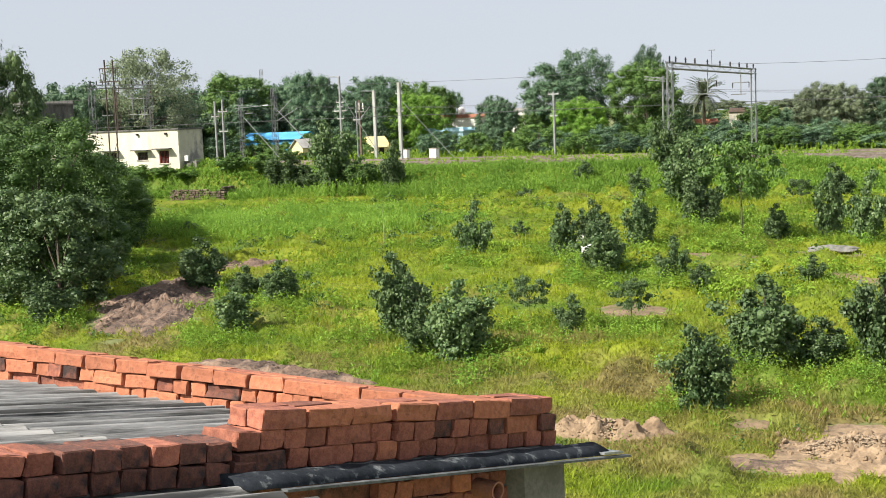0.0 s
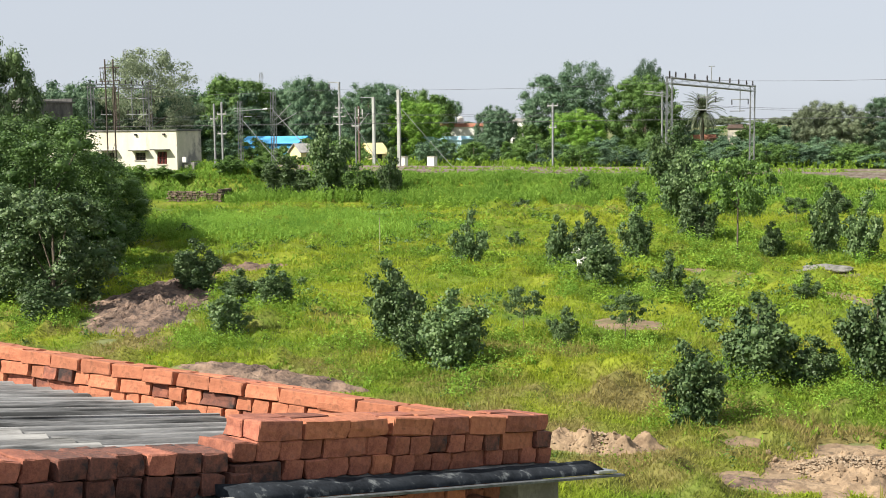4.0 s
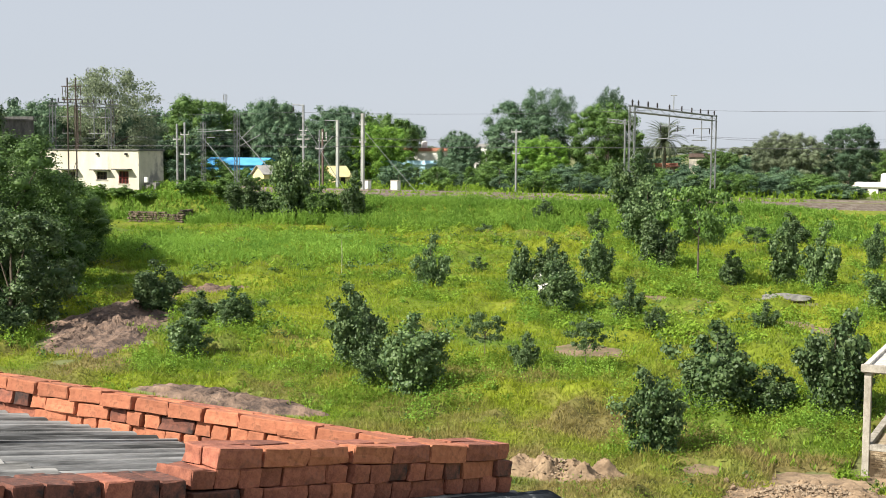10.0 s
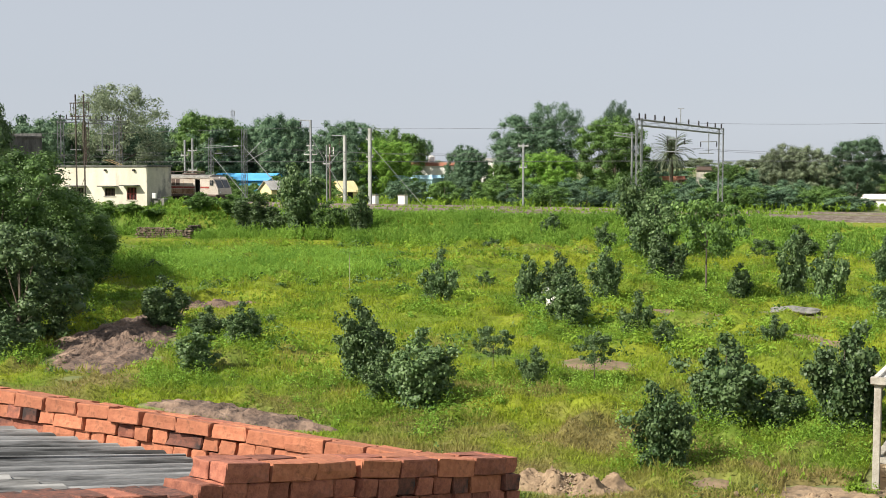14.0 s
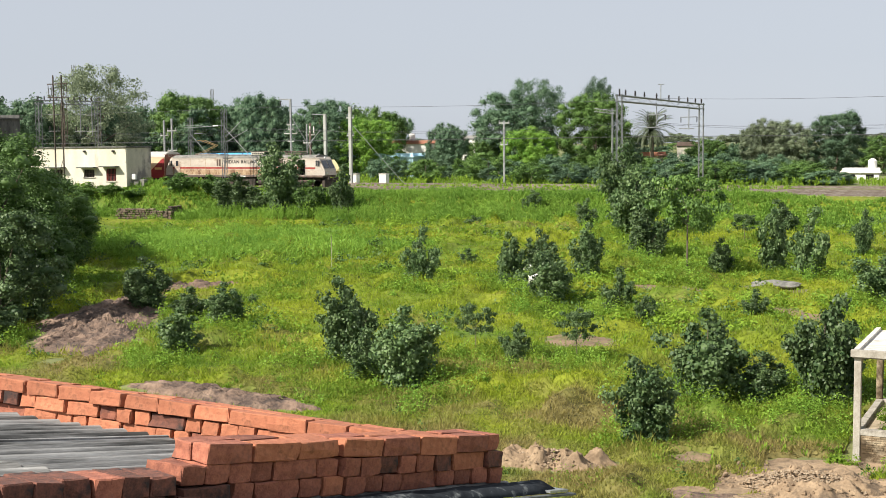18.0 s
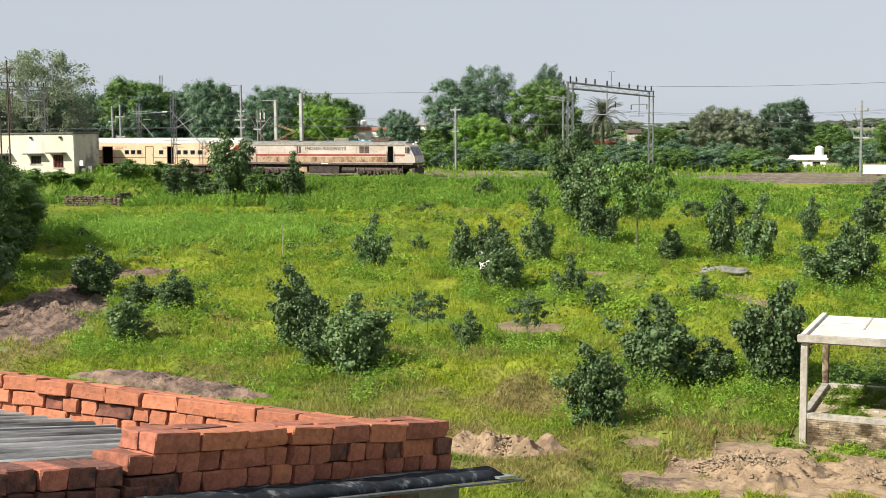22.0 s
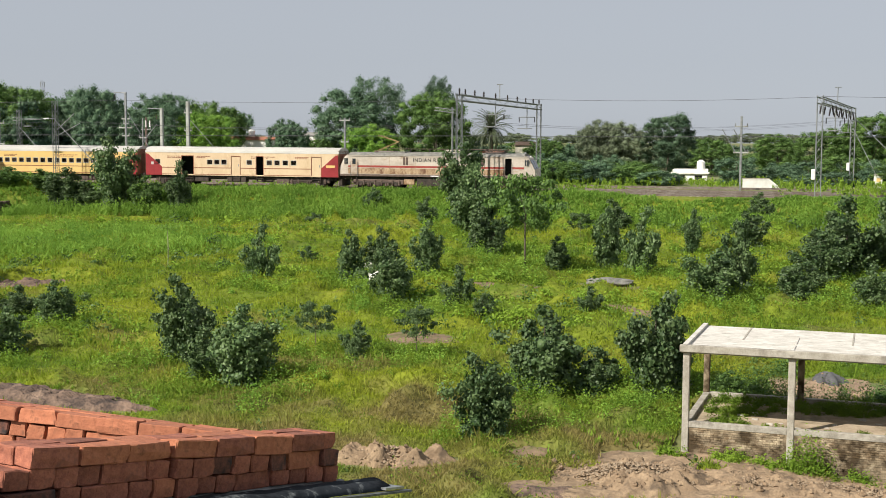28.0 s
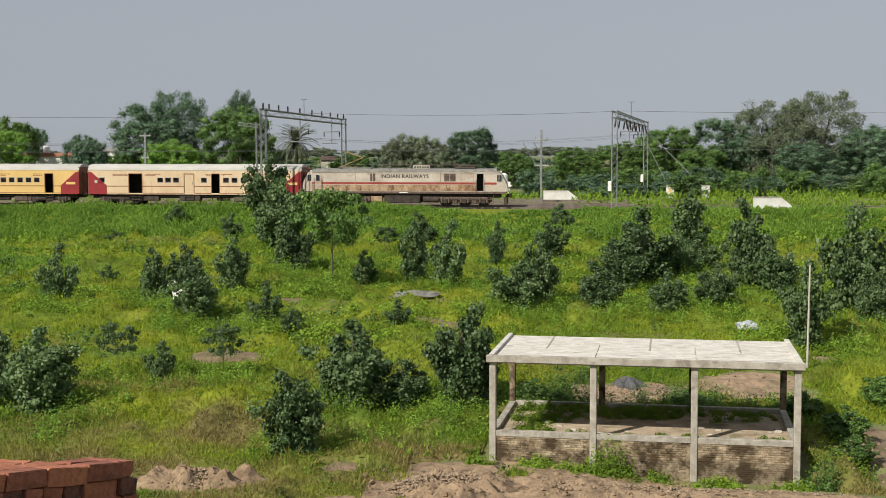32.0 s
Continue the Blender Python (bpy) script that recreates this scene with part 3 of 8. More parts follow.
def portal(x0, y0, x1, y1, top, label, pegs=True):
    """Lattice portal over the tracks, with insulators on its beam."""
    base = 5.5
    t = thing("overhead_line_portal", pose(x0, y0, base), label, "gantry", "portals over the railway")
    h = top - base
    v = Vector((x1 - x0, y1 - y0, 0))
    for off in (Vector((0, 0, 0)), v):
        bm = bmesh.new()
        lattice(bm, off, off + Vector((0, 0, h)), 0.5, 0.5, 13, 0.045)
        part("lattice_column", bm, "steel", t)
        part("footing", boxes(((off.x - 0.5, off.y - 0.5, -0.5), (off.x + 0.5, off.y + 0.5, 0.12))), "concrete", t)
    bm = bmesh.new()
    lattice(bm, Vector((0, 0, h - 0.4)) - v.normalized() * 0.4, v + Vector((0, 0, h - 0.4)) + v.normalized() * 0.4, 0.5, 0.55, 15, 0.065)
    part("lattice_beam", bm, "steel", t)
    for k in (0.0, 0.06, 0.16, 0.26, 0.40, 0.55, 0.68, 0.80, 0.91, 1.0):
        if pegs:
            insulator(t, v * k + Vector((0, 0, h - 0.15)), n=3, r=0.15, pitch=0.16)
        elif 0.1 < k < 0.9:
            insulator(t, v * k + Vector((0.5, 0, h - 0.7)), (0.15, 0, -1), n=5, r=0.14, pitch=0.16)
            insulator(t, v * k + Vector((-0.5, 0, h - 0.7)), (-0.15, 0, -1), n=4, r=0.14, pitch=0.16)
    if pegs:
        bm = bmesh.new()
        lattice(bm, (-0.5, 0.4, h - 1.7), (-2.5, 0.4, h - 1.45), 0.35, 0.3, 6, 0.035)
        part("side_bracket", bm, "steel", t)
        part("side_post", rods(((-0.75, 0.3, 0), (-0.75, 0.3, h - 1.3), 0.09)), "steel", t)
    else:
        for off, z in ((Vector((0, 0, 0)), 2.0), (v, 2.1)):
            part("switch_box", boxes(((off.x - 0.6, off.y - 0.2, z), (off.x - 0.28, off.y + 0.2, z + 0.95), 0.03)), "white", t)
    part("earth_wire_peak", rods((v * 0.45 + Vector((0, 0, h - 0.1)), v * 0.45 + Vector((0, 0, h + 1.5)), 0.05), (v * 0.45 + Vector((-0.3, 0, h + 1.5)), v * 0.45 + Vector((0.35, 0, h + 1.5)), 0.04)), "steel", t)
    for k in (0.4, 0.82):
        c = v * k + Vector((0, 0, h - 0.5))
        d = part("drop_arm", rods((c, c - Vector((0, 0, 2.6)), 0.06), (c - Vector((0.9, 0, 1.2)), c - Vector((-0.9, 0, 1.2)), 0.05), (c - Vector((1.1, 0, 2.5)), c - Vector((-0.6, 0, 2.5)), 0.05)), "steel", t)
        for sx in (-0.9, 0.9):
            insulator(t, c - Vector((sx, 0, 1.2)), (0, 0, -1), n=4, r=0.1, pitch=0.12)
    return t


portal(-27.0, 114.8, -24.6, 146.0, 15.4, "grey lattice steel portal spanning the tracks, insulators on top")
portal(6.0, 119.0 - 2.4, 11.8, 155.0, 15.1, "grey lattice steel portal with hanging insulator frames", False)


def lattice_mast(x, y, top, label, stays=(), arm=0.0):
    t = thing("lattice_mast", pose(x, y, 5.5), label, "mast", "railway masts")
    bm = bmesh.new()
    lattice(bm, (0, 0, 0), (0, 0, top - 5.5), 0.42, 0.42, 14, 0.04)
    part("lattice_column", bm, "steel", t)
    part("footing", boxes(((-0.45, -0.45, -0.5), (0.45, 0.45, 0.15))), "concrete", t)
    for a, b in stays:
        part("stay", rods((a, b, 0.05)), "steel", t)
    if arm:
        h = top - 5.5
        part("bracket_arm", rods(((0, 0, h - 1.8), (arm, 0, h - 2.0), 0.035), ((arm * 0.4, 0, h - 1.85), (arm, 0, h - 1.7), 0.025), ((arm * 0.55, 0, h - 2.6), (arm * 0.75, 0, h - 2.6), 0.05)), "steel", t)
        insulator(t, (arm * 0.15, 0, h - 1.8), (arm, 0, -0.25), n=5, r=0.1, mat="white")
        part("switch_arm", rods(((0.2, 0, h - 3.0), (2.2, 0, h - 1.3), 0.05), ((0.2, 0, h - 3.6), (2.9, 0, h - 2.3), 0.045)), "steel", t)
    return t


def pole(x, y, top, label, arms=(), mat="steel", r=0.16, name="railway_pole", base=5.4, stay=None, square=True, hook=0.0):
    h = top - base
    t = thing(name, pose(x, y, base), label, "pole", "railway poles")
    bm = bmesh.new()
    if square:
        box(bm, (-r, -r, 0), (r, r, h), 0.03)
    else:
        rod(bm, (0, 0, 0), (0, 0, h), r, r * 0.7, 10)
    part("shaft", bm, mat, t)
    for z, w in arms:
        part("cross_arm", boxes(((-w, -0.09, z - 0.08), (w, 0.09, z + 0.08), 0.01)), "post_concrete", t)
        for sx in (-w * 0.88, w * 0.88):
            insulator(t, (sx, 0, z + 0.08), n=2, r=0.1, pitch=0.09, mat="steel")
    if stay:
        part("stay", rods(((0, 0, h - 2.0), stay, 0.035)), "steel", t)
    if hook:
        part("top_arm", rods(((0, 0, h - 0.08), (hook, 0, h), 0.06)), "steel", t)
        insulator(t, (hook * 0.9, 0, h - 0.75), n=4, r=0.11)
    return t


lattice_mast(-70.8, 116.0, 14.9, "grey lattice mast with braced overhead line arms", stays=(((0, 0, 7.4), (7.5, 0, 0.0)),), arm=-5.0)
lattice_mast(-88.0, 136.0, 14.6, "grey lattice anchor mast beside a stay", stays=(((0, 0, 7.0), (6.5, 0, 0.2)),))
pole(-70.2, 130.0, 16.4, "tall slender steel mast with top hook", ((7.4, 0.35), (6.0, 0.45)), r=0.11, stay=(6.0, 0, 0.0), hook=-1.5)
sw = pole(-68.6, 131.0, 13.4, "steel post carrying slanting switch arms", ((5.8, 0.5),), r=0.07)
part("switch_arm", rods(((0, 0, 5.4), (1.8, 0, 7.3), 0.05), ((0, 0, 5.0), (1.1, 0, 6.6), 0.04)), "steel", sw)
for k in range(2):
    insulator(sw, (0.4 + 0.5 * k, 0, 7.0), n=6, r=0.1, mat="white")
pole(-73.5, 145.5, 15.0, "pale concrete post with side bracket", (), mat="post_concrete", r=0.19, hook=-1.9)
pole(-67.2, 140.0, 15.7, "grey concrete pole with cross arms and a stay", ((8.8, 0.5), (6.6, 0.48)), mat="post_concrete", r=0.2, stay=(7.6, 0, 0.2), base=5.5)
pole(-49.6, 148.0, 13.8, "grey pole with two insulator cross arms", ((8.1, 0.7), (5.4, 0.5)), r=0.12)
p = pole(-1.0, 137.0, 13.7, "grey pole with slanting line switch arms", ((7.2, 0.7), (4.4, 0.8)), r=0.12)
part("switch_arm", rods(((-0.6, 0, 4.5), (-2.0, 0, 6.9), 0.05), ((0.5, 0, 4.5), (-0.8, 0, 6.9), 0.05)), "steel", p)


def wires(name, rows, label, r=0.0075):
    """Sagging wires between given ends, joined as one bundle."""
    cu = bpy.data.curves.new(name, "CURVE")
    cu.dimensions, cu.bevel_depth, cu.bevel_resolution = "3D", r, 0
    for a, b, sag in rows:
        sp = cu.splines.new("POLY")
        sp.points.add(12)
        for i in range(13):
            k = i / 12
            v = Vector(a).lerp(Vector(b), k)
            sp.points[i].co = (v.x, v.y, v.z - 4 * sag * k * (1 - k), 1)
    ob = new("tmp", cu)
    me = bpy.data.meshes.new_from_object(ob.evaluated_get(bpy.context.evaluated_depsgraph_get()))
    bpy.data.objects.remove(ob)
    me.materials.clear()
    me.materials.append(M["cable"])
    o = new(name, me)
    return tagged(o, label, "wire", "railway wires")


XS = [-240, -150, -70.8, -26.5, 7.5, 60, 130]
for y, z, sag in ((120.0, 11.45, 0.05), (120.0, 12.9, 0.7), (125.0, 11.45, 0.05), (125.0, 12.9, 0.7), (130.0, 11.5, 0.05), (130.0, 12.8, 0.7), (140.0, 11.5, 0.05), (140.0, 12.8, 0.7)):
    wires("overhead_wire", [((a, y, z), (b, y, z), sag) for a, b in zip(XS, XS[1:])], "thin dark overhead line wire above the track")
wires("earth_wire", [((a, 130, 15.5), (b, 130, 15.5), 0.35) for a, b in zip(XS, XS[1:])], "single dark wire strung over the portal peaks", 0.016)

# ---------------------------------------------------------------- houses and huts


def holed(bm, x0, x1, z0, z1, holes, y0, y1):
    """A wall from x0 to x1 with rectangular openings (x0, x1, z0, z1)."""
    xc = sorted({x0, x1, *[h[0] for h in holes], *[h[1] for h in holes]})
    zc = sorted({z0, z1, *[h[2] for h in holes], *[h[3] for h in holes]})
    nx_, nz_ = len(xc) - 1, len(zc) - 1
    solid = {}
    for i in range(nx_):
        for j in range(nz_):
            cx, cz = (xc[i] + xc[i + 1]) / 2, (zc[j] + zc[j + 1]) / 2
            solid[i, j] = not any(h[0] < cx < h[1] and h[2] < cz < h[3] for h in holes)
    made = {}

    def vert(i, j, k):
        if (i, j, k) not in made:
            made[i, j, k] = bm.verts.new((xc[i], (y0, y1)[k], zc[j]))
        return made[i, j, k]

    for (i, j), on in solid.items():
        if not on:
            continue
        bm.faces.new((vert(i, j, 0), vert(i + 1, j, 0), vert(i + 1, j + 1, 0), vert(i, j + 1, 0)))
        bm.faces.new((vert(i, j + 1, 1), vert(i + 1, j + 1, 1), vert(i + 1, j, 1), vert(i, j, 1)))
        for di, dj, a, b in ((-1, 0, (i, j + 1), (i, j)), (1, 0, (i + 1, j), (i + 1, j + 1)), (0, -1, (i, j), (i + 1, j)), (0, 1, (i + 1, j + 1), (i, j + 1))):
            if not solid.get((i + di, j + dj), False):
                bm.faces.new((vert(*b, 0), vert(*a, 0), vert(*a, 1), vert(*b, 1)))


def hut():
    """Cream relay hut beside the line; its long side faces the field."""
    L, D, H = 22.0, 4.6, 4.45
    t = thing("relay_hut", pose(-80.7, 112.0, 6.35), "cream limewashed flat-roofed hut, damp stained, beside the railway", "hut")
    wins = [(-4.9 - 0.7, -4.9 + 0.7, 1.25, 2.1), (-2.0 - 0.65, -2.0 + 0.65, 0.85, 2.2), (-9.2 - 0.75, -9.2 + 0.75, 0.75, 2.1), (-14.5, -13.0, 0.75, 2.1)]
    bm = bmesh.new()
    holed(bm, -L, 0, -1.2, H, wins, 0, 0.25)
    part("front_wall", bm, "cream", t)
    part("end_wall", boxes(((-0.25, 0.25, -1.2), (-0.003, D, H))), "cream_dark", t, "grey damp stained end wall")
    part("back_wall", boxes(((-L, D - 0.25, -1.2), (-0.25, D - 0.003, H))), "cream", t)
    part("far_wall", boxes(((-L, 0.25, -1.2), (-L + 0.25, D - 0.25, H))), "cream", t)
    part("roof", boxes(((-L - 0.12, -0.12, H), (0.12, D + 0.12, H + 0.16), 0.02)), "dark_render", t, "dark weathered roof slab")
    for k, (a, b, c, d) in enumerate(wins):
        w = part("window", boxes(((a, 0.14, c), (b, 0.18, d))), "dark", t, "dark barred window")
        part("sunshade", boxes(((a - 0.45, -0.75, d + 0.16), (b + 0.45, 0.0, d + 0.28), 0.02)), "dark_render", t, "black stained sunshade slab")
        bars = bmesh.new()
        for i in range(7):
            x = a + (b - a) * (i + 0.5) / 7
            rod(bars, (x, 0.08, c), (x, 0.08, d), 0.025, sides=5)
        box(bars, (a, 0.05, (c + d) / 2 - 0.03), (b, 0.11, (c + d) / 2 + 0.03))
        part("grille", bars, "loco_red" if k == 1 else "rust", w)
        part("sill", boxes(((a - 0.1, -0.08, c - 0.1), (b + 0.1, 0.0, c))), "cream_dark", w)
    for x in (-1.6, -5.4, -11.5, -17):
        part("roof_spout", boxes(((x - 0.12, -0.22, H - 0.48), (x + 0.12, 0.0, H - 0.26))), "dark", t)
    part("meter_box", boxes(((0.15, 0.6, -0.6), (1.8, 2.4, 1.0), 0.03)), "mortar", t)
    part("cable_box", boxes(((0.4, 0.35, 1.0), (0.9, 0.6, 1.6), 0.03)), "white", t)
    return t


hut()


def house(x, y, z, w, d, h, wall, roof, label, gable=True, wins=3, turn=0.0, ridge=1.6, name="house"):
    t = thing(name, pose(x, y, z, 0, 0, turn), label, "house", "houses beyond the railway")
    holes = []
    for i in range(wins):
        c = -w / 2 + w * (i + 0.5) / wins
        holes.append((c - 0.5, c + 0.5, h * 0.35, h * 0.35 + 1.1))
    bm = bmesh.new()
    holed(bm, -w / 2, w / 2, -1.5, h, holes, -d / 2, -d / 2 + 0.25)
    part("front_wall", bm, wall, t)
    part("back_wall", boxes(((-w / 2, d / 2 - 0.25, -1.5), (w / 2, d / 2, h))), wall, t)
    for s in (-1, 1):
        bm = bmesh.new()
        box(bm, (s * w / 2 - (0.25 if s > 0 else 0), -d / 2 + 0.25, -1.5), (s * w / 2 + (0.25 if s < 0 else 0), d / 2 - 0.25, h))
        if gable:
            vs = [bm.verts.new(q) for q in ((s * w / 2, -d / 2, h), (s * w / 2, d / 2, h), (s * w / 2, 0, h + ridge), (s * (w / 2 - 0.25), -d / 2, h), (s * (w / 2 - 0.25), d / 2, h), (s * (w / 2 - 0.25), 0, h + ridge))]
            for f in ((0, 1, 2), (5, 4, 3), (0, 2, 5, 3), (1, 4, 5, 2), (0, 3, 4, 1)):
                bm.faces.new([vs[k] for k in f])
        part("end_wall", bm, wall, t)
    rf = bmesh.new()
    if gable:
        for s in (-1, 1):
            a = math.atan2(ridge, d / 2)
            ln = math.hypot(ridge, d / 2) + 0.35
            box(rf, (-w / 2 - 0.3, 0, 0), (w / 2 + 0.3, ln, 0.1), 0, Matrix.Translation((0, 0, h + ridge + 0.02)) @ Matrix.Rotation(0 if s > 0 else math.pi, 4, "Z") @ Matrix.Rotation(-a, 4, "X"))
    else:
        box(rf, (-w / 2 - 0.25, -d / 2 - 0.25, h), (w / 2 + 0.25, d / 2 + 0.25, h + 0.18))
        for s in (-1, 1):
            box(rf, (-w / 2, s * d / 2 - 0.06, h + 0.18), (w / 2, s * d / 2 + 0.06, h + 0.6))
    part("roof", rf, roof, t)
    for a, b, c, e in holes:
        wn_ = part("window", boxes(((a, -d / 2 + 0.14, c), (b, -d / 2 + 0.18, e))), "dark", t)
        part("lintel", boxes(((a - 0.08, -d / 2 - 0.04, e), (b + 0.08, -d / 2 + 0.05, e + 0.1))), "white", wn_)
        part("sill", boxes(((a - 0.08, -d / 2 - 0.04, c - 0.1), (b + 0.08, -d / 2 + 0.05, c))), "white", wn_)
    return t


house(-101.2, 167.0, 5.4, 10.4, 6, 3.4, "blue", "blue", "sky blue railway building under grey sheet roof", wins=4, ridge=1.0)
house(-90.0, 155.6, 5.4, 2.8, 3.2, 2.3, "yellow", "roof_sheet", "small pale yellow gabled hut", wins=1, turn=60, ridge=1.1)
house(-84.0, 166.0, 5.4, 2.8, 3.4, 1.9, "yellow", "yellow", "pale yellow gabled house", wins=1, turn=62, ridge=1.4)
house(-79.6, 178.0, 5.4, 12.0, 5, 3.6, "pale_blue", "pale_blue", "long low pale blue building", gable=False, wins=4)
hs = house(-82.6, 199.0, 6.5, 7.2, 6, 4.6, "white", "red_tile", "white upper storey house with balcony and roof tank", gable=False, wins=3)
part("water_tank", rods(((-1.0, 0, 4.6), (-1.0, 0, 6.2), 0.6, 0.55), ((-1.0, 0, 6.2), (-1.0, 0, 6.45), 0.6, 0.25), sides=14), "white", hs, "white plastic water tank")
house(-79.0, 216.0, 5.4, 3.2, 4, 6.6, "white", "roof_sheet", "narrow white house between trees", gable=False, wins=1)
house(-39.6, 191.0, 5.4, 2.8, 6, 3.5, "old_brick", "red_tile", "reddish house half hidden by a palm", gable=False, wins=2)
house(-35.2, 197.0, 5.4, 2.8, 4, 5.0, "cream_dark", "rust", "white house with dark roof room", gable=False, wins=1)
hs = house(-7.9, 172.0, 4.7, 4.6, 4, 2.0, "white", "white", "small white flat-roofed house with a roof tank", gable=False, wins=2)
part("water_tank", rods(((1.4, 0, 2.1), (1.4, 0, 3.6), 0.6, 0.57), ((1.4, 0, 3.6), (1.4, 0, 3.85), 0.57, 0.2), sides=14), "white", hs, "white plastic water tank")
hs = house(-113.9, 126.5, 8.0, 8.6, 6, 6.6, "dark_render", "dark_render", "dark weathered station building behind trees", gable=False, wins=4)
for z in (3.2, 5.0, 6.5):
    part("cornice", boxes(((-4.5, -3.25, z), (4.5, -3.0, z + 0.22), 0.02)), "mortar", hs)
part("sign_board", boxes(((-2.4, -3.15, 5.3), (2.6, -3.02, 6.3), 0.02)), "mortar", hs, "faded station name board, unreadable")


def yard_gantry():
    """Old switching gantry beside the station: two lattice legs, a beam with insulators."""
    t = thing("switch_gantry", pose(-108.2, 131.5, 5.5), "weathered lattice switching gantry with insulators by the station", "gantry")
    v = Vector((2.9, 8.5, 0))
    h = 11.4
    for k in (0.0, 0.42, 1.0):
        bm = bmesh.new()
        lattice(bm, v * k, v * k + Vector((0, 0, h)), 0.55, 0.55, 14, 0.05)
        part("lattice_column", bm, "rust" if k == 0.42 else "steel", t)
    bm = bmesh.new()
    lattice(bm, Vector((0, 0, h)) - v * 0.05, v * 1.12 + Vector((0, 0, h)), 0.5, 0.45, 18, 0.05)
    part("lattice_beam", bm, "steel", t)
    for i in range(11):
        insulator(t, v * (i / 10) + Vector((0, 0, h + 0.25)), n=3, r=0.14, pitch=0.14)
    for k in (0.25, 0.7, 0.9):
        c = v * k + Vector((0, 0, h - 0.2))
        part("drop_arm", rods((c, c - Vector((0, 0, 4.2)), 0.06), (c - Vector((0.8, 0, 1.4)), c - Vector((-0.8, 0, 1.4)), 0.05), (c - Vector((0.9, 0, 3.6)), c - Vector((-0.9, 0, 3.6)), 0.05)), "steel", t)
        insulator(t, c - Vector((0.7, 0, 3.5)), n=4, r=0.14)
        insulator(t, c - Vector((-0.7, 0, 3.5)), n=4, r=0.14)
    return t


yard_gantry()
def twin_posts(x, y, top, base):
    """Two rusty posts joined by frames near the top."""
    t = thing("twin_post", pose(x, y, base), "pair of tall rusty posts framed near the top", "pole", "railway poles")
    h = top - base
    for sx in (-0.53, 0.53):
        part("post", boxes(((sx - 0.06, -0.06, 0), (sx + 0.06, 0.06, h), 0.01)), "underframe", t)
    for z in (h - 0.9, h - 2.3):
        part("cross_arm", boxes(((-1.25, -0.06, z - 0.05), (1.25, 0.06, z + 0.05))), "underframe", t)
    for sx in (-1.2, -0.8, 0.85, 1.2):
        part("hanger", rods(((sx, 0, h - 0.9), (sx * 0.9, 0, h - 2.3), 0.035)), "underframe", t)
    part("brace", rods(((-0.53, 0, 1.0), (0.53, 0, 4.0), 0.04), ((0.53, 0, 1.0), (-0.53, 0, 4.0), 0.04), ((-0.53, 0, 4.0), (0.53, 0, 6.6), 0.03)), "underframe", t)
    return t


twin_posts(-84.7, 106.0, 18.4, 3.2)
pole(-92.8, 139.0, 14.6, "twin steel post with a cross frame", ((7.6, 0.7), (5.0, 0.7)), r=0.12)
pole(-94.4, 139.6, 14.4, "steel post with a dark switch box", ((7.0, 0.6),), r=0.12)
pole(-82.1, 152.0, 14.6, "rusty lattice signal post behind the tracks", ((7.2, 1.0), (8.4, 0.6)), mat="rust", r=0.13)
pole(-79.6, 153.0, 14.0, "rusty post beside a signal post", ((7.0, 0.7),), mat="rust", r=0.13)
for ax, R, top in ((-37.9, 420, 38.0), (-31.9, 520, 35.0)):
    tw = thing("telecom_tower", pose(R * math.sin(radians(ax)), R * math.cos(radians(ax)), 5), "distant slender lattice phone tower", "tower", "phone towers")
    bm = bmesh.new()
    lattice(bm, (0, 0, 0), (0, 0, top - 5), 0.9, 0.9, 22, 0.06)
    part("lattice_shaft", bm, "steel", tw)
    for sx in (-1.3, 1.3):
        part("antenna", rods(((sx * 0.6, 0, top - 7.6), (sx * 0.6, 0, top - 5.6), 0.16), sides=8), "steel", tw)


def ramp_block(x, y, z, w, h, d, label):
    """White loading ramp: upright at one end, sloping down at the other."""
    t = thing("ramp_wall", pose(x, y, z), label, "wall", "white ramp walls")
    bm = bmesh.new()
    pts = [(0, 0), (w, 0), (w, h * 0.12), (w * 0.62, h), (0, h)]
    f = [bm.verts.new((a, 0, b)) for a, b in pts]
    g = [bm.verts.new((a, d, b)) for a, b in pts]
    bm.faces.new(f)
    bm.faces.new(g[::-1])
    for i in range(5):
        bm.faces.new((f[(i + 1) % 5], f[i], g[i], g[(i + 1) % 5]))
    part("wall_block", bm, "white", t)
    part("coping", boxes(((-0.05, -0.05, h), (w * 0.62, d + 0.05, h + 0.08))), "concrete", t)
    return t


ramp_block(-0.8, 146.0, 5.1, 4.8, 1.65, 0.6, "low white limewashed ramp wall beside the track")
ramp_block(18.8, 115.8, 5.5, 4.0, 1.42, 0.6, "white ramp wall half sunk in grass")


def anchor_block(x, y, z, w, h, label, mark=False):
    t = thing("anchor_block", pose(x, y, z), label, "concrete block", "white concrete blocks")
    part("block", boxes(((-w / 2, -w / 2, -0.4), (w / 2, w / 2, h), 0.04)), "white", t)
    part("cap", boxes(((-w / 2 - 0.05, -w / 2 - 0.05, h), (w / 2 + 0.05, w / 2 + 0.05, h + 0.1), 0.02)), "concrete", t)
    if mark:
        part("painted_mark", boxes(((-0.22, -w / 2 - 0.006, h * 0.55), (0.22, -w / 2 - 0.002, h * 0.8))), "coach_yellow", t, "faded orange painted mark")
    return t


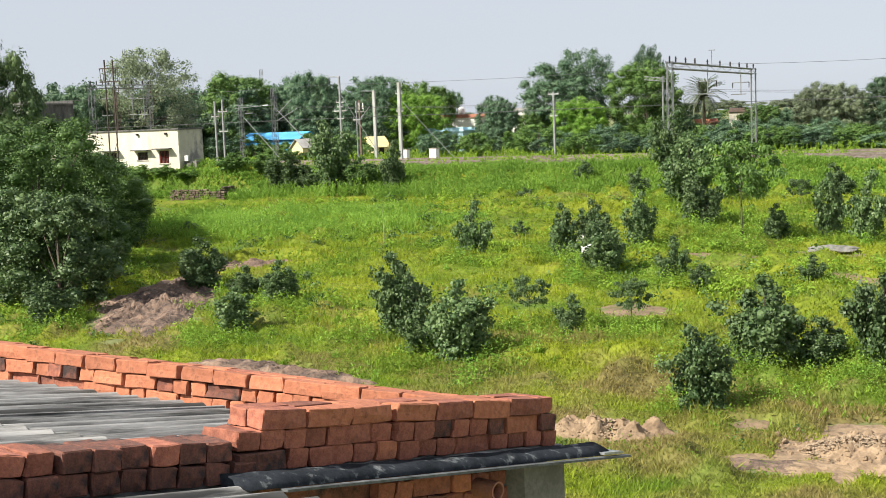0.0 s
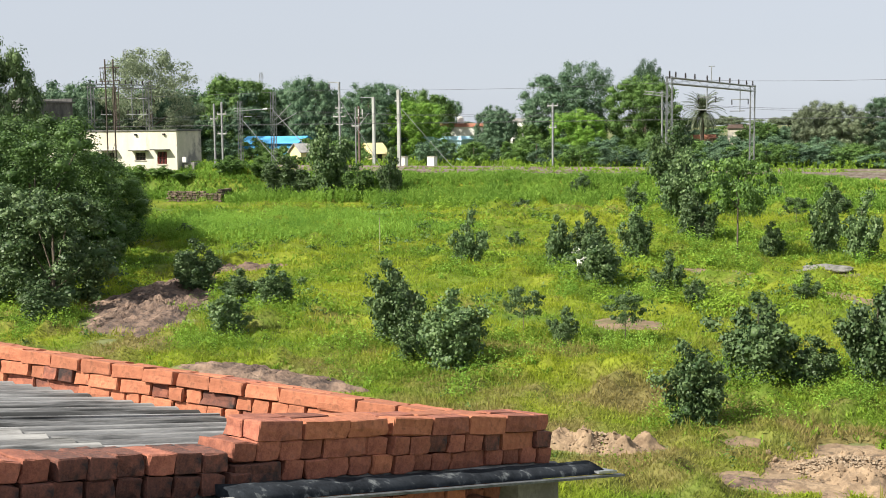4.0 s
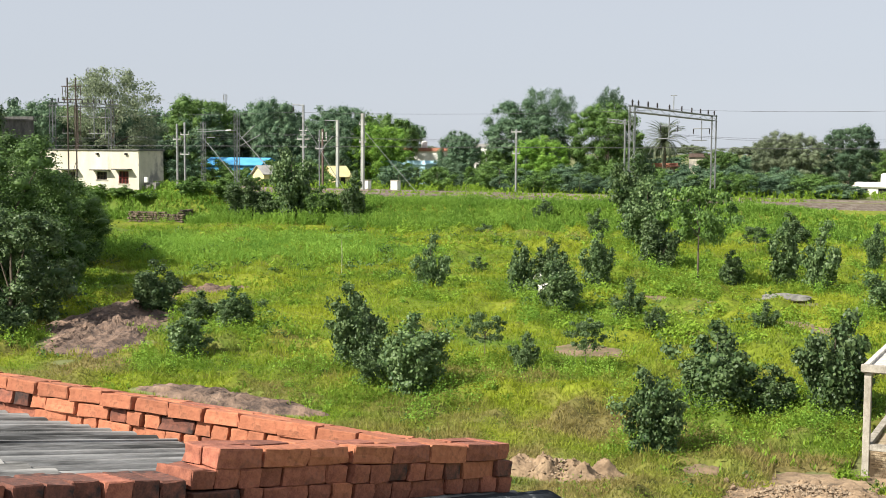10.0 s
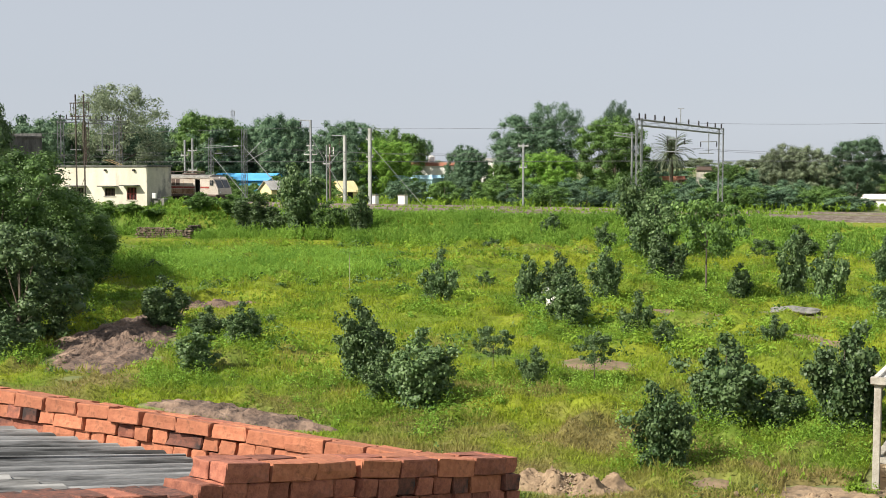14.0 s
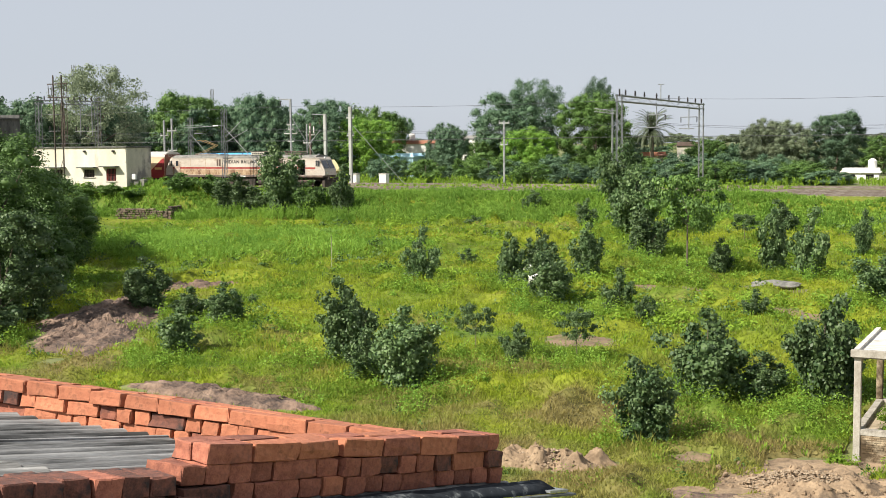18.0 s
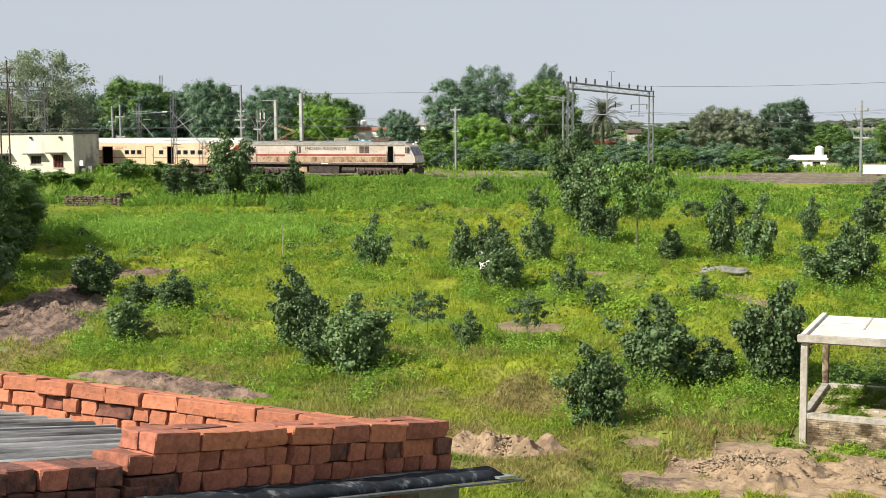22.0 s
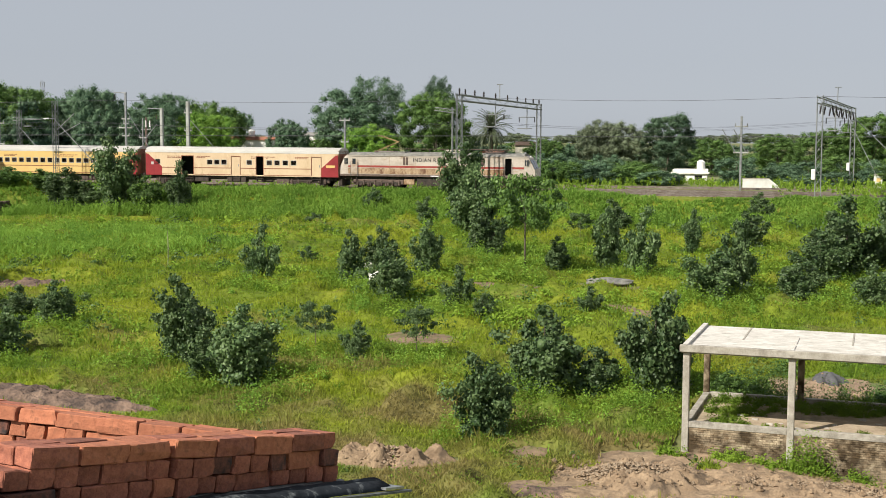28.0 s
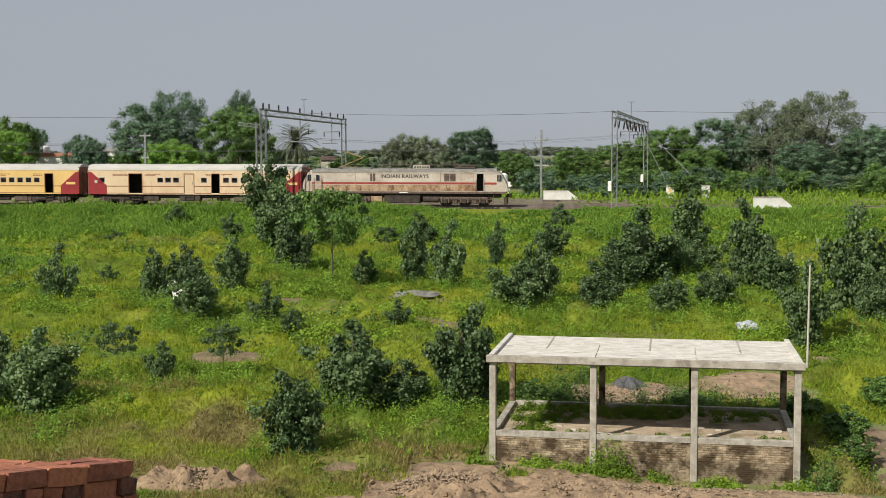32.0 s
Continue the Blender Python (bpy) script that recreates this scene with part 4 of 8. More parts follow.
anchor_block(14.6, 152.5, 5.4, 0.95, 1.75, "white concrete anchor block with a faded orange mark", True)
anchor_block(18.9, 152.5, 5.4, 0.95, 1.75, "white concrete anchor block of a mast stay")
anchor_block(-68.7, 144.2, 5.75, 1.0, 1.4, "white relay box on a plinth beside a pole")
anchor_block(-65.0, 145.2, 5.75, 1.0, 1.4, "white relay box standing by the line")
st = thing("stay_wire", pose(11.8, 155, 5.5), "two steel stays from the portal to white blocks", "wire")
part("stay", rods(((0, 0, 7.2), (2.8, -2.5, 1.2), 0.04)), "steel", st)
part("stay", rods(((0, 0, 8.6), (7.1, -2.5, 1.2), 0.04)), "steel", st)

t = thing("stone_wall", pose(-77.2, 107.3, 3.2), "ruined low wall of brown stone blocks", "wall")
bm = bmesh.new()
for r in range(7):
    x = 0.17 * (r % 2) - 1.6
    while x < 5.0:
        w = random.uniform(0.2, 0.55)
        if r < 4 + 2.2 * noise.noise((x * 0.7, 0.0, 5.0)) + 1.2:
            box(bm, (x, random.uniform(-0.12, 0.08), 0.22 * r + random.uniform(-0.03, 0.03)), (x + w - 0.03, 0.5, 0.22 * r + random.uniform(0.16, 0.22)), 0.04)
        x += w
    y = 0.5
    while y < 2.4:
        w = random.uniform(0.2, 0.5)
        box(bm, (4.5, y, 0.22 * r + random.uniform(-0.03, 0.03)), (5.0 + random.uniform(-0.1, 0.06), y + w - 0.03, 0.22 * r + random.uniform(0.16, 0.22)), 0.04)
        y += w
part("masonry", bm, "rubble_stone", t)

# ---------------------------------------------------------------- plants


ICO = None


def core_faces(blobs, scale):
    """Lumpy inner masses that close the crown behind the leaves."""
    global ICO
    if ICO is None:
        bm = bmesh.new()
        bmesh.ops.create_icosphere(bm, subdivisions=1, radius=1.0)
        bm.verts.ensure_lookup_table()
        ICO = (np.array([v.co for v in bm.verts]), np.array([[v.index for v in f.verts] for f in bm.faces]))
        bm.free()
    vs, fs = [], []
    for k, (c, r) in enumerate(blobs):
        fs.append(ICO[1] + len(ICO[0]) * k)
        vs.append(np.array(c) + ICO[0] * np.array(r) * scale * (1 + 0.25 * np.sin(ICO[0].sum(1, keepdims=True) * 5 + k)))
    return np.concatenate(vs), np.concatenate(fs)


def leaf_mesh(name, pts, dirs, size, mat, rng, up=0.35, aspect=0.6, core=None, jitter=0.42):
    """One small bent leaf at each point."""
    n = len(pts)
    nrm = dirs + rng.normal(0, jitter, (n, 3)) + np.array([0, 0, up])
    nrm /= np.linalg.norm(nrm, axis=1, keepdims=True)
    tan = np.cross(nrm, rng.normal(0, 1, (n, 3)))
    tan /= np.linalg.norm(tan, axis=1, keepdims=True) + 1e-9
    bit = np.cross(nrm, tan)
    s = (size * rng.uniform(0.6, 1.35, n))[:, None]
    v = np.stack([pts - tan * s, pts + bit * s * aspect + nrm * s * 0.15, pts + tan * s, pts - bit * s * aspect + nrm * s * 0.15], 1).reshape(-1, 3)
    cv, cf = core if core is not None else (np.zeros((0, 3)), np.zeros((0, 3), int))
    m = len(cf)
    me = bpy.data.meshes.new(name)
    me.vertices.add(4 * n + len(cv))
    me.vertices.foreach_set("co", np.concatenate([v, cv]).astype(np.float32).ravel())
    me.loops.add(4 * n + 3 * m)
    me.loops.foreach_set("vertex_index", np.concatenate([np.arange(4 * n), (cf + 4 * n).ravel()]).astype(np.int32))
    me.polygons.add(n + m)
    me.polygons.foreach_set("loop_start", np.concatenate([np.arange(0, 4 * n, 4), 4 * n + 3 * np.arange(m)]).astype(np.int32))
    me.update(calc_edges=True)
    me.materials.append(M[mat])
    return me


def crown_points(rng, blobs, per):
    pts, dirs = [], []
    for c, r in blobs:
        d = rng.normal(0, 1, (per, 3))
        d /= np.linalg.norm(d, axis=1, keepdims=True)
        q = rng.uniform(0.5, 1.06, (per, 1)) * (1 + 0.14 * rng.normal(0, 1, (per, 1)))
        pts.append(np.array(c) + d * q * np.array(r))
        dirs.append(d)
    return np.concatenate(pts), np.concatenate(dirs)


def limbs(blobs, height, r, base, limit):
    """A trunk mesh and a few branch meshes that reach into the leaf clumps."""
    bm = bmesh.new()
    pts = [(0, 0, -0.03), (0.012, 0.008, height * base), (-0.01, 0.012, height * (base + 0.72) / 2), (0.0, 0.0, height * 0.74)]
    rad = [r, r * 0.75, r * 0.5, r * 0.2]
    rings = [[bm.verts.new((p[0] + q * math.cos(k * math.pi / 3), p[1] + q * math.sin(k * math.pi / 3), p[2])) for k in range(6)] for p, q in zip(pts, rad)]
    for u, v in zip(rings, rings[1:]):
        for k in range(6):
            bm.faces.new((u[k], u[(k + 1) % 6], v[(k + 1) % 6], v[k]))
    bm.faces.new(rings[-1])
    out = [("trunk", bm)]
    for c, q in blobs[:: max(1, len(blobs) // limit)][:limit]:
        z0 = base * height + 0.35 * max(0.0, c[2] - base * height) * 0.6
        bm = bmesh.new()
        rod(bm, (0.0, 0.0, z0), (c[0] * 0.9, c[1] * 0.9, c[2]), r * 0.4, r * 0.1, 5)
        out.append(("branch", bm))
    meshes = []
    for nm, bm in out:
        me = bpy.data.meshes.new(nm)
        bm.to_mesh(me)
        bm.free()
        me.materials.append(M["bark"])
        meshes.append((nm, me))
    return meshes


def shoots(rng, n, reach, low, fat):
    """Clumps of leaves strung along several leaders of unequal height."""
    blobs = []
    for k in range(n):
        a = 2.4 * k + rng.uniform(-0.5, 0.5)
        out = reach * (rng.uniform(0.35, 1.0) if k else 0.12)
        top = (rng.uniform(low, 0.93) if k else 0.95) * (1 - 0.25 * out / reach)
        m = int(3 + 7 * top)
        for i in range(m):
            q = (i + 0.7) / m
            r = fat * rng.uniform(0.6, 1.25) * (1.05 - 0.35 * q)
            d = out * q ** 0.7
            blobs.append(((d * math.cos(a) + rng.normal(0, 0.055), d * math.sin(a) + rng.normal(0, 0.055), top * q), (r * 1.1, r * 1.1, r * 0.8)))
    return blobs


def make_crown(kind, seed):
    """Unit plants (height 1, spread about 1): blobs of leaves round limbs."""
    rng = np.random.default_rng(seed)
    blobs = []
    aspect, jitter = 0.6, 0.5
    if kind == "tree":
        n, per, size, tr, base = 240, 150, 0.0085, 0.022, 0.16
        tilt = rng.uniform(-0.08, 0.08, 2)
        for i in range(n):
            a, u = rng.uniform(0, 6.28), rng.uniform(-0.98, 1.0)
            q = rng.uniform(0.78, 1.0) if i % 6 else rng.uniform(0.2, 0.6)
            wob = 1 + 0.12 * math.sin(2 * a + seed) + 0.10 * math.sin(5 * a + 3 * u + seed)
            h = math.sqrt(max(0.0, 1 - u * u)) ** 0.8
            r = rng.uniform(0.05, 0.095)
            blobs.append(((0.42 * q * h * wob * math.cos(a) + tilt[0] * u, 0.41 * q * h * wob * math.sin(a) + tilt[1] * u, 0.48 + 0.43 * q * u * (0.9 + 0.1 * wob)), (r, r, r * 0.72)))
    elif kind == "far":
        n, per, size, tr, base = 44, 150, 0.02, 0.022, 0.2
        for i in range(n):
            z = rng.uniform(0.12, 0.9)
            env = 0.5 * math.sin(math.pi * min(1, ((z - 0.05) / 1.0))) ** 0.6
            a, q = rng.uniform(0, 6.28), env * math.sqrt(rng.uniform(0.1, 1.0))
            r = rng.uniform(0.09, 0.16)
            blobs.append(((q * math.cos(a), q * math.sin(a), z), (r, r, r * 0.8)))
    elif kind == "airy":
        n, per, size, tr, base = 190, 130, 0.0092, 0.02, 0.3
        for i in range(n):
            z = rng.uniform(0.16, 0.97)
            env = 0.5 * math.sin(math.pi * min(1, ((z - 0.08) / 0.98))) ** 0.6
            a, q = rng.uniform(0, 6.28), env * math.sqrt(rng.uniform(0.15, 1.0))
            r = rng.uniform(0.045, 0.10)
            blobs.append(((q * math.cos(a), q * math.sin(a), z), (r, r, r * 0.7)))
    elif kind in ("thicket", "broad"):
        n, per, size, tr, base = (120, 380, 0.0078, 0.02, 0.12) if kind == "thicket" else (110, 150, 0.012, 0.02, 0.12)
        aspect, jitter = (0.6, 0.5) if kind == "thicket" else (0.8, 0.75)
        for i in range(n):
            z = rng.uniform(0.06, 0.93)
            env = 0.46 * (math.sin(math.pi * min(1, (z + 0.1) / 1.2)) ** 0.5) * (1.1 - 0.35 * z)
            a, q = rng.uniform(0, 6.28), env * (rng.uniform(0.8, 1.05) if i % 5 else rng.uniform(0.1, 0.7))
            r = rng.uniform(0.065, 0.125)
            blobs.append(((q * math.cos(a), q * math.sin(a), z), (r, r, r * 0.8)))
    elif kind == "bush":
        n, per, size, tr, base = 9, 105, 0.0195, 0.02, 0.12
        aspect, jitter = 0.85, 0.8
        blobs = shoots(rng, 14, 0.43, 0.55, 0.135)
    elif kind == "upright":
        n, per, size, tr, base = 6, 105, 0.0205, 0.016, 0.12
        aspect, jitter = 0.85, 0.8
        blobs = shoots(rng, 9, 0.40, 0.5, 0.14)
    else:  # "standard": bare stem, crown on top
        n, per, size, tr, base = 34, 110, 0.019, 0.013, 0.5
        aspect, jitter = 0.8, 0.75
        for i in range(n):
            z = rng.uniform(0.5, 0.95)
            a, q = rng.uniform(0, 6.28), 0.5 * math.sin(math.pi * min(1, (z - 0.38) / 0.68)) ** 0.6 * math.sqrt(rng.uniform(0.05, 1))
            r = rng.uniform(0.05, 0.11)
            blobs.append(((q * math.cos(a), q * math.sin(a), z), (r * 1.4, r * 1.4, r * 0.7)))
    pts, dirs = crown_points(rng, blobs, per)
    pts[:, 2] = np.maximum(pts[:, 2], 0.015)
    stem = limbs(blobs, 1.0, tr, base, {"far": 0, "tree": 6, "airy": 8}.get(kind, 7) or 1)
    return pts, dirs, size, stem, rng, core_faces(blobs, 0.5) if kind not in ("airy", "standard") else None, aspect, jitter


CROWNS = {}


def crown(kind, seed, mat):
    key = (kind, seed, mat)
    if key not in CROWNS:
        pts, dirs, size, stem, rng, core, aspect, jitter = make_crown(kind, seed)
        CROWNS[key] = (leaf_mesh("crown", pts, dirs, size, mat, rng, aspect=aspect, core=core, jitter=jitter), stem)
    return CROWNS[key]


COUNT = [0]
FEET = []  # where bushes stand in the meadow, and how wide


def plant(name, kind, mat, x, y, h, w, label, category, group, z=None, seeds=2, sink=0.05):
    COUNT[0] += 1
    k = COUNT[0]
    leaves, stem = crown(kind, k % seeds, mat)
    if name in ("sapling", "bush") and y < 109:
        FEET.append((x, y, w))
    t = thing(name, pose(x, y, (ground_z(x, y) if z is None else z) - sink), label, category, group)
    for nm, me in (*stem, ("crown", leaves)):
        o = new(nm, me)
        o.parent = t
        o.matrix_basis = Matrix.Rotation(k * 2.399, 4, "Z") @ Matrix.Diagonal((w, w, h, 1))
    return t


def sapling(x, y, h, w, kind="upright", mat="leaf_dark", label="dark green broad-leaved sapling standing in meadow grass"):
    return plant("sapling", kind, mat, x, y, h * 1.07, w * 1.28, label, "bush", "saplings in the meadow", seeds=6)


def bush(x, y, h, w, mat="leaf_dark", label="dense dark green leafy bush in the meadow"):
    return plant("bush", "bush", mat, x, y, h * 1.05, w * 1.2, label, "bush", "bushes in the meadow", seeds=6)


def tree(x, y, h, w, mat="leaf_tree", kind="tree", label="large dark green tree beyond the railway", z=None):
    return plant("tree", kind, mat, x, y, h, w, label, "tree", "trees beyond the railway", z=5.3 if z is None else z, seeds=3 if mat == "leaf_tree" and kind == "tree" else 2)


# the thicket beside the rock slope
THICKET = "big dense tree of a thicket beside bare rock"
plant("tree", "thicket", "leaf_thicket", -57.0, 63.0, 11.0, 12.0, THICKET, "tree", "thicket trees")
plant("tree", "thicket", "leaf_thicket", -67.0, 72.0, 10.8, 14.0, THICKET, "tree", "thicket trees")
plant("tree", "thicket", "leaf_thicket", -62.0, 74.0, 8.0, 9.5, THICKET, "tree", "thicket trees")
plant("tree", "broad", "leaf_dark", -48.0, 54.6, 6.8, 7.4, "dark broad-leaved tree low to the ground by rock", "tree", "thicket trees", seeds=6)
plant("tree", "broad", "leaf_dark", -52.5, 56.0, 7.2, 8.0, "dark broad-leaved tree at the thicket edge", "tree", "thicket trees", seeds=6)
plant("bush", "bush", "leaf_dark", -45.4, 50.6, 2.6, 3.4, "dark bush at the foot of the thicket", "bush", "thicket trees", seeds=6)
plant("bush", "thicket", "leaf_mid", -55.0, 66.0, 4.6, 5.2, "green bush spilling from the thicket", "bush", "thicket trees")
plant("bush", "thicket", "leaf_mid", -65.5, 82.0, 5.6, 6.0, "green bush spilling from the thicket", "bush", "thicket trees")
plant("tree", "tree", "leaf_dark", -76.5, 81.0, 18.0, 10.0, "tall dark tree above the thicket", "tree", "thicket trees")

bush(-43.3, 61.6, 3.4, 3.1)
bush(-38.9, 59.8, 1.9, 2.1)
bush(-35.6, 58.0, 2.5, 2.3)
sapling(-33.6, 50.4, 2.4, 2.4)
sapling(-29.8, 72.0, 3.9, 2.2)
bush(-24.9, 51.2, 4.2, 2.9)
bush(-20.4, 47.1, 3.6, 3.1)
bush(-22.6, 48.3, 2.4, 2.2)
sapling(-24.2, 73.2, 3.6, 2.1)
sapling(-23.8, 77.9, 3.2, 2.2)
bush(-19.7, 67.1, 3.2, 2.7)
sapling(-20.7, 69.9, 3.2, 2.0)
bush(-20.2, 77.5, 3.7, 2.4)
sapling(-15.4, 65.5, 2.7, 1.8)
sapling(-13.6, 63.5, 1.6, 1.2)
bush(-18.4, 87.0, 3.9, 3.3)
sapling(-25.6, 110.4, 7.0, 4.2, "bush", "leaf_dark", "tall dark sapling on the railway bank")
sapling(-22.0, 99.5, 6.0, 4.0, "bush", "leaf_dark", "tall dark sapling below the railway bank")
sapling(-14.3, 79.9, 6.3, 3.8, "standard", "leaf_mid", "slim young tree with bare stem and light crown")
sapling(-13.0, 97.4, 2.3, 1.7, "standard")
sapling(-12.2, 80.3, 2.6, 1.9)
sapling(-9.2, 83.1, 4.3, 2.4)
sapling(-6.8, 80.7, 4.6, 2.4)
sapling(-10.5, 101.3, 3.1, 2.8)
sapling(-4.0, 91.7, 3.4, 1.8)
sapling(-30.2, 82.0, 1.3, 1.3)
bush(-38.4, 105.7, 1.1, 1.8)
sapling(-34.5, 111.0, 2.0, 1.9)
sapling(-61.0, 110.4, 7.0, 4.6, "bush", "leaf_dark", "tall dark sapling on the bank before the line")
bush(-66.6, 110.8, 4.0, 4.4)
bush(-57.4, 109.9, 3.7, 3.8, "leaf_mid")
sapling(-53.9, 110.0, 5.0, 2.7)
bush(-64.0, 110.6, 2.6, 3.2)
bush(-74.0, 112.0, 2.0, 4.0, "leaf_mid")
bush(-70.3, 113.0, 2.0, 3.4, "leaf_mid")
for k in range(9):
    bush(-79.0 - 2.9 * k, 110.9 + 0.5 * (k % 2), 1.0 + 0.3 * (k % 3), 3.4, "leaf_mid", "rank green bush before the relay hut")
bush(-59.2, 82.9, 1.2, 1.7)
bush(-43.6, 96.5, 0.8, 1.5)
bush(-34.5, 77.1, 1.0, 1.2, "leaf_mid")
sapling(-19.6, 54.1, 2.4, 1.5, "standard")
sapling(-17.2, 52.9, 2.0, 1.4)
sapling(-14.7, 54.2, 2.4, 1.5, "standard")
bush(-7.9, 48.8, 3.9, 3.3)
bush(-5.9, 49.2, 2.2, 2.2)
bush(-8.9, 42.2, 3.2, 2.3)
sapling(-3.5, 49.5, 4.4, 2.8, "bush")
sapling(-2.8, 51.2, 3.0, 1.9)
sapling(-8.3, 66.8, 1.6, 1.5)
sapling(-27.6, 104.9, 2.8, 2.1)
sapling(1.1, 110.5, 2.4, 2.1)
bush(-2.1, 71.3, 3.2, 3.2)
sapling(-0.5, 74.3, 4.4, 2.3)
bush(2.9, 72.5, 2.8, 2.9)
sapling(6.3, 83.7, 5.2, 4.4, "bush")
bush(6.8, 70.9, 2.7, 2.5)
sapling(11.0, 98.7, 4.8, 3.5)
bush(9.5, 71.8, 3.0, 2.4)
sapling(12.9, 81.5, 6.1, 3.3)
sapling(12.6, 61.8, 4.5, 2.7)
sapling(17.2, 71.3, 6.3, 4.0, "bush")
bush(17.3, 67.8, 3.4, 2.3)
bush(4.4, 80.0, 3.4, 3.5)
bush(14.4, 79.0, 3.3, 2.9)
sapling(-13.7, 64.7, 1.4, 1.1)
sapling(0.2, 95.0, 3.2, 2.7)
bush(8.6, 85.0, 3.3, 2.8)
bush(10.6, 88.0, 3.0, 2.8)
COUNT[0] += 2
for x, y, h, w in ((10.5, 42.9, 1.2, 1.5), (10.9, 45.6, 1.5, 1.9), (10.0, 48.8, 1.2, 1.8), (-0.6, 50.0, 1.3, 1.9), (5.8, 50.2, 0.9, 1.7), (13.6, 50.5, 1.6, 2.2)):
    bush(x, y, h, w, "leaf_mid", "rank green bush beside the concrete frame")



def cow(x, y, turn, graze, label):
    """A cow on four legs; the head is lowered by graze."""
    t = thing("cow", pose(x, y, ground_z(x, y), 0, 0, turn), label, "cow", "cows in the meadow")
    bm = bmesh.new()
    rings = []
    for px, pz, hw, hh in ((-0.80, 1.08, 0.04, 0.05), (-0.76, 1.06, 0.17, 0.2), (-0.62, 1.02, 0.26, 0.3), (-0.3, 0.95, 0.3, 0.34), (0.1, 0.94, 0.31, 0.35), (0.42, 1.0, 0.25, 0.36), (0.6, 1.07, 0.17, 0.27), (0.7, 1.1, 0.06, 0.1)):
        rings.append([bm.verts.new((px, hw * math.cos(k * math.pi / 6), pz + hh * math.sin(k * math.pi / 6))) for k in range(12)])
    for u, v in zip(rings, rings[1:]):
        for k in range(12):
            bm.faces.new((u[k], u[(k + 1) % 12], v[(k + 1) % 12], v[k]))
    bm.faces.new(rings[0][::-1])
    bm.faces.new(rings[-1])
    bmesh.ops.recalc_face_normals(bm, faces=bm.faces)
    part("body", bm, "hide", t, smooth=True)
    nose = Vector((1.22, 0, 1.05 - graze))
    poll = Vector((0.98, 0, 1.28 - graze * 0.7))
    part("neck", rods(((0.55, 0, 1.12), tuple(poll), 0.2, 0.11), sides=10), "hide", t, smooth=True)
    head = part("head", rods((tuple(poll + Vector((-0.05, 0, 0.02))), tuple(nose), 0.12, 0.075), sides=10), "hide", t, smooth=True)
    for sg in (-1, 1):
        part("ear", rods((tuple(poll + Vector((0, sg * 0.08, 0))), tuple(poll + Vector((-0.04, sg * 0.27, -0.03))), 0.045, 0.015)), "hide", head)
        part("horn", rods((tuple(poll + Vector((-0.02, sg * 0.06, 0.08))), tuple(poll + Vector((-0.04, sg * 0.14, 0.26))), 0.025, 0.008)), "porcelain", head, "short dark horn")
        for px in (-0.56, 0.42):
            part("leg", rods(((px, sg * 0.15, 0.85), (px + 0.02, sg * 0.15, 0.42), 0.1, 0.055), ((px + 0.02, sg * 0.15, 0.42), (px, sg * 0.15, 0.0), 0.055, 0.05), sides=8), "hide", t, smooth=True)
    part("tail", rods(((-0.78, 0, 1.15), (-0.86, 0, 0.8), 0.03, 0.02), ((-0.86, 0, 0.8), (-0.84, 0, 0.4), 0.02, 0.035)), "hide", t)


cow(-21.7, 71.0, -35, 0.5, "white cow standing half hidden among bushes")
cow(-25.35, 76.6, 100, 0.2, "pale grey cow beside a bush")


def slender_tree(x, y, h):
    """A thin pole of a trunk with a flat tuft of spreading leaf fans."""
    t = thing("slender_tree", pose(x, y, ground_z(x, y)), "slender young tree with a flat tuft of leaves", "tree")
    part("trunk", rods(((0, 0, -0.05), (0.04, 0, h * 0.5), 0.045, 0.036), ((0.04, 0, h * 0.5), (0, 0.02, h), 0.036, 0.025)), "pale_bark", t)
    rng = random.Random(12)
    for k in range(16):
        a, L, e = k * 2.4, rng.uniform(0.7, 1.25), rng.uniform(-0.1, 0.5)
        bm = bmesh.new()
        tip = Vector((math.cos(a) * L, math.sin(a) * L, h + e * L - 0.1))
        foot = Vector((0, 0.02, h - 0.02))
        rod(bm, foot, tip, 0.012, 0.005, 4)
        for j in range(14):
            p = foot.lerp(tip, 0.25 + 0.75 * j / 13)
            out = Vector((rng.uniform(-1, 1), rng.uniform(-1, 1), rng.uniform(-0.5, 0.2))).normalized() * rng.uniform(0.16, 0.28)
            side = out.cross(Vector((0, 0, 1))).normalized() * 0.05
            bm.faces.new([bm.verts.new(q) for q in (p, p + out * 0.5 + side, p + out, p + out * 0.5 - side)])
        part("leaf_fan", bm, "leaf_bright", t)


slender_tree(-38.6, 77.0, 2.9)

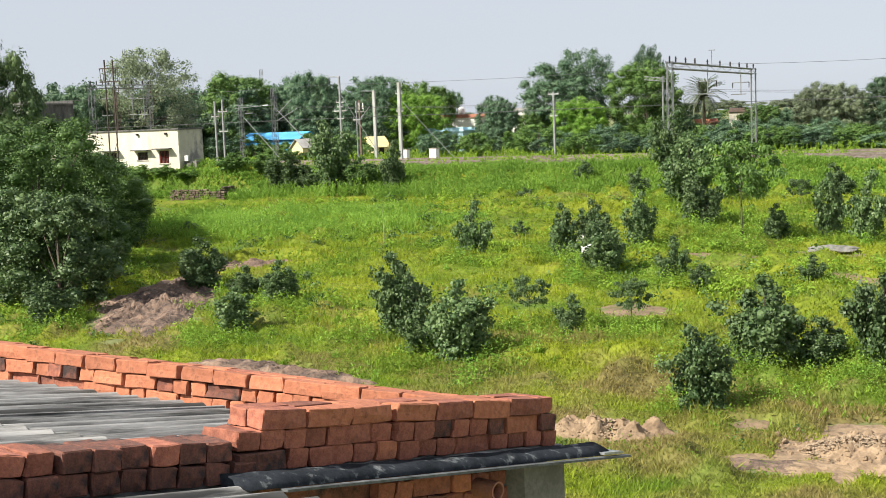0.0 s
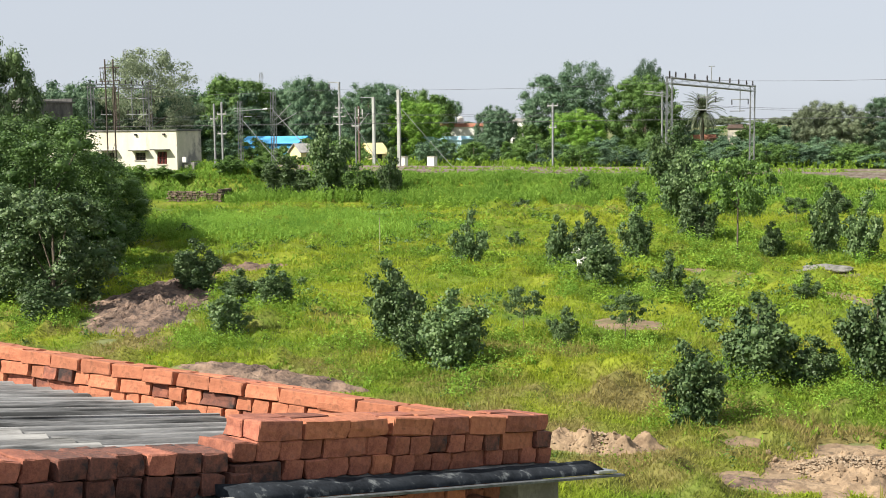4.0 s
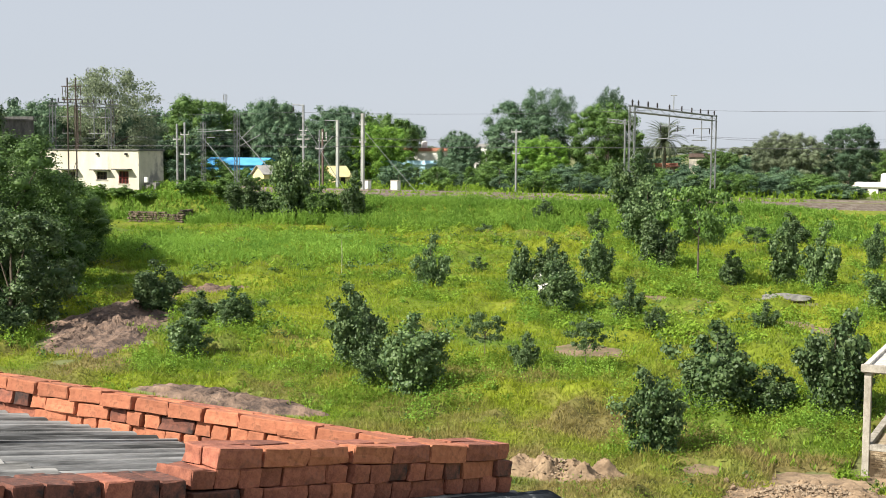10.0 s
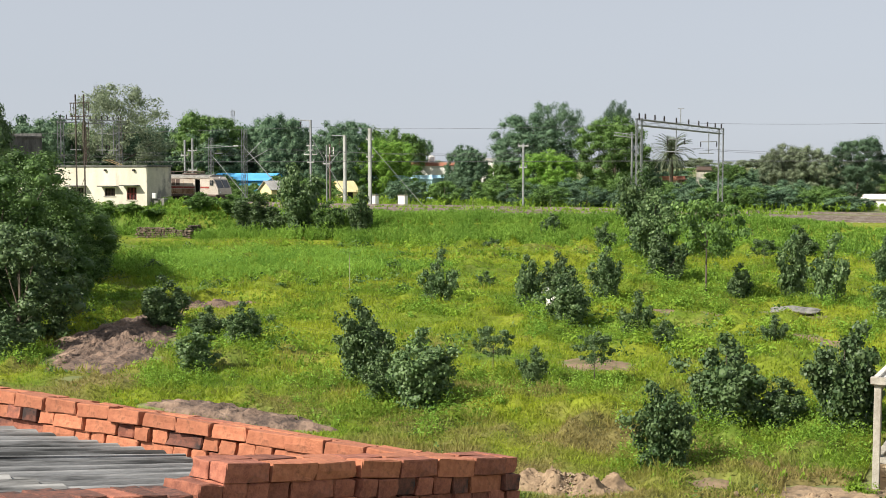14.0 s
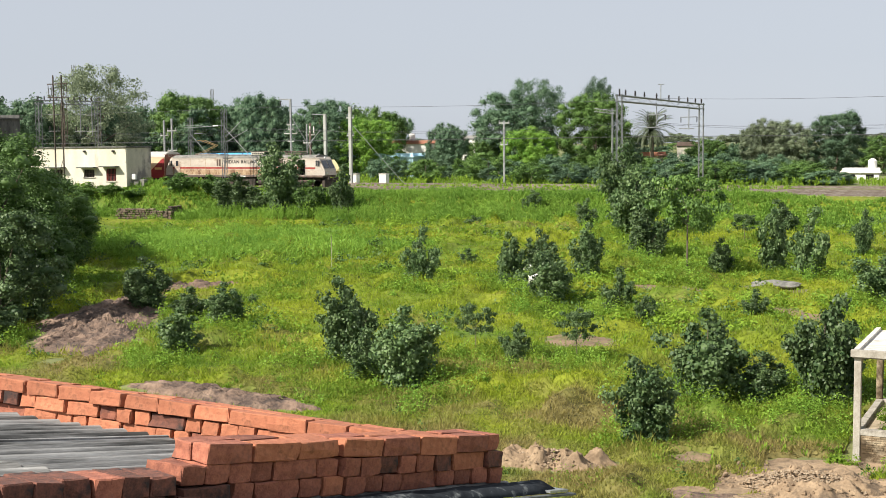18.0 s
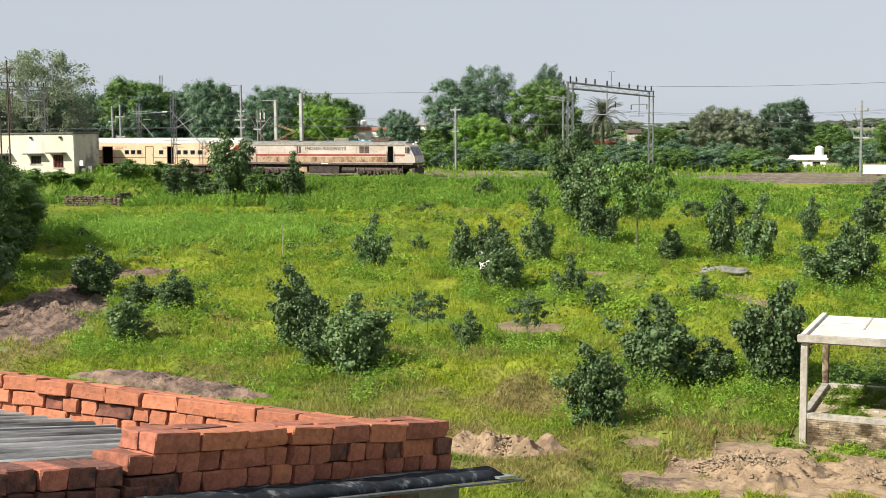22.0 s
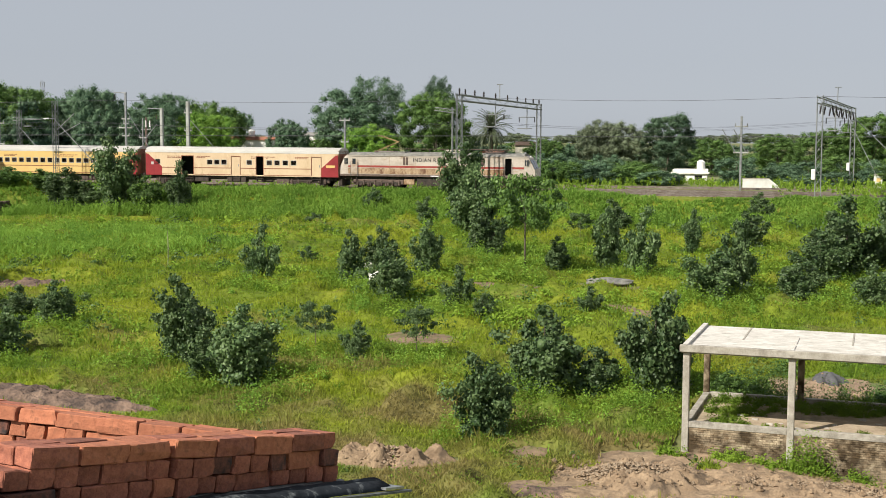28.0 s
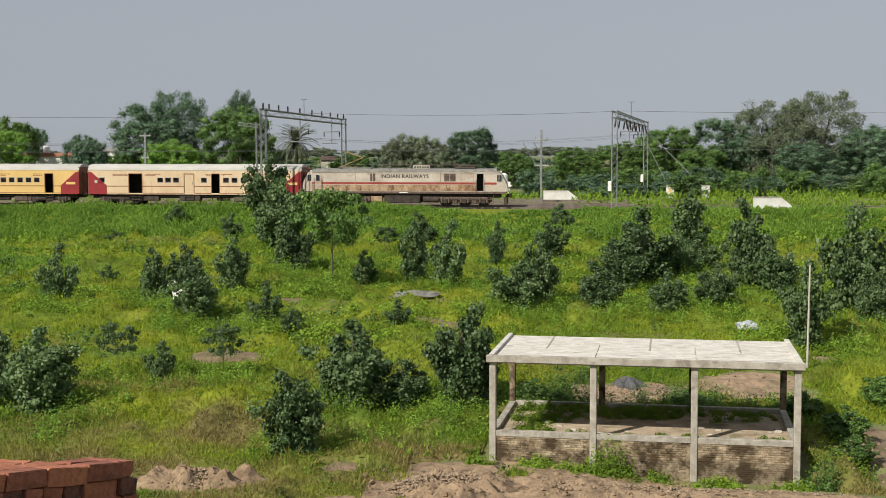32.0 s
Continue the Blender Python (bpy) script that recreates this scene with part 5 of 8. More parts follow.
# ---- the tree line beyond the railway
TREES = {
    "p": ((-114, 152, 17.5, 13), (33, 188, 13.4, 11), (40, 187, 14.8, 11.5),),
    "d": ((-117, 158, 13, 12), (-93.7, 215, 12.2, 7), (-120, 182, 14, 13), (-108, 186, 15, 13), (-126, 172, 13, 12), (-97, 190, 14.5, 12), (-123, 146, 13.4, 9), (-100.5, 178, 15.0, 10), (-87, 172, 12, 10), (-71, 182, 9.6, 6.4), (-68, 178, 8.6, 6), (-60, 184, 14.8, 14)),
    "d2": ((-27.5, 191, 5.6, 6), (-12.3, 192, 10.6, 8.4), (26, 189, 12, 10), (37, 192, 11.5, 11), (46, 183, 10.5, 11), (52, 178, 9.5, 11), (36, 178, 8, 9), (-98, 178, 10.5, 9), (-110, 172, 10, 9), (-120, 160, 10.5, 10), (-44, 193, 7.5, 6), (-131, 152, 12, 10)),
    "m": ((-88, 194, 13, 10), (-113.4, 175, 15.6, 13), (-47.3, 185, 14.3, 12), (-31, 190, 6.4, 6), (11, 190, 8.2, 9), (17, 189, 10.5, 11), (22, 183, 7.5, 8), (-63, 178, 6.4, 5), (-33, 196, 5.5, 6), (-6, 205, 6.6, 8), (4, 200, 7.4, 8),),
    "b": ((-81, 174, 10.6, 9.5), (-54.6, 174, 8.6, 7.6),),
    "a": ((-57.8, 188, 15.6, 9.5), (-48.3, 191, 15.6, 5.5),),
    "o": ((-26.5, 205, 8.4, 3.4), (-22.5, 190, 9.6, 6.5), (-19, 191, 9.2, 8),),
}
MATS = {"o": ("leaf_olive", "tree", "pale olive tree with airy crown beyond the railway"), "d": ("leaf_tree", "tree", "large dark green tree beyond the railway"),
        "m": ("leaf_mid", "tree", "broad mid-green tree beyond the railway"), "b": ("leaf_bright", "tree", "bright fresh green tree beyond the railway"), "p": ("leaf_olive", "airy", "tall pale tree with thin crown beyond the railway"), "a": ("leaf_tree", "airy", "big dark tree with thin airy top")}
for key, stand in TREES.items():
    mt, kind, lab = MATS[key[0]]
    for x, y, h, w in stand:
        tree(x, y, h + 0.4, w * 1.18, mt, kind, lab)
for i in range(26):
    a = radians(-46 + 20 * i / 25 + random.uniform(-0.5, 0.5))
    R = random.uniform(205, 240)
    tree(R * math.sin(a), R * math.cos(a), random.uniform(10.5, 14.5), random.uniform(9, 13), random.choice(("leaf_tree", "leaf_tree", "leaf_mid")), "far", "dark tree of the wood behind the station")
for i in range(46):
    a = radians(-47 + 66 * i / 45 + random.uniform(-0.4, 0.4))
    R = random.uniform(245, 330)
    tree(R * math.sin(a), R * math.cos(a), random.uniform(6.5, 10.5) * (0.66 if -27 < math.degrees(a) < 4 else 1.0), random.uniform(10, 15), random.choice(("leaf_tree", "leaf_tree", "leaf_mid", "leaf_olive")), kind="far", label="tree of the distant wood")
# pale olive leaves paint the distance haze onto these skyline trees
for i in range(90):
    a = radians(-46 + 64 * i / 89 + random.uniform(-0.5, 0.5))
    R = random.uniform(700, 1100)
    tree(R * math.sin(a), R * math.cos(a), random.uniform(5, 9), random.uniform(15, 24), "leaf_olive", kind="far", label="far hazy tree at the skyline", z=ground_z(R * math.sin(a), R * math.cos(a)))
for i in range(100):
    x = -122 + 186 * i / 99 + random.uniform(-1, 1)
    y = random.uniform(154, 172)
    if -52 < x < -46 or -85 < x < -70 or -12.5 < x < -2.5:
        continue
    plant("shrub", "far", random.choice(("leaf_mid", "leaf_tree", "leaf_mid", "leaf_mid" if x < -40 else "leaf_tree")), x, y, random.uniform(2.0, 5.0), random.uniform(4.0, 7.0), "green shrub on the far side of the tracks", "bush", "shrubs beyond the tracks", z=5.3)


for i in range(44):
    x = -52 + 42 * i / 43 + random.uniform(-0.5, 0.5)
    plant("shrub", "far", random.choice(("leaf_mid", "leaf_tree", "leaf_tree", "leaf_mid")), x, random.uniform(150, 156), random.uniform(1.8, 3.6), random.uniform(3.5, 5.5), "green shrub on the far side of the tracks", "bush", "shrubs beyond the tracks", z=5.3)
for i in range(34):
    x = 2 + 60 * i / 33 + random.uniform(-0.5, 0.5)
    plant("shrub", "far", random.choice(("leaf_mid", "leaf_tree", "leaf_olive", "leaf_mid")), x, random.uniform(160, 168), random.uniform(1.8, 3.6), random.uniform(3.5, 5.5), "green shrub on the far side of the tracks", "bush", "shrubs beyond the tracks", z=5.3)
for x, y, h in ((-106, 160, 3.2), (-103.5, 158, 2.8), (-101, 160, 3.4), (-98, 159, 3.0), (-95.5, 157, 2.8), (-93.2, 150.5, 2.0), (-91.0, 151.0, 1.5), (-88.5, 150.5, 2.1), (-86.0, 157, 2.2), (-83.0, 158.5, 2.0), (-80.6, 157, 2.4), (-77.5, 160, 2.0), (-74.0, 161, 2.2), (-71.0, 160, 2.6)):
    plant("shrub", "far", "leaf_mid", x, y, h, 3.4, "low green shrub before station sheds", "bush", "shrubs beyond the tracks", z=5.3)


def palm(x, y, h):
    t = thing("palm_tree", pose(x, y, 5.3), "date palm with drooping grey-green fronds", "palm")
    bm = bmesh.new()
    for i in range(8):
        rod(bm, (0, 0, h * 0.72 * i / 8), (0, 0, h * 0.72 * (i + 1) / 8 + 0.05), 0.34 - 0.01 * i, 0.27, 9)
    part("trunk", bm, "bark", t)
    rng = random.Random(4)
    for k in range(120):
        a, e = k * 2.4, rng.uniform(-1.05, 1.4)
        L = rng.uniform(2.9, 3.8)
        bm = bmesh.new()
        pts = []
        for i in range(9):
            f = i / 8
            ang = e - 0.38 * f * f
            pts.append(Vector((f * L * math.cos(ang), 0, h * 0.72 + f * L * math.sin(ang))))
        for i in range(8):
            for sgn in (-1, 1):
                for j in range(3):
                    p0 = pts[i].lerp(pts[i + 1], j / 3)
                    p1 = pts[i].lerp(pts[i + 1], j / 3 + 0.3)
                    way = (pts[i + 1] - pts[i]).normalized()
                    tip = p0 + way * 0.42 + Vector((0, sgn * 0.36 * (1 - 0.6 * i / 8), 0.1))
                    bm.faces.new([bm.verts.new(q) for q in (p0, p1, tip)])
        fr = part("frond", bm, "leaf_palm", t)
        fr.rotation_euler = (0, 0, a)
    return t


palm(-38.4, 184.5, 10.6)

# ---- the sward
TABLES = {}


def vnoise(x, y, seed):
    """Smooth value noise over a plane, -1 to 1, for whole arrays."""
    if seed not in TABLES:
        TABLES[seed] = np.random.default_rng(9000 + seed).uniform(-1, 1, (256, 256))
    tab = TABLES[seed]
    xi, yi = np.floor(x).astype(int), np.floor(y).astype(int)
    fx, fy = x - xi, y - yi
    fx, fy = fx * fx * (3 - 2 * fx), fy * fy * (3 - 2 * fy)
    a, b = tab[xi & 255, yi & 255], tab[(xi + 1) & 255, yi & 255]
    c, d = tab[xi & 255, (yi + 1) & 255], tab[(xi + 1) & 255, (yi + 1) & 255]
    return (a * (1 - fx) + b * fx) * (1 - fy) + (c * (1 - fx) + d * fx) * fy


def ease(a, b, x):
    q = np.clip((x - a) / (b - a), 0.0, 1.0)
    return q * q * (3 - 2 * q)


def lump(x, y):
    """Height of the low carpet of herbs: hummocks of one to three metres with smaller tufts."""
    a = 0.3 + 0.7 * ease(-0.3, 0.45, vnoise(x * 0.13, y * 0.17, 8))
    return a * (0.75 * np.maximum(0.0, 0.16 + vnoise(x * 0.7, y * 0.6, 3)) + 0.4 * np.maximum(0.0, vnoise(x * 1.9, y * 1.6, 6))) + 0.08 * (1 + vnoise(x * 4.5, y * 4.0, 9))


def frame_uv(x, y):
    fx, fy = x + 2.06, y - 42.28
    return fx * 0.9952 - fy * 0.0975, fx * 0.0975 + fy * 0.9952


def bareness(x, y, grow=1.0):
    """1 where earth or rock lies open, 0 in full grass."""
    b = np.zeros_like(x)
    for cx, cy, rx, ry, tn in BARE:
        dx, dy = x - cx, y - cy
        px, py = dx * math.cos(tn) + dy * math.sin(tn), -dx * math.sin(tn) + dy * math.cos(tn)
        r = np.hypot(px / rx, py / ry) / grow + 0.36 * vnoise(x * 0.9, y * 0.9, 31)
        b = np.maximum(b, 1 - ease(0.72, 1.08, r))
    u, v = frame_uv(x, y)
    b = np.where((u > -0.4) & (u < 10.9) & (v > -0.35) & (v < 6.0), 1.0, b)
    foot = (x > -5.2 + 2.6 * vnoise(x * 0.4, y * 0.9, 34)) & (x < 10.5) & (y > 35.5) & (y < 41.9 - 0.1 * (x + 2))
    return np.where(foot, np.maximum(b, ease(0.0, 0.25, 0.22 - vnoise(x * 0.7, y * 0.9, 33))), b)


GX, GY, GS = np.arange(-104.0, 50.0, 0.4), np.arange(29.2, 118.0, 0.4), 0.4
LAND = np.array([[ground_z(x, y) for x in GX] for y in GY])
MX, MY = np.meshgrid(GX, GY)
TURF = LAND + np.where(MY < 111, 0.85 * lump(MX, MY) * (1 - 0.85 * bareness(MX, MY, 1.8)), 0.07) - 0.9 * bareness(MX, MY)


def over(grid, x, y):
    """Height read from a grid of the field."""
    i, j = np.clip((x - GX[0]) / GS, 0, len(GX) - 1.01), np.clip((y - GY[0]) / GS, 0, len(GY) - 1.01)
    a, b = i.astype(int), j.astype(int)
    u, v = i - a, j - b
    return (grid[b, a] * (1 - u) + grid[b, a + 1] * u) * (1 - v) + (grid[b + 1, a] * (1 - u) + grid[b + 1, a + 1] * u) * v


def turf_sheet():
    """The close turf under the herbs, rising in hummocks and sinking away round bare earth."""
    k = len(GX)
    fs = [(j * k + i, j * k + i + 1, (j + 1) * k + i + 1, (j + 1) * k + i) for j in range(len(GY) - 1) if GY[j] < 117.4 for i in range(k - 1) if -1.1 * GY[j] - 3 < GX[i] < 0.4 * GY[j] + 3]
    ob = raw("meadow_turf", np.stack([MX, MY, TURF], 2).reshape(-1, 3).tolist(), fs, "turf")
    for p in ob.data.polygons:
        p.use_smooth = True
    return tagged(ob, "close green turf in low hummocks", "grass", kind="stuff")


def quads(name, v, mat):
    k = len(v) // 4
    me = bpy.data.meshes.new(name)
    me.vertices.add(4 * k)
    me.vertices.foreach_set("co", v.astype(np.float32).ravel())
    me.loops.add(4 * k)
    me.loops.foreach_set("vertex_index", np.arange(4 * k, dtype=np.int32))
    me.polygons.add(k)
    me.polygons.foreach_set("loop_start", np.arange(0, 4 * k, 4, dtype=np.int32))
    me.update(calc_edges=True)
    me.materials.append(M[mat])
    return me


def places(n, seed, weight, d0, d1):
    """Random places in the field, thinned by weight() and by the bare ground."""
    rng = np.random.default_rng(seed)
    az, d = np.radians(rng.uniform(-46, 18.5, n)), rng.uniform(d0, d1, n)
    x, y = d * np.sin(az), d * np.cos(az)
    keep = rng.uniform(0, 1, n) < weight(x, y) * np.clip(1 - 0.99 * bareness(x, y), 0, 1)
    return x[keep], y[keep], d[keep], rng


def sward(name, mat, label, n, seed, tall, wide, weight, d0=34.0, d1=120.0, lean=0.5):
    """Single blades and herb stems that stand on the turf."""
    x, y, d, rng = places(n, seed, weight, d0, d1)
    k = len(x)
    far = 0.5 + d / 85.0
    h = tall * rng.uniform(0.45, 1.35, k) * (1 + 0.55 * vnoise(x * 0.9, y * 0.9, seed + 1)) * (0.7 + 0.3 * far)
    a = rng.uniform(0, 2 * np.pi, k)
    side = np.stack([np.cos(a), np.sin(a), np.zeros(k)], 1) * (wide * rng.uniform(0.6, 1.4, k) * far)[:, None]
    rise = np.stack([rng.normal(0, lean, k) * h, rng.normal(0, lean, k) * h, h], 1)
    p = np.stack([x, y, over(TURF, x, y) - 0.03], 1)
    return tagged(new(name, quads(name, np.stack([p, p + rise * 0.5 + side, p + rise, p + rise * 0.5 - side], 1).reshape(-1, 3), mat)), label, "grass", kind="stuff")


def clumps(name, mat, label, n, size, wide, tall, per, seed, weight, d0=36.0, d1=116.0):
    """Low leafy plants: small domes of leaves in one stuff."""
    x, y, d, rng = places(n, seed, weight, d0, d1)
    k = len(x)
    dirs = rng.normal(0, 1, (k * per, 3))
    dirs[:, 2] = np.abs(dirs[:, 2])
    dirs /= np.linalg.norm(dirs, axis=1, keepdims=True)
    big = np.repeat(rng.uniform(0.45, 1.4, k), per)
    reach = np.stack([wide * big, wide * big, tall * big * np.repeat(rng.uniform(0.6, 1.4, k), per)], 1) * rng.uniform(0.3, 1.08, (k * per, 1))
    pts = np.repeat(np.stack([x, y, over(TURF, x, y) - 0.05], 1), per, 0) + dirs * reach
    me = leaf_mesh(name, pts, dirs * 0.5, size * np.repeat(0.6 + d / 110.0, per), mat, rng, up=0.45, aspect=0.5, jitter=0.6)
    return tagged(new(name, me), label, "weeds", kind="stuff")


def hollow(x, y):
    """The wet hollow of taller blue-green weeds."""
    return ease(1.25, 0.7, ((x + 53.0) / 16.0) ** 2 + ((y - 88.0) / 9.0) ** 2 + 0.5 * vnoise(x * 0.35, y * 0.4, 44))


def rank(x, y):
    """Where taller weeds take over: the hollow, round the bushes, and in patches."""
    w = np.maximum(0.9 * hollow(x, y), ease(0.28, 0.6, vnoise(x * 0.13, y * 0.2, 51) + 0.5 * vnoise(x * 0.6, y * 0.7, 52)))
    for cx, cy, cw in FEET:
        w = np.maximum(w, ease(1.0, 0.45, np.hypot(x - cx, y - cy) / cw) * 0.85)
    return w


turf_sheet()
FIELD = lambda x, y: (y < 111.0) * 1.0
sward("meadow_grass", "grass", "fine yellow-green meadow grass and herbs", 330000, 11, 0.17, 0.021, lambda x, y: FIELD(x, y) * (0.55 + 0.45 * vnoise(x * 0.35, y * 0.4, 61)), d0=31.0, d1=84.0)
sward("meadow_grass", "grass", "fine yellow-green meadow grass towards the bank", 150000, 12, 0.19, 0.021, lambda x, y: FIELD(x, y) * (0.8 + 0.2 * vnoise(x * 0.3, y * 0.3, 62)), d0=80.0, d1=120.0)
sward("near_grass", "grass", "fine grass and herbs low on the slope", 230000, 15, 0.16, 0.019, lambda x, y: FIELD(x, y) * (0.8 + 0.2 * vnoise(x * 0.3, y * 0.3, 67)), d0=30.0, d1=58.0, lean=0.65)
sward("tall_grass", "grass", "taller feathery grass in tufts", 120000, 13, 0.36, 0.018, lambda x, y: FIELD(x, y) * ease(0.1, 0.55, vnoise(x * 0.8, y * 0.8, 63)), d0=36.0, d1=105.0, lean=0.35)
clumps("yellow_herbs", "grass", "low bushy yellow-green herbs", 9000, 0.04, 0.4, 0.38, 34, 17, lambda x, y: FIELD(x, y) * ease(-0.1, 0.4, vnoise(x * 0.3, y * 0.35, 64)))
clumps("weed_clumps", "weed", "bushy clumps of bright green weeds", 6500, 0.045, 0.42, 0.5, 50, 18, lambda x, y: FIELD(x, y) * np.maximum(0.08, rank(x, y)) * 0.8)


def near_bush(x, y):
    """Close round the feet of the bushes, on the open sides."""
    w = 0.0 * x
    for cx, cy, cw in FEET:
        w = np.maximum(w, ease(1.1, 0.6, np.hypot(x - cx, (y - cy + 0.5) * 0.8) / cw))
    return w * ease(-0.35, 0.25, vnoise(x * 0.5, y * 0.5, 57))


clumps("foot_weeds", "bank_weed", "lush deep green weeds crowding the bushes", 7000, 0.05, 0.5, 0.9, 70, 24, lambda x, y: FIELD(x, y) * near_bush(x, y), d0=42.0, d1=106.0)
clumps("foot_weeds", "weed", "lush bright green weeds crowding the bushes", 15000, 0.046, 0.55, 0.75, 76, 23, lambda x, y: FIELD(x, y) * near_bush(x, y), d0=42.0, d1=106.0)
clumps("rough_weeds", "weed", "knee-high bushy weeds in drifts below the bank", 2600, 0.085, 0.75, 0.8, 64, 21, lambda x, y: FIELD(x, y) * ease(0.05, 0.5, vnoise(x * 0.16, y * 0.3, 71) + 0.5 * vnoise(x * 0.6, y * 0.9, 72)) * 0.9, d0=60.0, d1=118.0)
clumps("shade_weeds", "leaf_mid", "dark broad-leaved weeds in drifts below the bank", 900, 0.085, 0.7, 0.75, 56, 22, lambda x, y: FIELD(x, y) * ease(0.1, 0.5, vnoise(x * 0.2, y * 0.33, 73)) * 0.9, d0=62.0, d1=118.0)
clumps("dark_herbs", "leaf_mid", "scattered low clumps of darker broad-leaved weeds", 1500, 0.065, 0.36, 0.45, 30, 47, lambda x, y: FIELD(x, y) * ease(0.1, 0.5, vnoise(x * 0.17, y * 0.2, 65)) * 0.7)


def stalks(name, mat, label, n, seed, y0, y1, tall, weight, x0=-122.0, x1=44.0, per=12, leaf=0.14, slim=0.036):
    """Upright leafy stalks that stand close together."""
    rng = np.random.default_rng(seed)
    x, y = rng.uniform(x0, x1, n), rng.uniform(y0, y1, n)
    keep = rng.uniform(0, 1, n) < weight(x, y)
    x, y = x[keep], y[keep]
    m = len(x)
    z = over(LAND, x, y) if y1 < 119 else np.array([ground_z(a, b) for a, b in zip(x, y)])
    h = tall(x, y) * rng.uniform(0.6, 1.2, m)
    k = m * per
    q = rng.uniform(0.1, 1.0, k)
    hh = np.repeat(h, per)
    pts = np.repeat(np.stack([x, y, z], 1), per, 0)
    pts[:, 2] += q * hh
    pts[:, :2] += np.repeat(rng.normal(0, 0.14, (m, 2)), per, 0) * (q * hh)[:, None] + rng.normal(0, 0.07, (k, 2))
    a = rng.uniform(0, 6.283, k)
    way = np.stack([np.cos(a) * 0.6, np.sin(a) * 0.6, np.ones(k)], 1) * (leaf * rng.uniform(0.6, 1.3, k) * (1.15 - 0.5 * q))[:, None]
    side = np.stack([-np.sin(a), np.cos(a), np.zeros(k)], 1) * slim
    return tagged(new(name, quads(name, np.stack([pts - way * 0.6, pts + side, pts + way, pts - side], 1).reshape(-1, 3), mat)), label, "weeds", kind="stuff")


stalks("field_weeds", "weed", "taller green weeds in patches and round bushes", 52000, 34, 40.0, 107.0,
       lambda a, b: 0.5 * (1 + 0.6 * vnoise(a * 0.6, b * 0.6, 4)) * (0.75 + 0.25 * ease(50, 75, b)) * (1 + 0.6 * hollow(a, b)),
       lambda a, b: rank(a, b) * (0.4 + 0.6 * ease(46, 56, b)) * (a > -0.95 * b) * (a < 0.34 * b + 1) * (1 - bareness(a, b)), x0=-75.0, x1=28.0, per=9)

stalks("hollow_weeds", "bank_weed", "waist-high blue-green weeds in a wet hollow", 15000, 35, 76.0, 98.0, lambda a, b: 1.05 * (1 + 0.4 * vnoise(a * 0.4, b * 0.5, 81)) * hollow(a, b) ** 0.5,
       lambda a, b: hollow(a, b) * (1 - bareness(a, b)), x0=-72.0, x1=-34.0, per=11, leaf=0.13, slim=0.034)


def bank_height(a, b):
    rise = 0.66 + 0.16 * ease(-24, -32, a) + 0.28 * ease(-12, -16, a) * ease(-30, -24, a)
    rise = rise + 0.22 * ease(-24, -30, a) * ease(111.5, 113.5, b)
    return rise * (0.56 + 1.04 * ease(112.2, 108.6, b)) * (1 + 0.45 * vnoise(a * 0.35, b * 0.45, 4) + 0.38 * vnoise(a * 1.1, b * 0.9, 7))


stalks("bank_stalks", "bank_weed", "tall bright green weeds crowding the railway bank", 33000, 31, 106.0, 118.2, bank_height,
       lambda a, b: (b < 113.5 + 4.6 * ease(-6, -15, a) + 3.3 * ease(1.5, 5.0, a) + 0.8 * vnoise(a * 0.35, a * 0.0, 2)) * ease(106.0, 108.6, b + 1.2 * vnoise(a * 0.3, b * 0.3, 66)), per=20, leaf=0.17, slim=0.033)
stalks("track_weeds", "weed", "low weeds grown over the idle tracks", 6500, 33, 122.4, 146.0, lambda a, b: 0.5 * (1 + 0.7 * vnoise(a * 0.2, b * 0.4, 4)),
       lambda a, b: (vnoise(a * 0.17, b * 0.5, 14) > -0.3) * ((a < -15 + 4 * vnoise(b * 0.4, b * 0.0, 5)) | (a > 4 + 3 * vnoise(b * 0.4, b * 0.0, 15))), x1=50.0, per=8, leaf=0.2, slim=0.06)
stalks("far_weeds", "weed", "low weeds beyond the tracks", 3000, 32, 147.5, 162.0, lambda a, b: 0.9 * (1 + 0.5 * vnoise(a * 0.3, b * 0.3, 4)), lambda a, b: 1.0 + 0.0 * a, per=9, leaf=0.25, slim=0.07)

# ---------------------------------------------------------------- the unfinished concrete frame


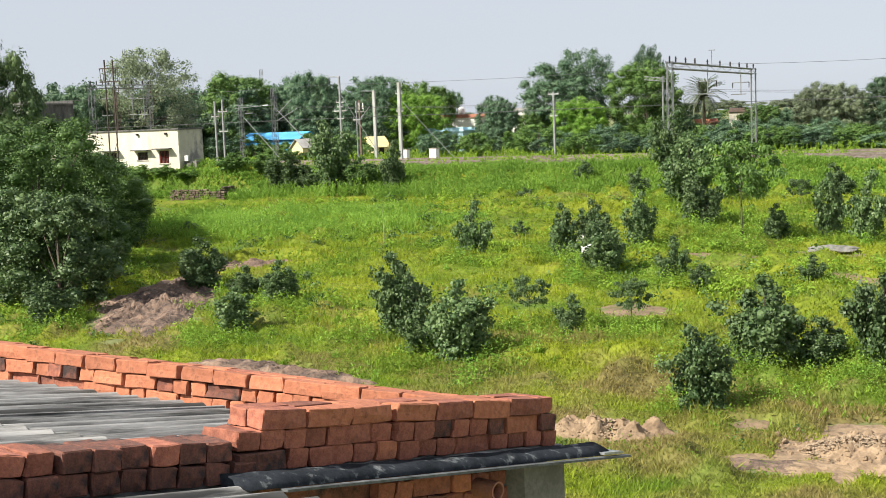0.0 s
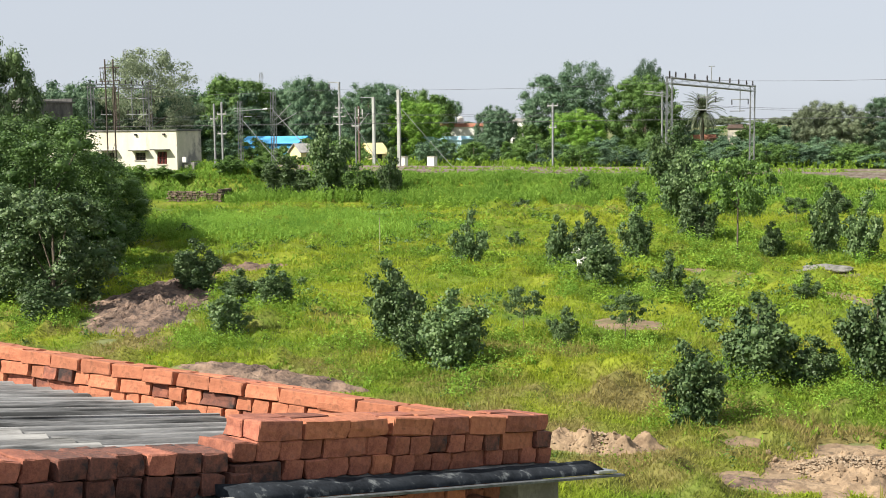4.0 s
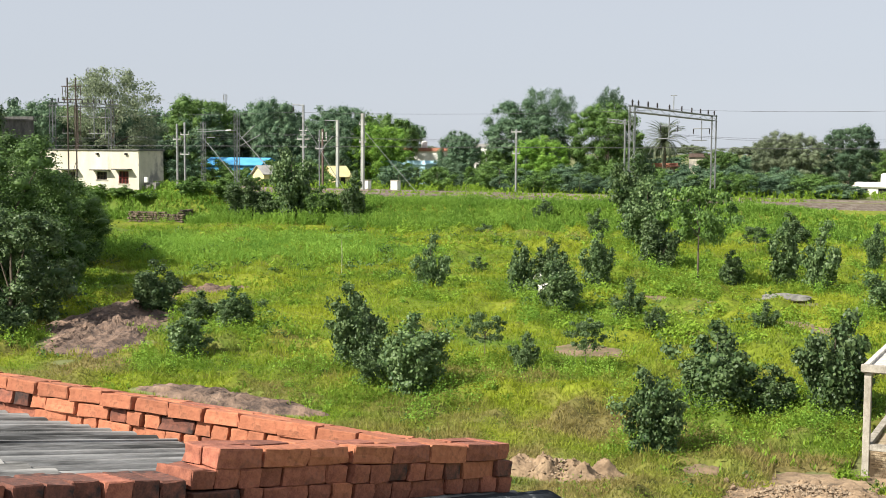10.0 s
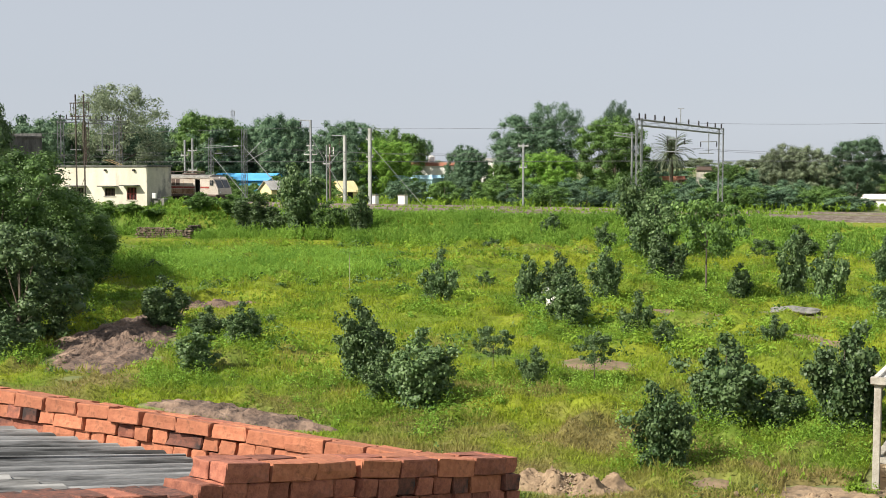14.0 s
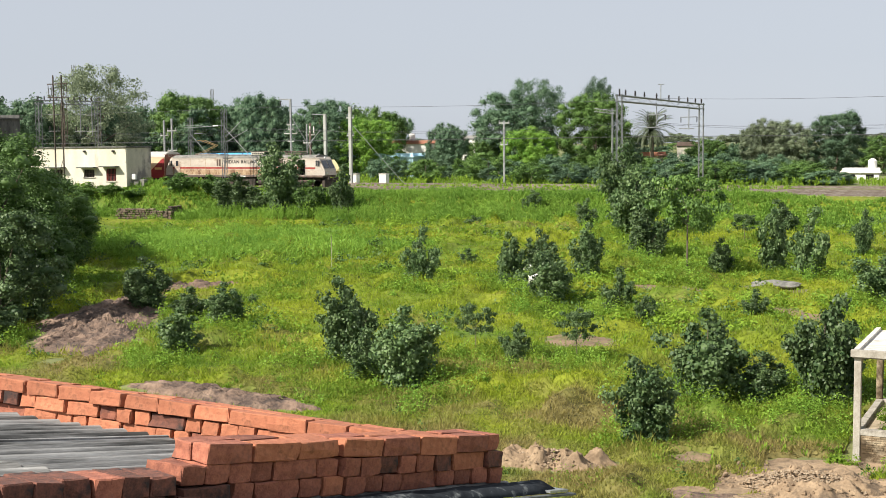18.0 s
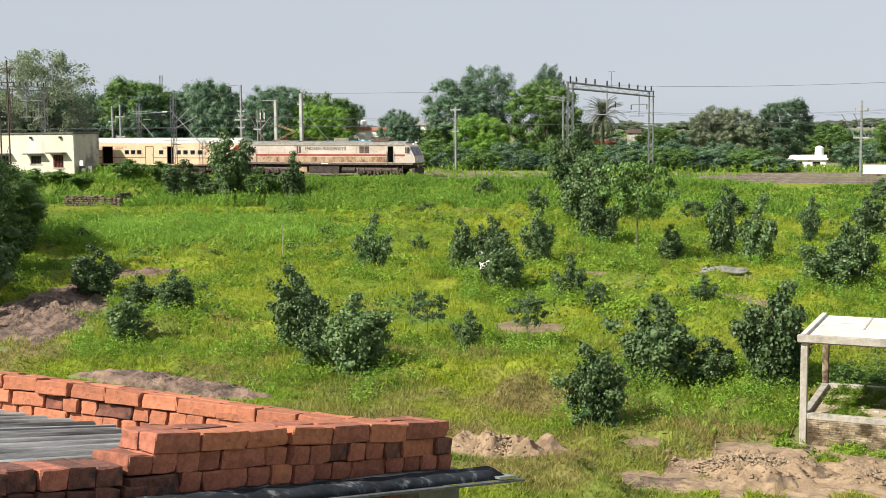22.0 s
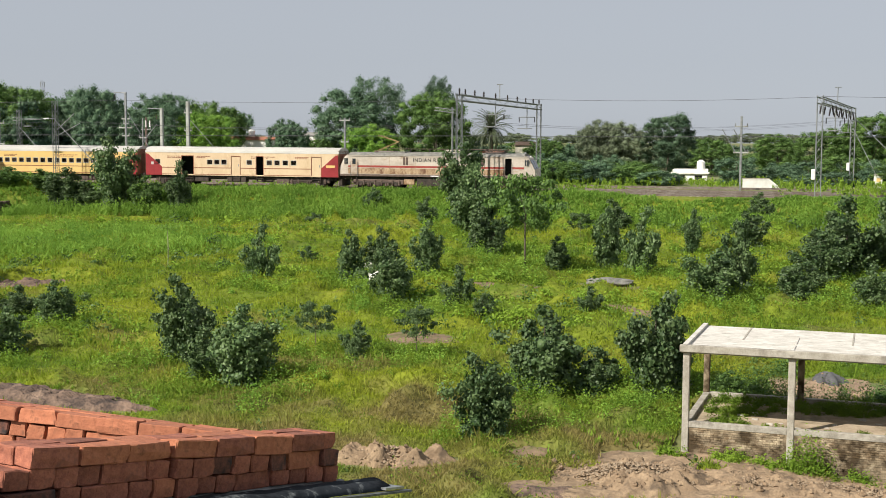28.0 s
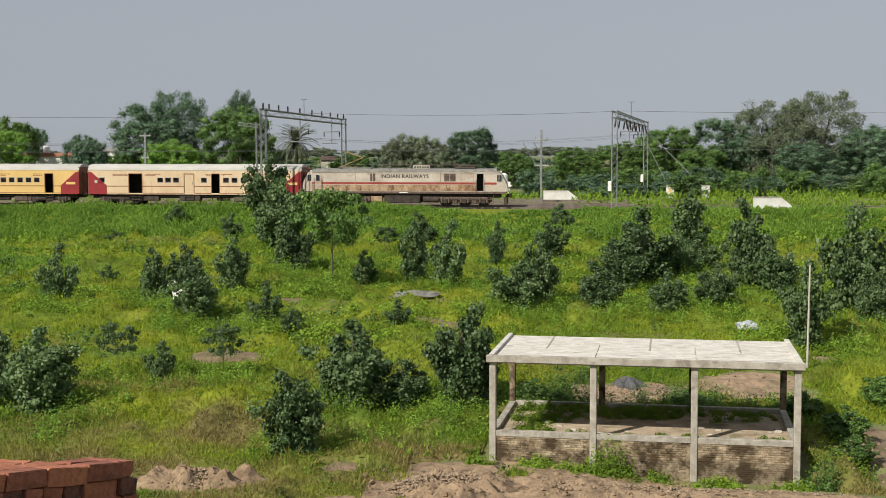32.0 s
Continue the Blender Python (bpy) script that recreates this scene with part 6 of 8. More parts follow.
def frame_building():
    W, D, TOP, BEAM = 10.48, 5.62, 3.72, 1.2
    t = thing("concrete_frame_building", pose(-2.06, 42.28, 0, 0, 0, -5.6), "unfinished roofed concrete frame on a brick plinth", "building")
    cols = (0.0, 3.48, 6.88, W - 0.23)
    for y0, rr in ((0.0, "front"), (D - 0.23, "back")):
        for x0 in cols:
            # the back row takes a darker tone than the front columns
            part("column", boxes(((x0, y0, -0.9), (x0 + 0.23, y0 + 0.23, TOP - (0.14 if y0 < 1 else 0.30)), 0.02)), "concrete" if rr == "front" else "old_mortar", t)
    for a, b in ((0.23, 3.48), (3.71, 6.88), (7.11, W - 0.23)):
        part("plinth_beam", boxes(((a, 0.02, BEAM - 0.2), (b, 0.26, BEAM), 0.012)), "concrete", t)
        part("plinth_beam", boxes(((a, D - 0.26, BEAM - 0.2), (b, D - 0.02, BEAM), 0.012)), "concrete", t)
    for x0 in (0.02, W - 0.26):
        part("plinth_beam", boxes(((x0, 0.28, BEAM - 0.2), (x0 + 0.24, D - 0.28, BEAM), 0.012)), "concrete", t)
    part("edge_beam", boxes(((-0.06, -0.06, TOP - 0.14), (W + 0.06, 0.28, TOP - 0.10), 0.004)), "concrete", t)
    part("edge_beam", boxes(((-0.06, D - 0.28, TOP - 0.30), (W + 0.06, D + 0.06, TOP - 0.10), 0.012)), "concrete", t)
    for x0 in cols:
        part("cross_beam", boxes(((x0 + 0.01, 0.28, TOP - 0.30), (x0 + 0.22, D - 0.28, TOP - 0.10))), "concrete", t)
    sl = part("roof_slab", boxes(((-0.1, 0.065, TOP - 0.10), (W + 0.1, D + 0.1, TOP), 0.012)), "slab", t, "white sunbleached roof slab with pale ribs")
    for x0 in (-0.08, W - 0.1):
        part("slab_lip", boxes(((x0, 0.065, TOP), (x0 + 0.18, D + 0.08, TOP + 0.1), 0.012)), "slab", sl)
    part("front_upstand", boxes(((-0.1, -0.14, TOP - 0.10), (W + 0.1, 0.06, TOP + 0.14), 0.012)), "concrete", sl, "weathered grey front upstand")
    for x0 in (3.5, 6.95):
        for y0, y1 in ((0.0, 1.9), (2.1, 3.7)):
            part("slab_rib", boxes(((x0, y0, TOP), (x0 + 0.1, y1, TOP + 0.03), 0.008)), "slab", sl)
    for x0 in (1.7, 5.4, 8.6):
        part("slab_rib", boxes(((x0, 2.6, TOP), (x0 + 0.06, D, TOP + 0.015))), "concrete", sl)
    part("floor_fill", boxes(((0.23, 0.26, 0.2), (W - 0.23, D - 0.26, 1.04))), "sand_floor", t, "trodden earth fill inside the plinth")
    for y0, x0, x1 in ((0.02, 0.232, W - 0.232), (D - 0.2, 0.232, W - 0.232)):
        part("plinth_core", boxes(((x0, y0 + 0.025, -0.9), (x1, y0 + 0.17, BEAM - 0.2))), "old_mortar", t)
    for x0 in (0.05, W - 0.2):
        part("plinth_core", boxes(((x0, 0.28, -0.9), (x0 + 0.15, D - 0.28, BEAM - 0.2))), "old_brick", t)
    rng = random.Random(8)
    kinds = []
    for k in range(4):
        bm = bmesh.new()
        box(bm, (0, 0, 0), (0.218, 0.05, 0.064), 0.006)
        for v in bm.verts:
            v.co += Vector([rng.uniform(-0.003, 0.003) for _ in range(3)])
        me = bpy.data.meshes.new("brick")
        bm.to_mesh(me)
        bm.free()
        me.materials.append(M["old_brick"])
        kinds.append(me)
    count = 0
    rest = bmesh.new()
    for r in range(18):
        for a, b in ((0.29, 3.44), (3.74, 6.84), (7.14, W - 0.29)):
            x = a + (0.0 if r % 2 else -0.11)
            while x < b - 0.1:
                if x >= a - 0.001 and x + 0.22 <= b and rng.random() > 0.07 and count >= 300:
                    box(rest, (x, 0.03, 0.93 - 0.076 * r), (x + 0.216, 0.05, 0.93 - 0.076 * r + 0.064))
                elif x >= a - 0.001 and x + 0.22 <= b and rng.random() > 0.07 and count < 300:
                    o = new("brick", rng.choice(kinds))
                    o.parent = t
                    o.location = (x, 0.03 + rng.uniform(-0.006, 0.006), 0.93 - 0.076 * r)
                    count += 1
                x += 0.23
    tagged(part("lower_bricks", rest, "old_brick", t), kind="stuff")
    rb = bmesh.new()
    for i in range(46):
        s = rng.uniform(0.04, 0.16)
        x, y = rng.uniform(0.5, W - 0.5), rng.uniform(0.4, D - 0.5)
        box(rb, (x, y, 0.98), (x + s * 1.6, y + s, 0.98 + s * 0.8), 0.015)
    return t, rb


fb, rb = frame_building()
ob = part("floor_rubble", rb, "stone")
ob.matrix_basis = fb.matrix_basis
tagged(ob, "scattered bricks and stones on an earth floor", "rubble", kind="stuff")


def tufts(name, mat, label, spots, per, size, seed):
    """Loose tufts of small leaves: each spot is place, radius and height."""
    rng = np.random.default_rng(seed)
    s = np.array(spots)
    n = len(s) * per
    dirs = rng.normal(0, 1, (n, 3))
    dirs[:, 2] = np.abs(dirs[:, 2])
    dirs /= np.linalg.norm(dirs, axis=1, keepdims=True)
    reach = np.repeat(s[:, [3, 3, 4]], per, 0) * rng.uniform(0.15, 1.1, (n, 1))
    me = leaf_mesh(name, np.repeat(s[:, :3], per, 0) + dirs * reach, dirs * 0.5, size, mat, rng, up=0.4, aspect=0.45)
    return tagged(new(name, me), label, "weeds", kind="stuff")


FW = random.Random(61)
inside, along = [], []
while len(inside) < 150:
    u, v = FW.uniform(0.5, 10.0), FW.uniform(0.45, 5.2)
    near = step(3.2, 0.6, u) + 0.6 * step(3.6, 5.0, v) + 0.5 * step(1.3, 0.5, v)
    if FW.random() < near * (0.55 + noise.noise((u * 0.8, v * 0.9, 7.0))):
        q = fb.matrix_basis @ Vector((u, v, 1.035))
        inside.append((q.x, q.y, q.z, FW.uniform(0.12, 0.34), FW.uniform(0.08, 0.2) + 0.4 * step(2.4, 0.5, u) * FW.random()))
while len(inside) < 260:
    u, v = FW.uniform(0.5, 9.6), FW.uniform(3.3, 5.3)
    if FW.random() < 0.55 + noise.noise((u * 0.5, v * 0.9, 17.0)) - 0.35 * step(6.5, 9.0, u):
        q = fb.matrix_basis @ Vector((u, v, 1.035))
        inside.append((q.x, q.y, q.z, FW.uniform(0.15, 0.36), FW.uniform(0.15, 0.5)))
while len(along) < 120:
    u, v = FW.uniform(-0.7, 10.8), -abs(FW.gauss(0, 0.35)) - 0.12
    if FW.random() < 0.45 + noise.noise((u * 0.7, 3.0, 7.0)):
        q = fb.matrix_basis @ Vector((u, v, 0))
        along.append((q.x, q.y, ground_z(q.x, q.y), FW.uniform(0.12, 0.3), FW.uniform(0.15, 0.45)))
tufts("floor_weeds", "weed", "low green weeds straggling over an earth floor", inside, 110, 0.04, 5)
for k in range(34):
    px, py = 2.15 + FW.gauss(0, 0.45), 41.62 - 0.3 * FW.random()
    along.append((px, py, ground_z(px, py), 0.32, max(0.4, FW.uniform(1.2, 1.75) - 1.0 * abs(px - 2.15))))
tufts("plinth_weeds", "weed", "green weeds along the foot of a plinth", along, 64, 0.05, 6)
heaps = []
for x, y, hh, ww in ((3.9, 49.6, 1.0, 2.2), (6.2, 49.2, 1.1, 2.4), (8.3, 48.9, 0.9, 1.9), (1.2, 50.0, 1.3, 2.2), (-0.4, 48.6, 1.6, 2.0), (0.4, 52.0, 0.9, 2.2), (5.6, 51.4, 0.6, 1.4), (9.1, 41.2, 0.8, 1.2), (0.6, 49.2, 1.2, 2.0), (2.4, 49.4, 1.0, 2.2), (5.0, 49.0, 1.0, 2.2), (7.2, 49.4, 0.8, 2.0), (4.6, 57.0, 0.9, 2.4), (1.0, 55.5, 0.9, 2.6)):
    for k in range(9):
        a, r = FW.uniform(0, 6.283), 0.5 * ww * math.sqrt(FW.random())
        px, py = x + r * math.cos(a), y + r * math.sin(a)
        heaps.append((px, py, ground_z(px, py), FW.uniform(0.3, 0.5), hh * FW.uniform(0.9, 1.6)))
tufts("rank_weeds", "leaf_mid", "rank green weeds behind an unfinished frame", heaps, 210, 0.05, 8)
p = thing("bamboo_pole", pose(11.8, 57.2, ground_z(11.8, 57.2) - 0.2), "thin bare upright wooden pole in weeds", "pole")
part("shaft", rods(((0, 0, 0), (0.05, 0, 5.1), 0.055, 0.04), sides=8), "stone", p)


def stone(name, x, y, sx, sy, sz, mat, label, seed, lift=0.0):
    bm = bmesh.new()
    bmesh.ops.create_icosphere(bm, subdivisions=3, radius=1.0)
    for v in bm.verts:
        k = 1 + 0.35 * noise.noise(v.co * 1.3 + Vector((seed, 0, 0))) + 0.12 * noise.noise(v.co * 4 + Vector((0, seed, 0)))
        v.co = Vector((v.co.x * sx * k, v.co.y * sy * k, v.co.z * sz * k))
    ob = part(name, bm, mat)
    ob.location = (x, y, ground_z(x, y) + sz * 0.4 + lift)
    return tagged(ob, label, "stone")


def grit(name, label, n, cx, cy, rx, ry, size, mat, seed, lift):
    """Loose angular stones lying over earth, in one stuff."""
    rng = np.random.default_rng(seed)
    base = np.array([(1, 0, 0), (-1, 0, 0), (0, 1, 0), (0, -1, 0), (0, 0, 1), (0, 0, -1)], float)
    tri = np.array([(0, 2, 4), (2, 1, 4), (1, 3, 4), (3, 0, 4), (2, 0, 5), (1, 2, 5), (3, 1, 5), (0, 3, 5)])
    vs, fs = [], []
    for k in range(n):
        a, q = rng.uniform(0, 6.283), math.sqrt(rng.uniform(0, 1))
        x, y = cx + rx * q * math.cos(a), cy + ry * q * math.sin(a)
        s = size * rng.uniform(0.4, 1.0) * (1.9 if rng.uniform() > 0.94 else 1.0)
        v = base * rng.uniform(0.6, 1.2, (6, 1)) * np.array([s, s * 0.8, s * 0.6])
        t = rng.uniform(0, 6.283)
        v = v @ np.array([(math.cos(t), math.sin(t), 0), (-math.sin(t), math.cos(t), 0), (0, 0, 1)])
        fs += [tuple(int(j) for j in f + len(vs)) for f in tri]
        vs += [tuple(p) for p in v + np.array([x, y, ground_z(x, y) + lift * (1 - q * q) + rng.uniform(0, 0.05)])]
    return tagged(raw(name, vs, fs, mat), label, "stones", kind="stuff")


grit("loose_stones", "pale broken stones strewn over an earth heap", 900, -3.2, 38.9, 2.0, 1.1, 0.085, "pebble", 3, 0.52)
grit("loose_stones", "pale broken stones lying before a wall", 700, 2.0, 39.2, 3.2, 0.9, 0.07, "pebble", 4, 0.22)
grit("loose_stones", "broken stones beside a plinth wall", 420, 5.6, 39.5, 4.2, 0.9, 0.07, "pebble", 7, 0.12)
grit("loose_stones", "crumbled pale stones of a cut bank", 260, -11.6, 39.0, 1.7, 0.6, 0.09, "pebble", 5, 0.5)
grit("loose_stones", "rubble strewn over a sandy clearing", 260, 3.6, 52.6, 3.4, 2.2, 0.10, "pebble", 6, 0.06)
stone("stone_slab", -8.5, 77.0, 1.5, 0.85, 0.26, "mortar", "flat grey stone slab lying in grass", 1, 0.12)
stone("boulder", -24.3, 77.6, 0.45, 0.4, 0.35, "white", "white boulder between saplings", 2, 0.6)
stone("plastic_sheet", 10.4, 65.6, 0.6, 0.4, 0.28, "plastic", "crumpled pale plastic sheet in weeds", 3, 0.35)
for i in range(16):
    random.seed(40 + i)
    stone("rock", random.uniform(-6.5, 4.5), random.uniform(38.3, 40.6), random.uniform(0.07, 0.2), random.uniform(0.06, 0.16), random.uniform(0.05, 0.11), "pale_soil", "loose pale stone on earth heap", i, 0.1)
for i in range(12):
    random.seed(80 + i)
    stone("rock", random.uniform(2, 10), random.uniform(49, 55), random.uniform(0.07, 0.2), random.uniform(0.06, 0.16), random.uniform(0.05, 0.11), "pale_soil", "loose pale stone on trodden soil", i)
PEB = random.Random(3)
for nm, spots in (("loose_stones", ((-3.6, 38.8, 2.2, 1.4, 260), (1.6, 39.2, 3.2, 1.1, 240), (-11.6, 38.9, 1.8, 0.7, 90), (11.4, 44.0, 2.2, 4.0, 110), (8.5, 54.0, 2.6, 2.8, 60), (3.4, 52.6, 3.0, 2.2, 70))),):
    vs, fs = [], []
    deps = bpy.context.evaluated_depsgraph_get()
    deps.update()
    for cx, cy, rx, ry, n in spots:
        for i in range(n):
            a, q = PEB.uniform(0, 6.28), math.sqrt(PEB.uniform(0, 1))
            x, y, r = cx + rx * q * math.cos(a), cy + ry * q * math.sin(a), PEB.uniform(0.025, 0.10)
            hit, place, nrm_, ind, o_, m_ = scene.ray_cast(deps, Vector((x, y, 3.0)), Vector((0, 0, -1)))
            z = place.z if hit and place.z < 1.2 else ground_z(x, y)
            k = len(vs)
            for dx, dy, dz in ((1, 0, 0), (0, 1, 0), (-1, 0, 0), (0, -1, 0), (0, 0, 0.8), (0, 0, -0.5)):
                vs.append((x + r * (dx + PEB.uniform(-0.3, 0.3)), y + r * (dy + PEB.uniform(-0.3, 0.3)), z + r * (dz + PEB.uniform(-0.2, 0.2))))
            fs += [(k, k + 1, k + 4), (k + 1, k + 2, k + 4), (k + 2, k + 3, k + 4), (k + 3, k, k + 4), (k + 1, k, k + 5), (k + 2, k + 1, k + 5), (k + 3, k + 2, k + 5), (k, k + 3, k + 5)]
    tagged(raw(nm, vs, fs, "pale_soil"), "many small loose stones on bare earth", "stones", kind="stuff")
random.seed(5)

# ---------------------------------------------------------------- near roof with brick parapets
HEAD = radians(23.88)
RV, FV = Vector((math.cos(HEAD), math.sin(HEAD), 0)), Vector((-math.sin(HEAD), math.cos(HEAD), 0))


def roof_pt(p, up=0.0):
    """A point of the sloping roof from metres across and ahead of the terrace."""
    lat, dep = p[0], p[1]
    z = 10.6 - 1.285 - 0.094 * (lat + 0.70) - 0.1276 * (dep - 4.54)
    return RV * lat + FV * dep + Vector((0, 0, z + up))


A_DIR = Vector((0.715, 0.699))
B_DIR = Vector((-0.887, 0.455))
P1, P2 = Vector((-0.70, 4.54)), Vector((0.487, 5.70))
CORNER = P2 - A_DIR * 0.02


def sheet(s0, s1, q0, q1, up, parent, name="cement_sheet", mat="cement_sheet"):
    """Corrugated sheet between s (back along the slope) and q (along the back wall)."""
    perp = Vector((-A_DIR.y, A_DIR.x))
    vs, fs = [], []
    ns, nq = 6, max(6, int((q1 - q0) / 0.012))
    for i in range(ns + 1):
        for j in range(nq + 1):
            s, q = s0 + (s1 - s0) * i / ns, q0 + (q1 - q0) * j / nq
            p = CORNER - A_DIR * s + B_DIR * q
            e = (p - CORNER).dot(perp)
            vs.append(roof_pt(p, up + 0.031 * math.sin(2 * math.pi * e / 0.146)))
    for i in range(ns):
        for j in range(nq):
            a = i * (nq + 1) + j
            fs.append((a, a + 1, a + nq + 2, a + nq + 1))
    n = len(vs)
    vs += [v - Vector((0, 0, 0.007)) for v in vs]
    fs += [tuple(k + n for k in reversed(f)) for f in fs]
    for i in range(ns):
        for j in (0, nq):
            a = i * (nq + 1) + j
            fs.append((a, a + nq + 1, a + nq + 1 + n, a + n))
    for j in range(nq):
        for i in (0, ns):
            a = i * (nq + 1) + j
            fs.append((a, a + 1, a + 1 + n, a + n))
    turn = Matrix.Rotation(math.atan2((RV * A_DIR.x + FV * A_DIR.y).y, (RV * A_DIR.x + FV * A_DIR.y).x), 4, "Z")
    back = turn.inverted()
    ob = raw(name, [back @ v for v in vs], fs, mat, parent)
    ob.matrix_basis = turn
    for p in ob.data.polygons:
        p.use_smooth = True
    return ob


low = thing("sheet_roof", pose(0, 0, 0), "low roof of weathered corrugated cement sheets, ridges streaked black", "roof")
for q0 in (-0.02, 0.93, 1.88, 2.83):
    sheet(-0.12, 1.62, q0, q0 + 1.0, -0.03 + 0.006 * q0, low)
    sheet(1.5, 3.6, q0 - 0.02, q0 + 0.98, -0.016 + 0.006 * q0, low)
sheet(1.85, 2.6, -0.62, -0.02, -0.055, low)
sheet(2.5, 3.6, -0.64, -0.02, -0.043, low)


def strip(name, s0, s1, q0, q1, z0, z1, mat, parent, label=""):
    bm = bmesh.new()
    vs = []
    for up in (z0, z1):
        for s, q in ((s0, q0), (s1, q0), (s1, q1), (s0, q1)):
            vs.append(bm.verts.new(roof_pt(CORNER - A_DIR * s + B_DIR * q, up)))
    for f in ((3, 2, 1, 0), (4, 5, 6, 7), (0, 1, 5, 4), (1, 2, 6, 5), (2, 3, 7, 6), (3, 0, 4, 7)):
        bm.faces.new([vs[k] for k in f])
    return part(name, bm, mat, parent, label)


house_below = thing("brick_house", pose(0, 0, 0), "small brick house under a low sheet roof", "house")
bm = bmesh.new()
rows_ = []
for s_ in [-0.20 + 0.13 * i for i in range(17)]:
    row = []
    for k in range(13):
        a = math.pi * k / 12
        wob = 0.006 * math.sin(s_ * 23 + k) + 0.004 * math.sin(s_ * 51)
        row.append(bm.verts.new(roof_pt(CORNER - A_DIR * s_ + B_DIR * (-0.078 - 0.092 * math.cos(a)), -0.036 + (0.044 + wob) * math.sin(a))))
    rows_.append(row)
for u, v in zip(rows_, rows_[1:]):
    for k in range(12):
        bm.faces.new((u[k], u[k + 1], v[k + 1], v[k]))
bm.faces.new(rows_[0])
bm.faces.new(rows_[-1][::-1])
bmesh.ops.recalc_face_normals(bm, faces=bm.faces)
part("eaves_roll", bm, "felt", low, "black tarred half-round eaves roll", smooth=True)
strip("eaves_edge", -0.30, 1.75, -0.205, -0.172, -0.048, -0.038, "old_zinc", low, "thin bent zinc edge")
strip("end_flashing", -0.26, -0.12, -0.19, 0.0, -0.03, -0.019, "tin", low, "torn bent zinc corner")
# near-black brick puts the overhang's shade into this wall's colour
strip("front_wall", 0.35, 3.5, 0.02, 0.12, -9.0, -0.075, "brick_burnt_shade", house_below)
strip("corner_post", 0.02, 0.30, -0.08, 0.12, -9.0, -0.075, "mortar", house_below, "dark cement corner post")
strip("back_wall", 0.02, 0.25, 0.12, 3.7, -9.0, -0.09, "mortar", house_below)
strip("left_wall", 3.3, 3.5, 0.12, 3.7, -9.0, -0.09, "mortar", house_below)
strip("far_wall", 0.25, 3.3, 3.5, 3.7, -9.0, -0.09, "mortar", house_below)

BR = random.Random(12)
BRICKS = {}


def brick_mesh(size, mat, k):
    key = (size, mat, k)
    if key not in BRICKS:
        bm = bmesh.new()
        L, Wd, H = size
        L, Wd = L + BR.uniform(-0.010, 0.003), Wd + BR.uniform(-0.008, 0.002)
        box(bm, (-L / 2, -Wd / 2, 0), (L / 2, Wd / 2, H), BR.uniform(0.003, 0.006))
        bmesh.ops.subdivide_edges(bm, edges=[e for e in bm.edges if e.calc_length() > 0.05], cuts=1, use_grid_fill=True)
        corner = {}
        for v in bm.verts:
            c = v.co
            key2 = (c.x > 0, c.y > 0, c.z > H / 2)
            if key2 not in corner:
                corner[key2] = Vector((BR.uniform(-0.006, 0.006), BR.uniform(-0.006, 0.006), BR.uniform(-0.0045, 0.003)))
            v.co = c + corner[key2] + Vector((BR.uniform(-0.0034, 0.0034), BR.uniform(-0.0034, 0.0034), BR.uniform(-0.0026, 0.0026)))
        me = bpy.data.meshes.new("brick")
        bm.to_mesh(me)
        bm.free()
        me.materials.append(M[mat])
        BRICKS[key] = me
    return BRICKS[key]


def course(parent, p0, p1, level, pattern, inward, burnt=0.1, dull=0.0, depth_rows=1, edge=0.0, jut=0.011, sag=0.0):
    """One course of dry-laid bricks from p0 to p1; pattern: 's' along the wall, 'h' across it."""
    way = (p1 - p0).normalized()
    inn = inward.normalized()
    total = (p1 - p0).length
    x, i = 0.0, 0
    while x < total - 0.05:
        kind = pattern[i % len(pattern)]
        i += 1
        L = 0.229 if kind == "s" else 0.112
        rows = (0.055, 0.168) if kind == "s" else (0.112,)
        for off in rows[: 2 if depth_rows > 1 or kind == "h" else 1]:
            c2 = p0 + way * (x + L / 2) + inn * (off + edge + BR.uniform(-jut, jut))
            a3 = roof_pt(c2 + way * 0.1) - roof_pt(c2 - way * 0.1)
            b3 = roof_pt(c2 + inn * 0.1) - roof_pt(c2 - inn * 0.1)
            a3.normalize()
            n3 = a3.cross(b3).normalized()
            if n3.z < 0:
                n3 = -n3
            y3 = n3.cross(a3)
            m = Matrix((a3, y3, n3)).transposed().to_4x4()
            m.translation = roof_pt(c2, level - sag * (1 - x / total))
            size = (0.224, 0.108, 0.074) if kind == "s" else (0.108, 0.222, 0.074)
            pick = BR.random()
            mat = "brick_burnt_shade" if pick < burnt else "brick_dull_shade" if pick < burnt + dull else "brick"
            o = new("brick", brick_mesh(size, mat, BR.randrange(9)))
            o.parent = parent
            o.matrix_basis = m @ pose(0, 0, 0, BR.uniform(-1.3, 1.3), BR.uniform(-1.2, 1.2), BR.uniform(-3.2, 3.2))
        x += L + BR.uniform(-0.002, 0.004)


inA = Vector((-A_DIR.y, A_DIR.x))
inB = Vector((B_DIR.y, -B_DIR.x))
inB = inB if inB.dot(A_DIR) > 0 else -inB
wall_front = thing("brick_parapet", pose(0, 0, 0), "front parapet of loosely stacked red bricks on a sheet roof", "brick stack", "parapets")
wall_back = thing("brick_parapet", pose(0, 0, 0), "sunlit rear parapet of loosely stacked orange bricks", "brick stack", "parapets")
wall_low = thing("brick_parapet", pose(0, 0, 0), "low dark burnt parapet of two brick courses", "brick stack", "parapets")
S = P1 + A_DIR * -0.02
# lower courses mostly in the shade-toned brick, the sunlit top course less
course(wall_front, S + A_DIR * 0.12, P2, 0.0, "hhhhhhhhsh", inA, 0.12, 0.66)
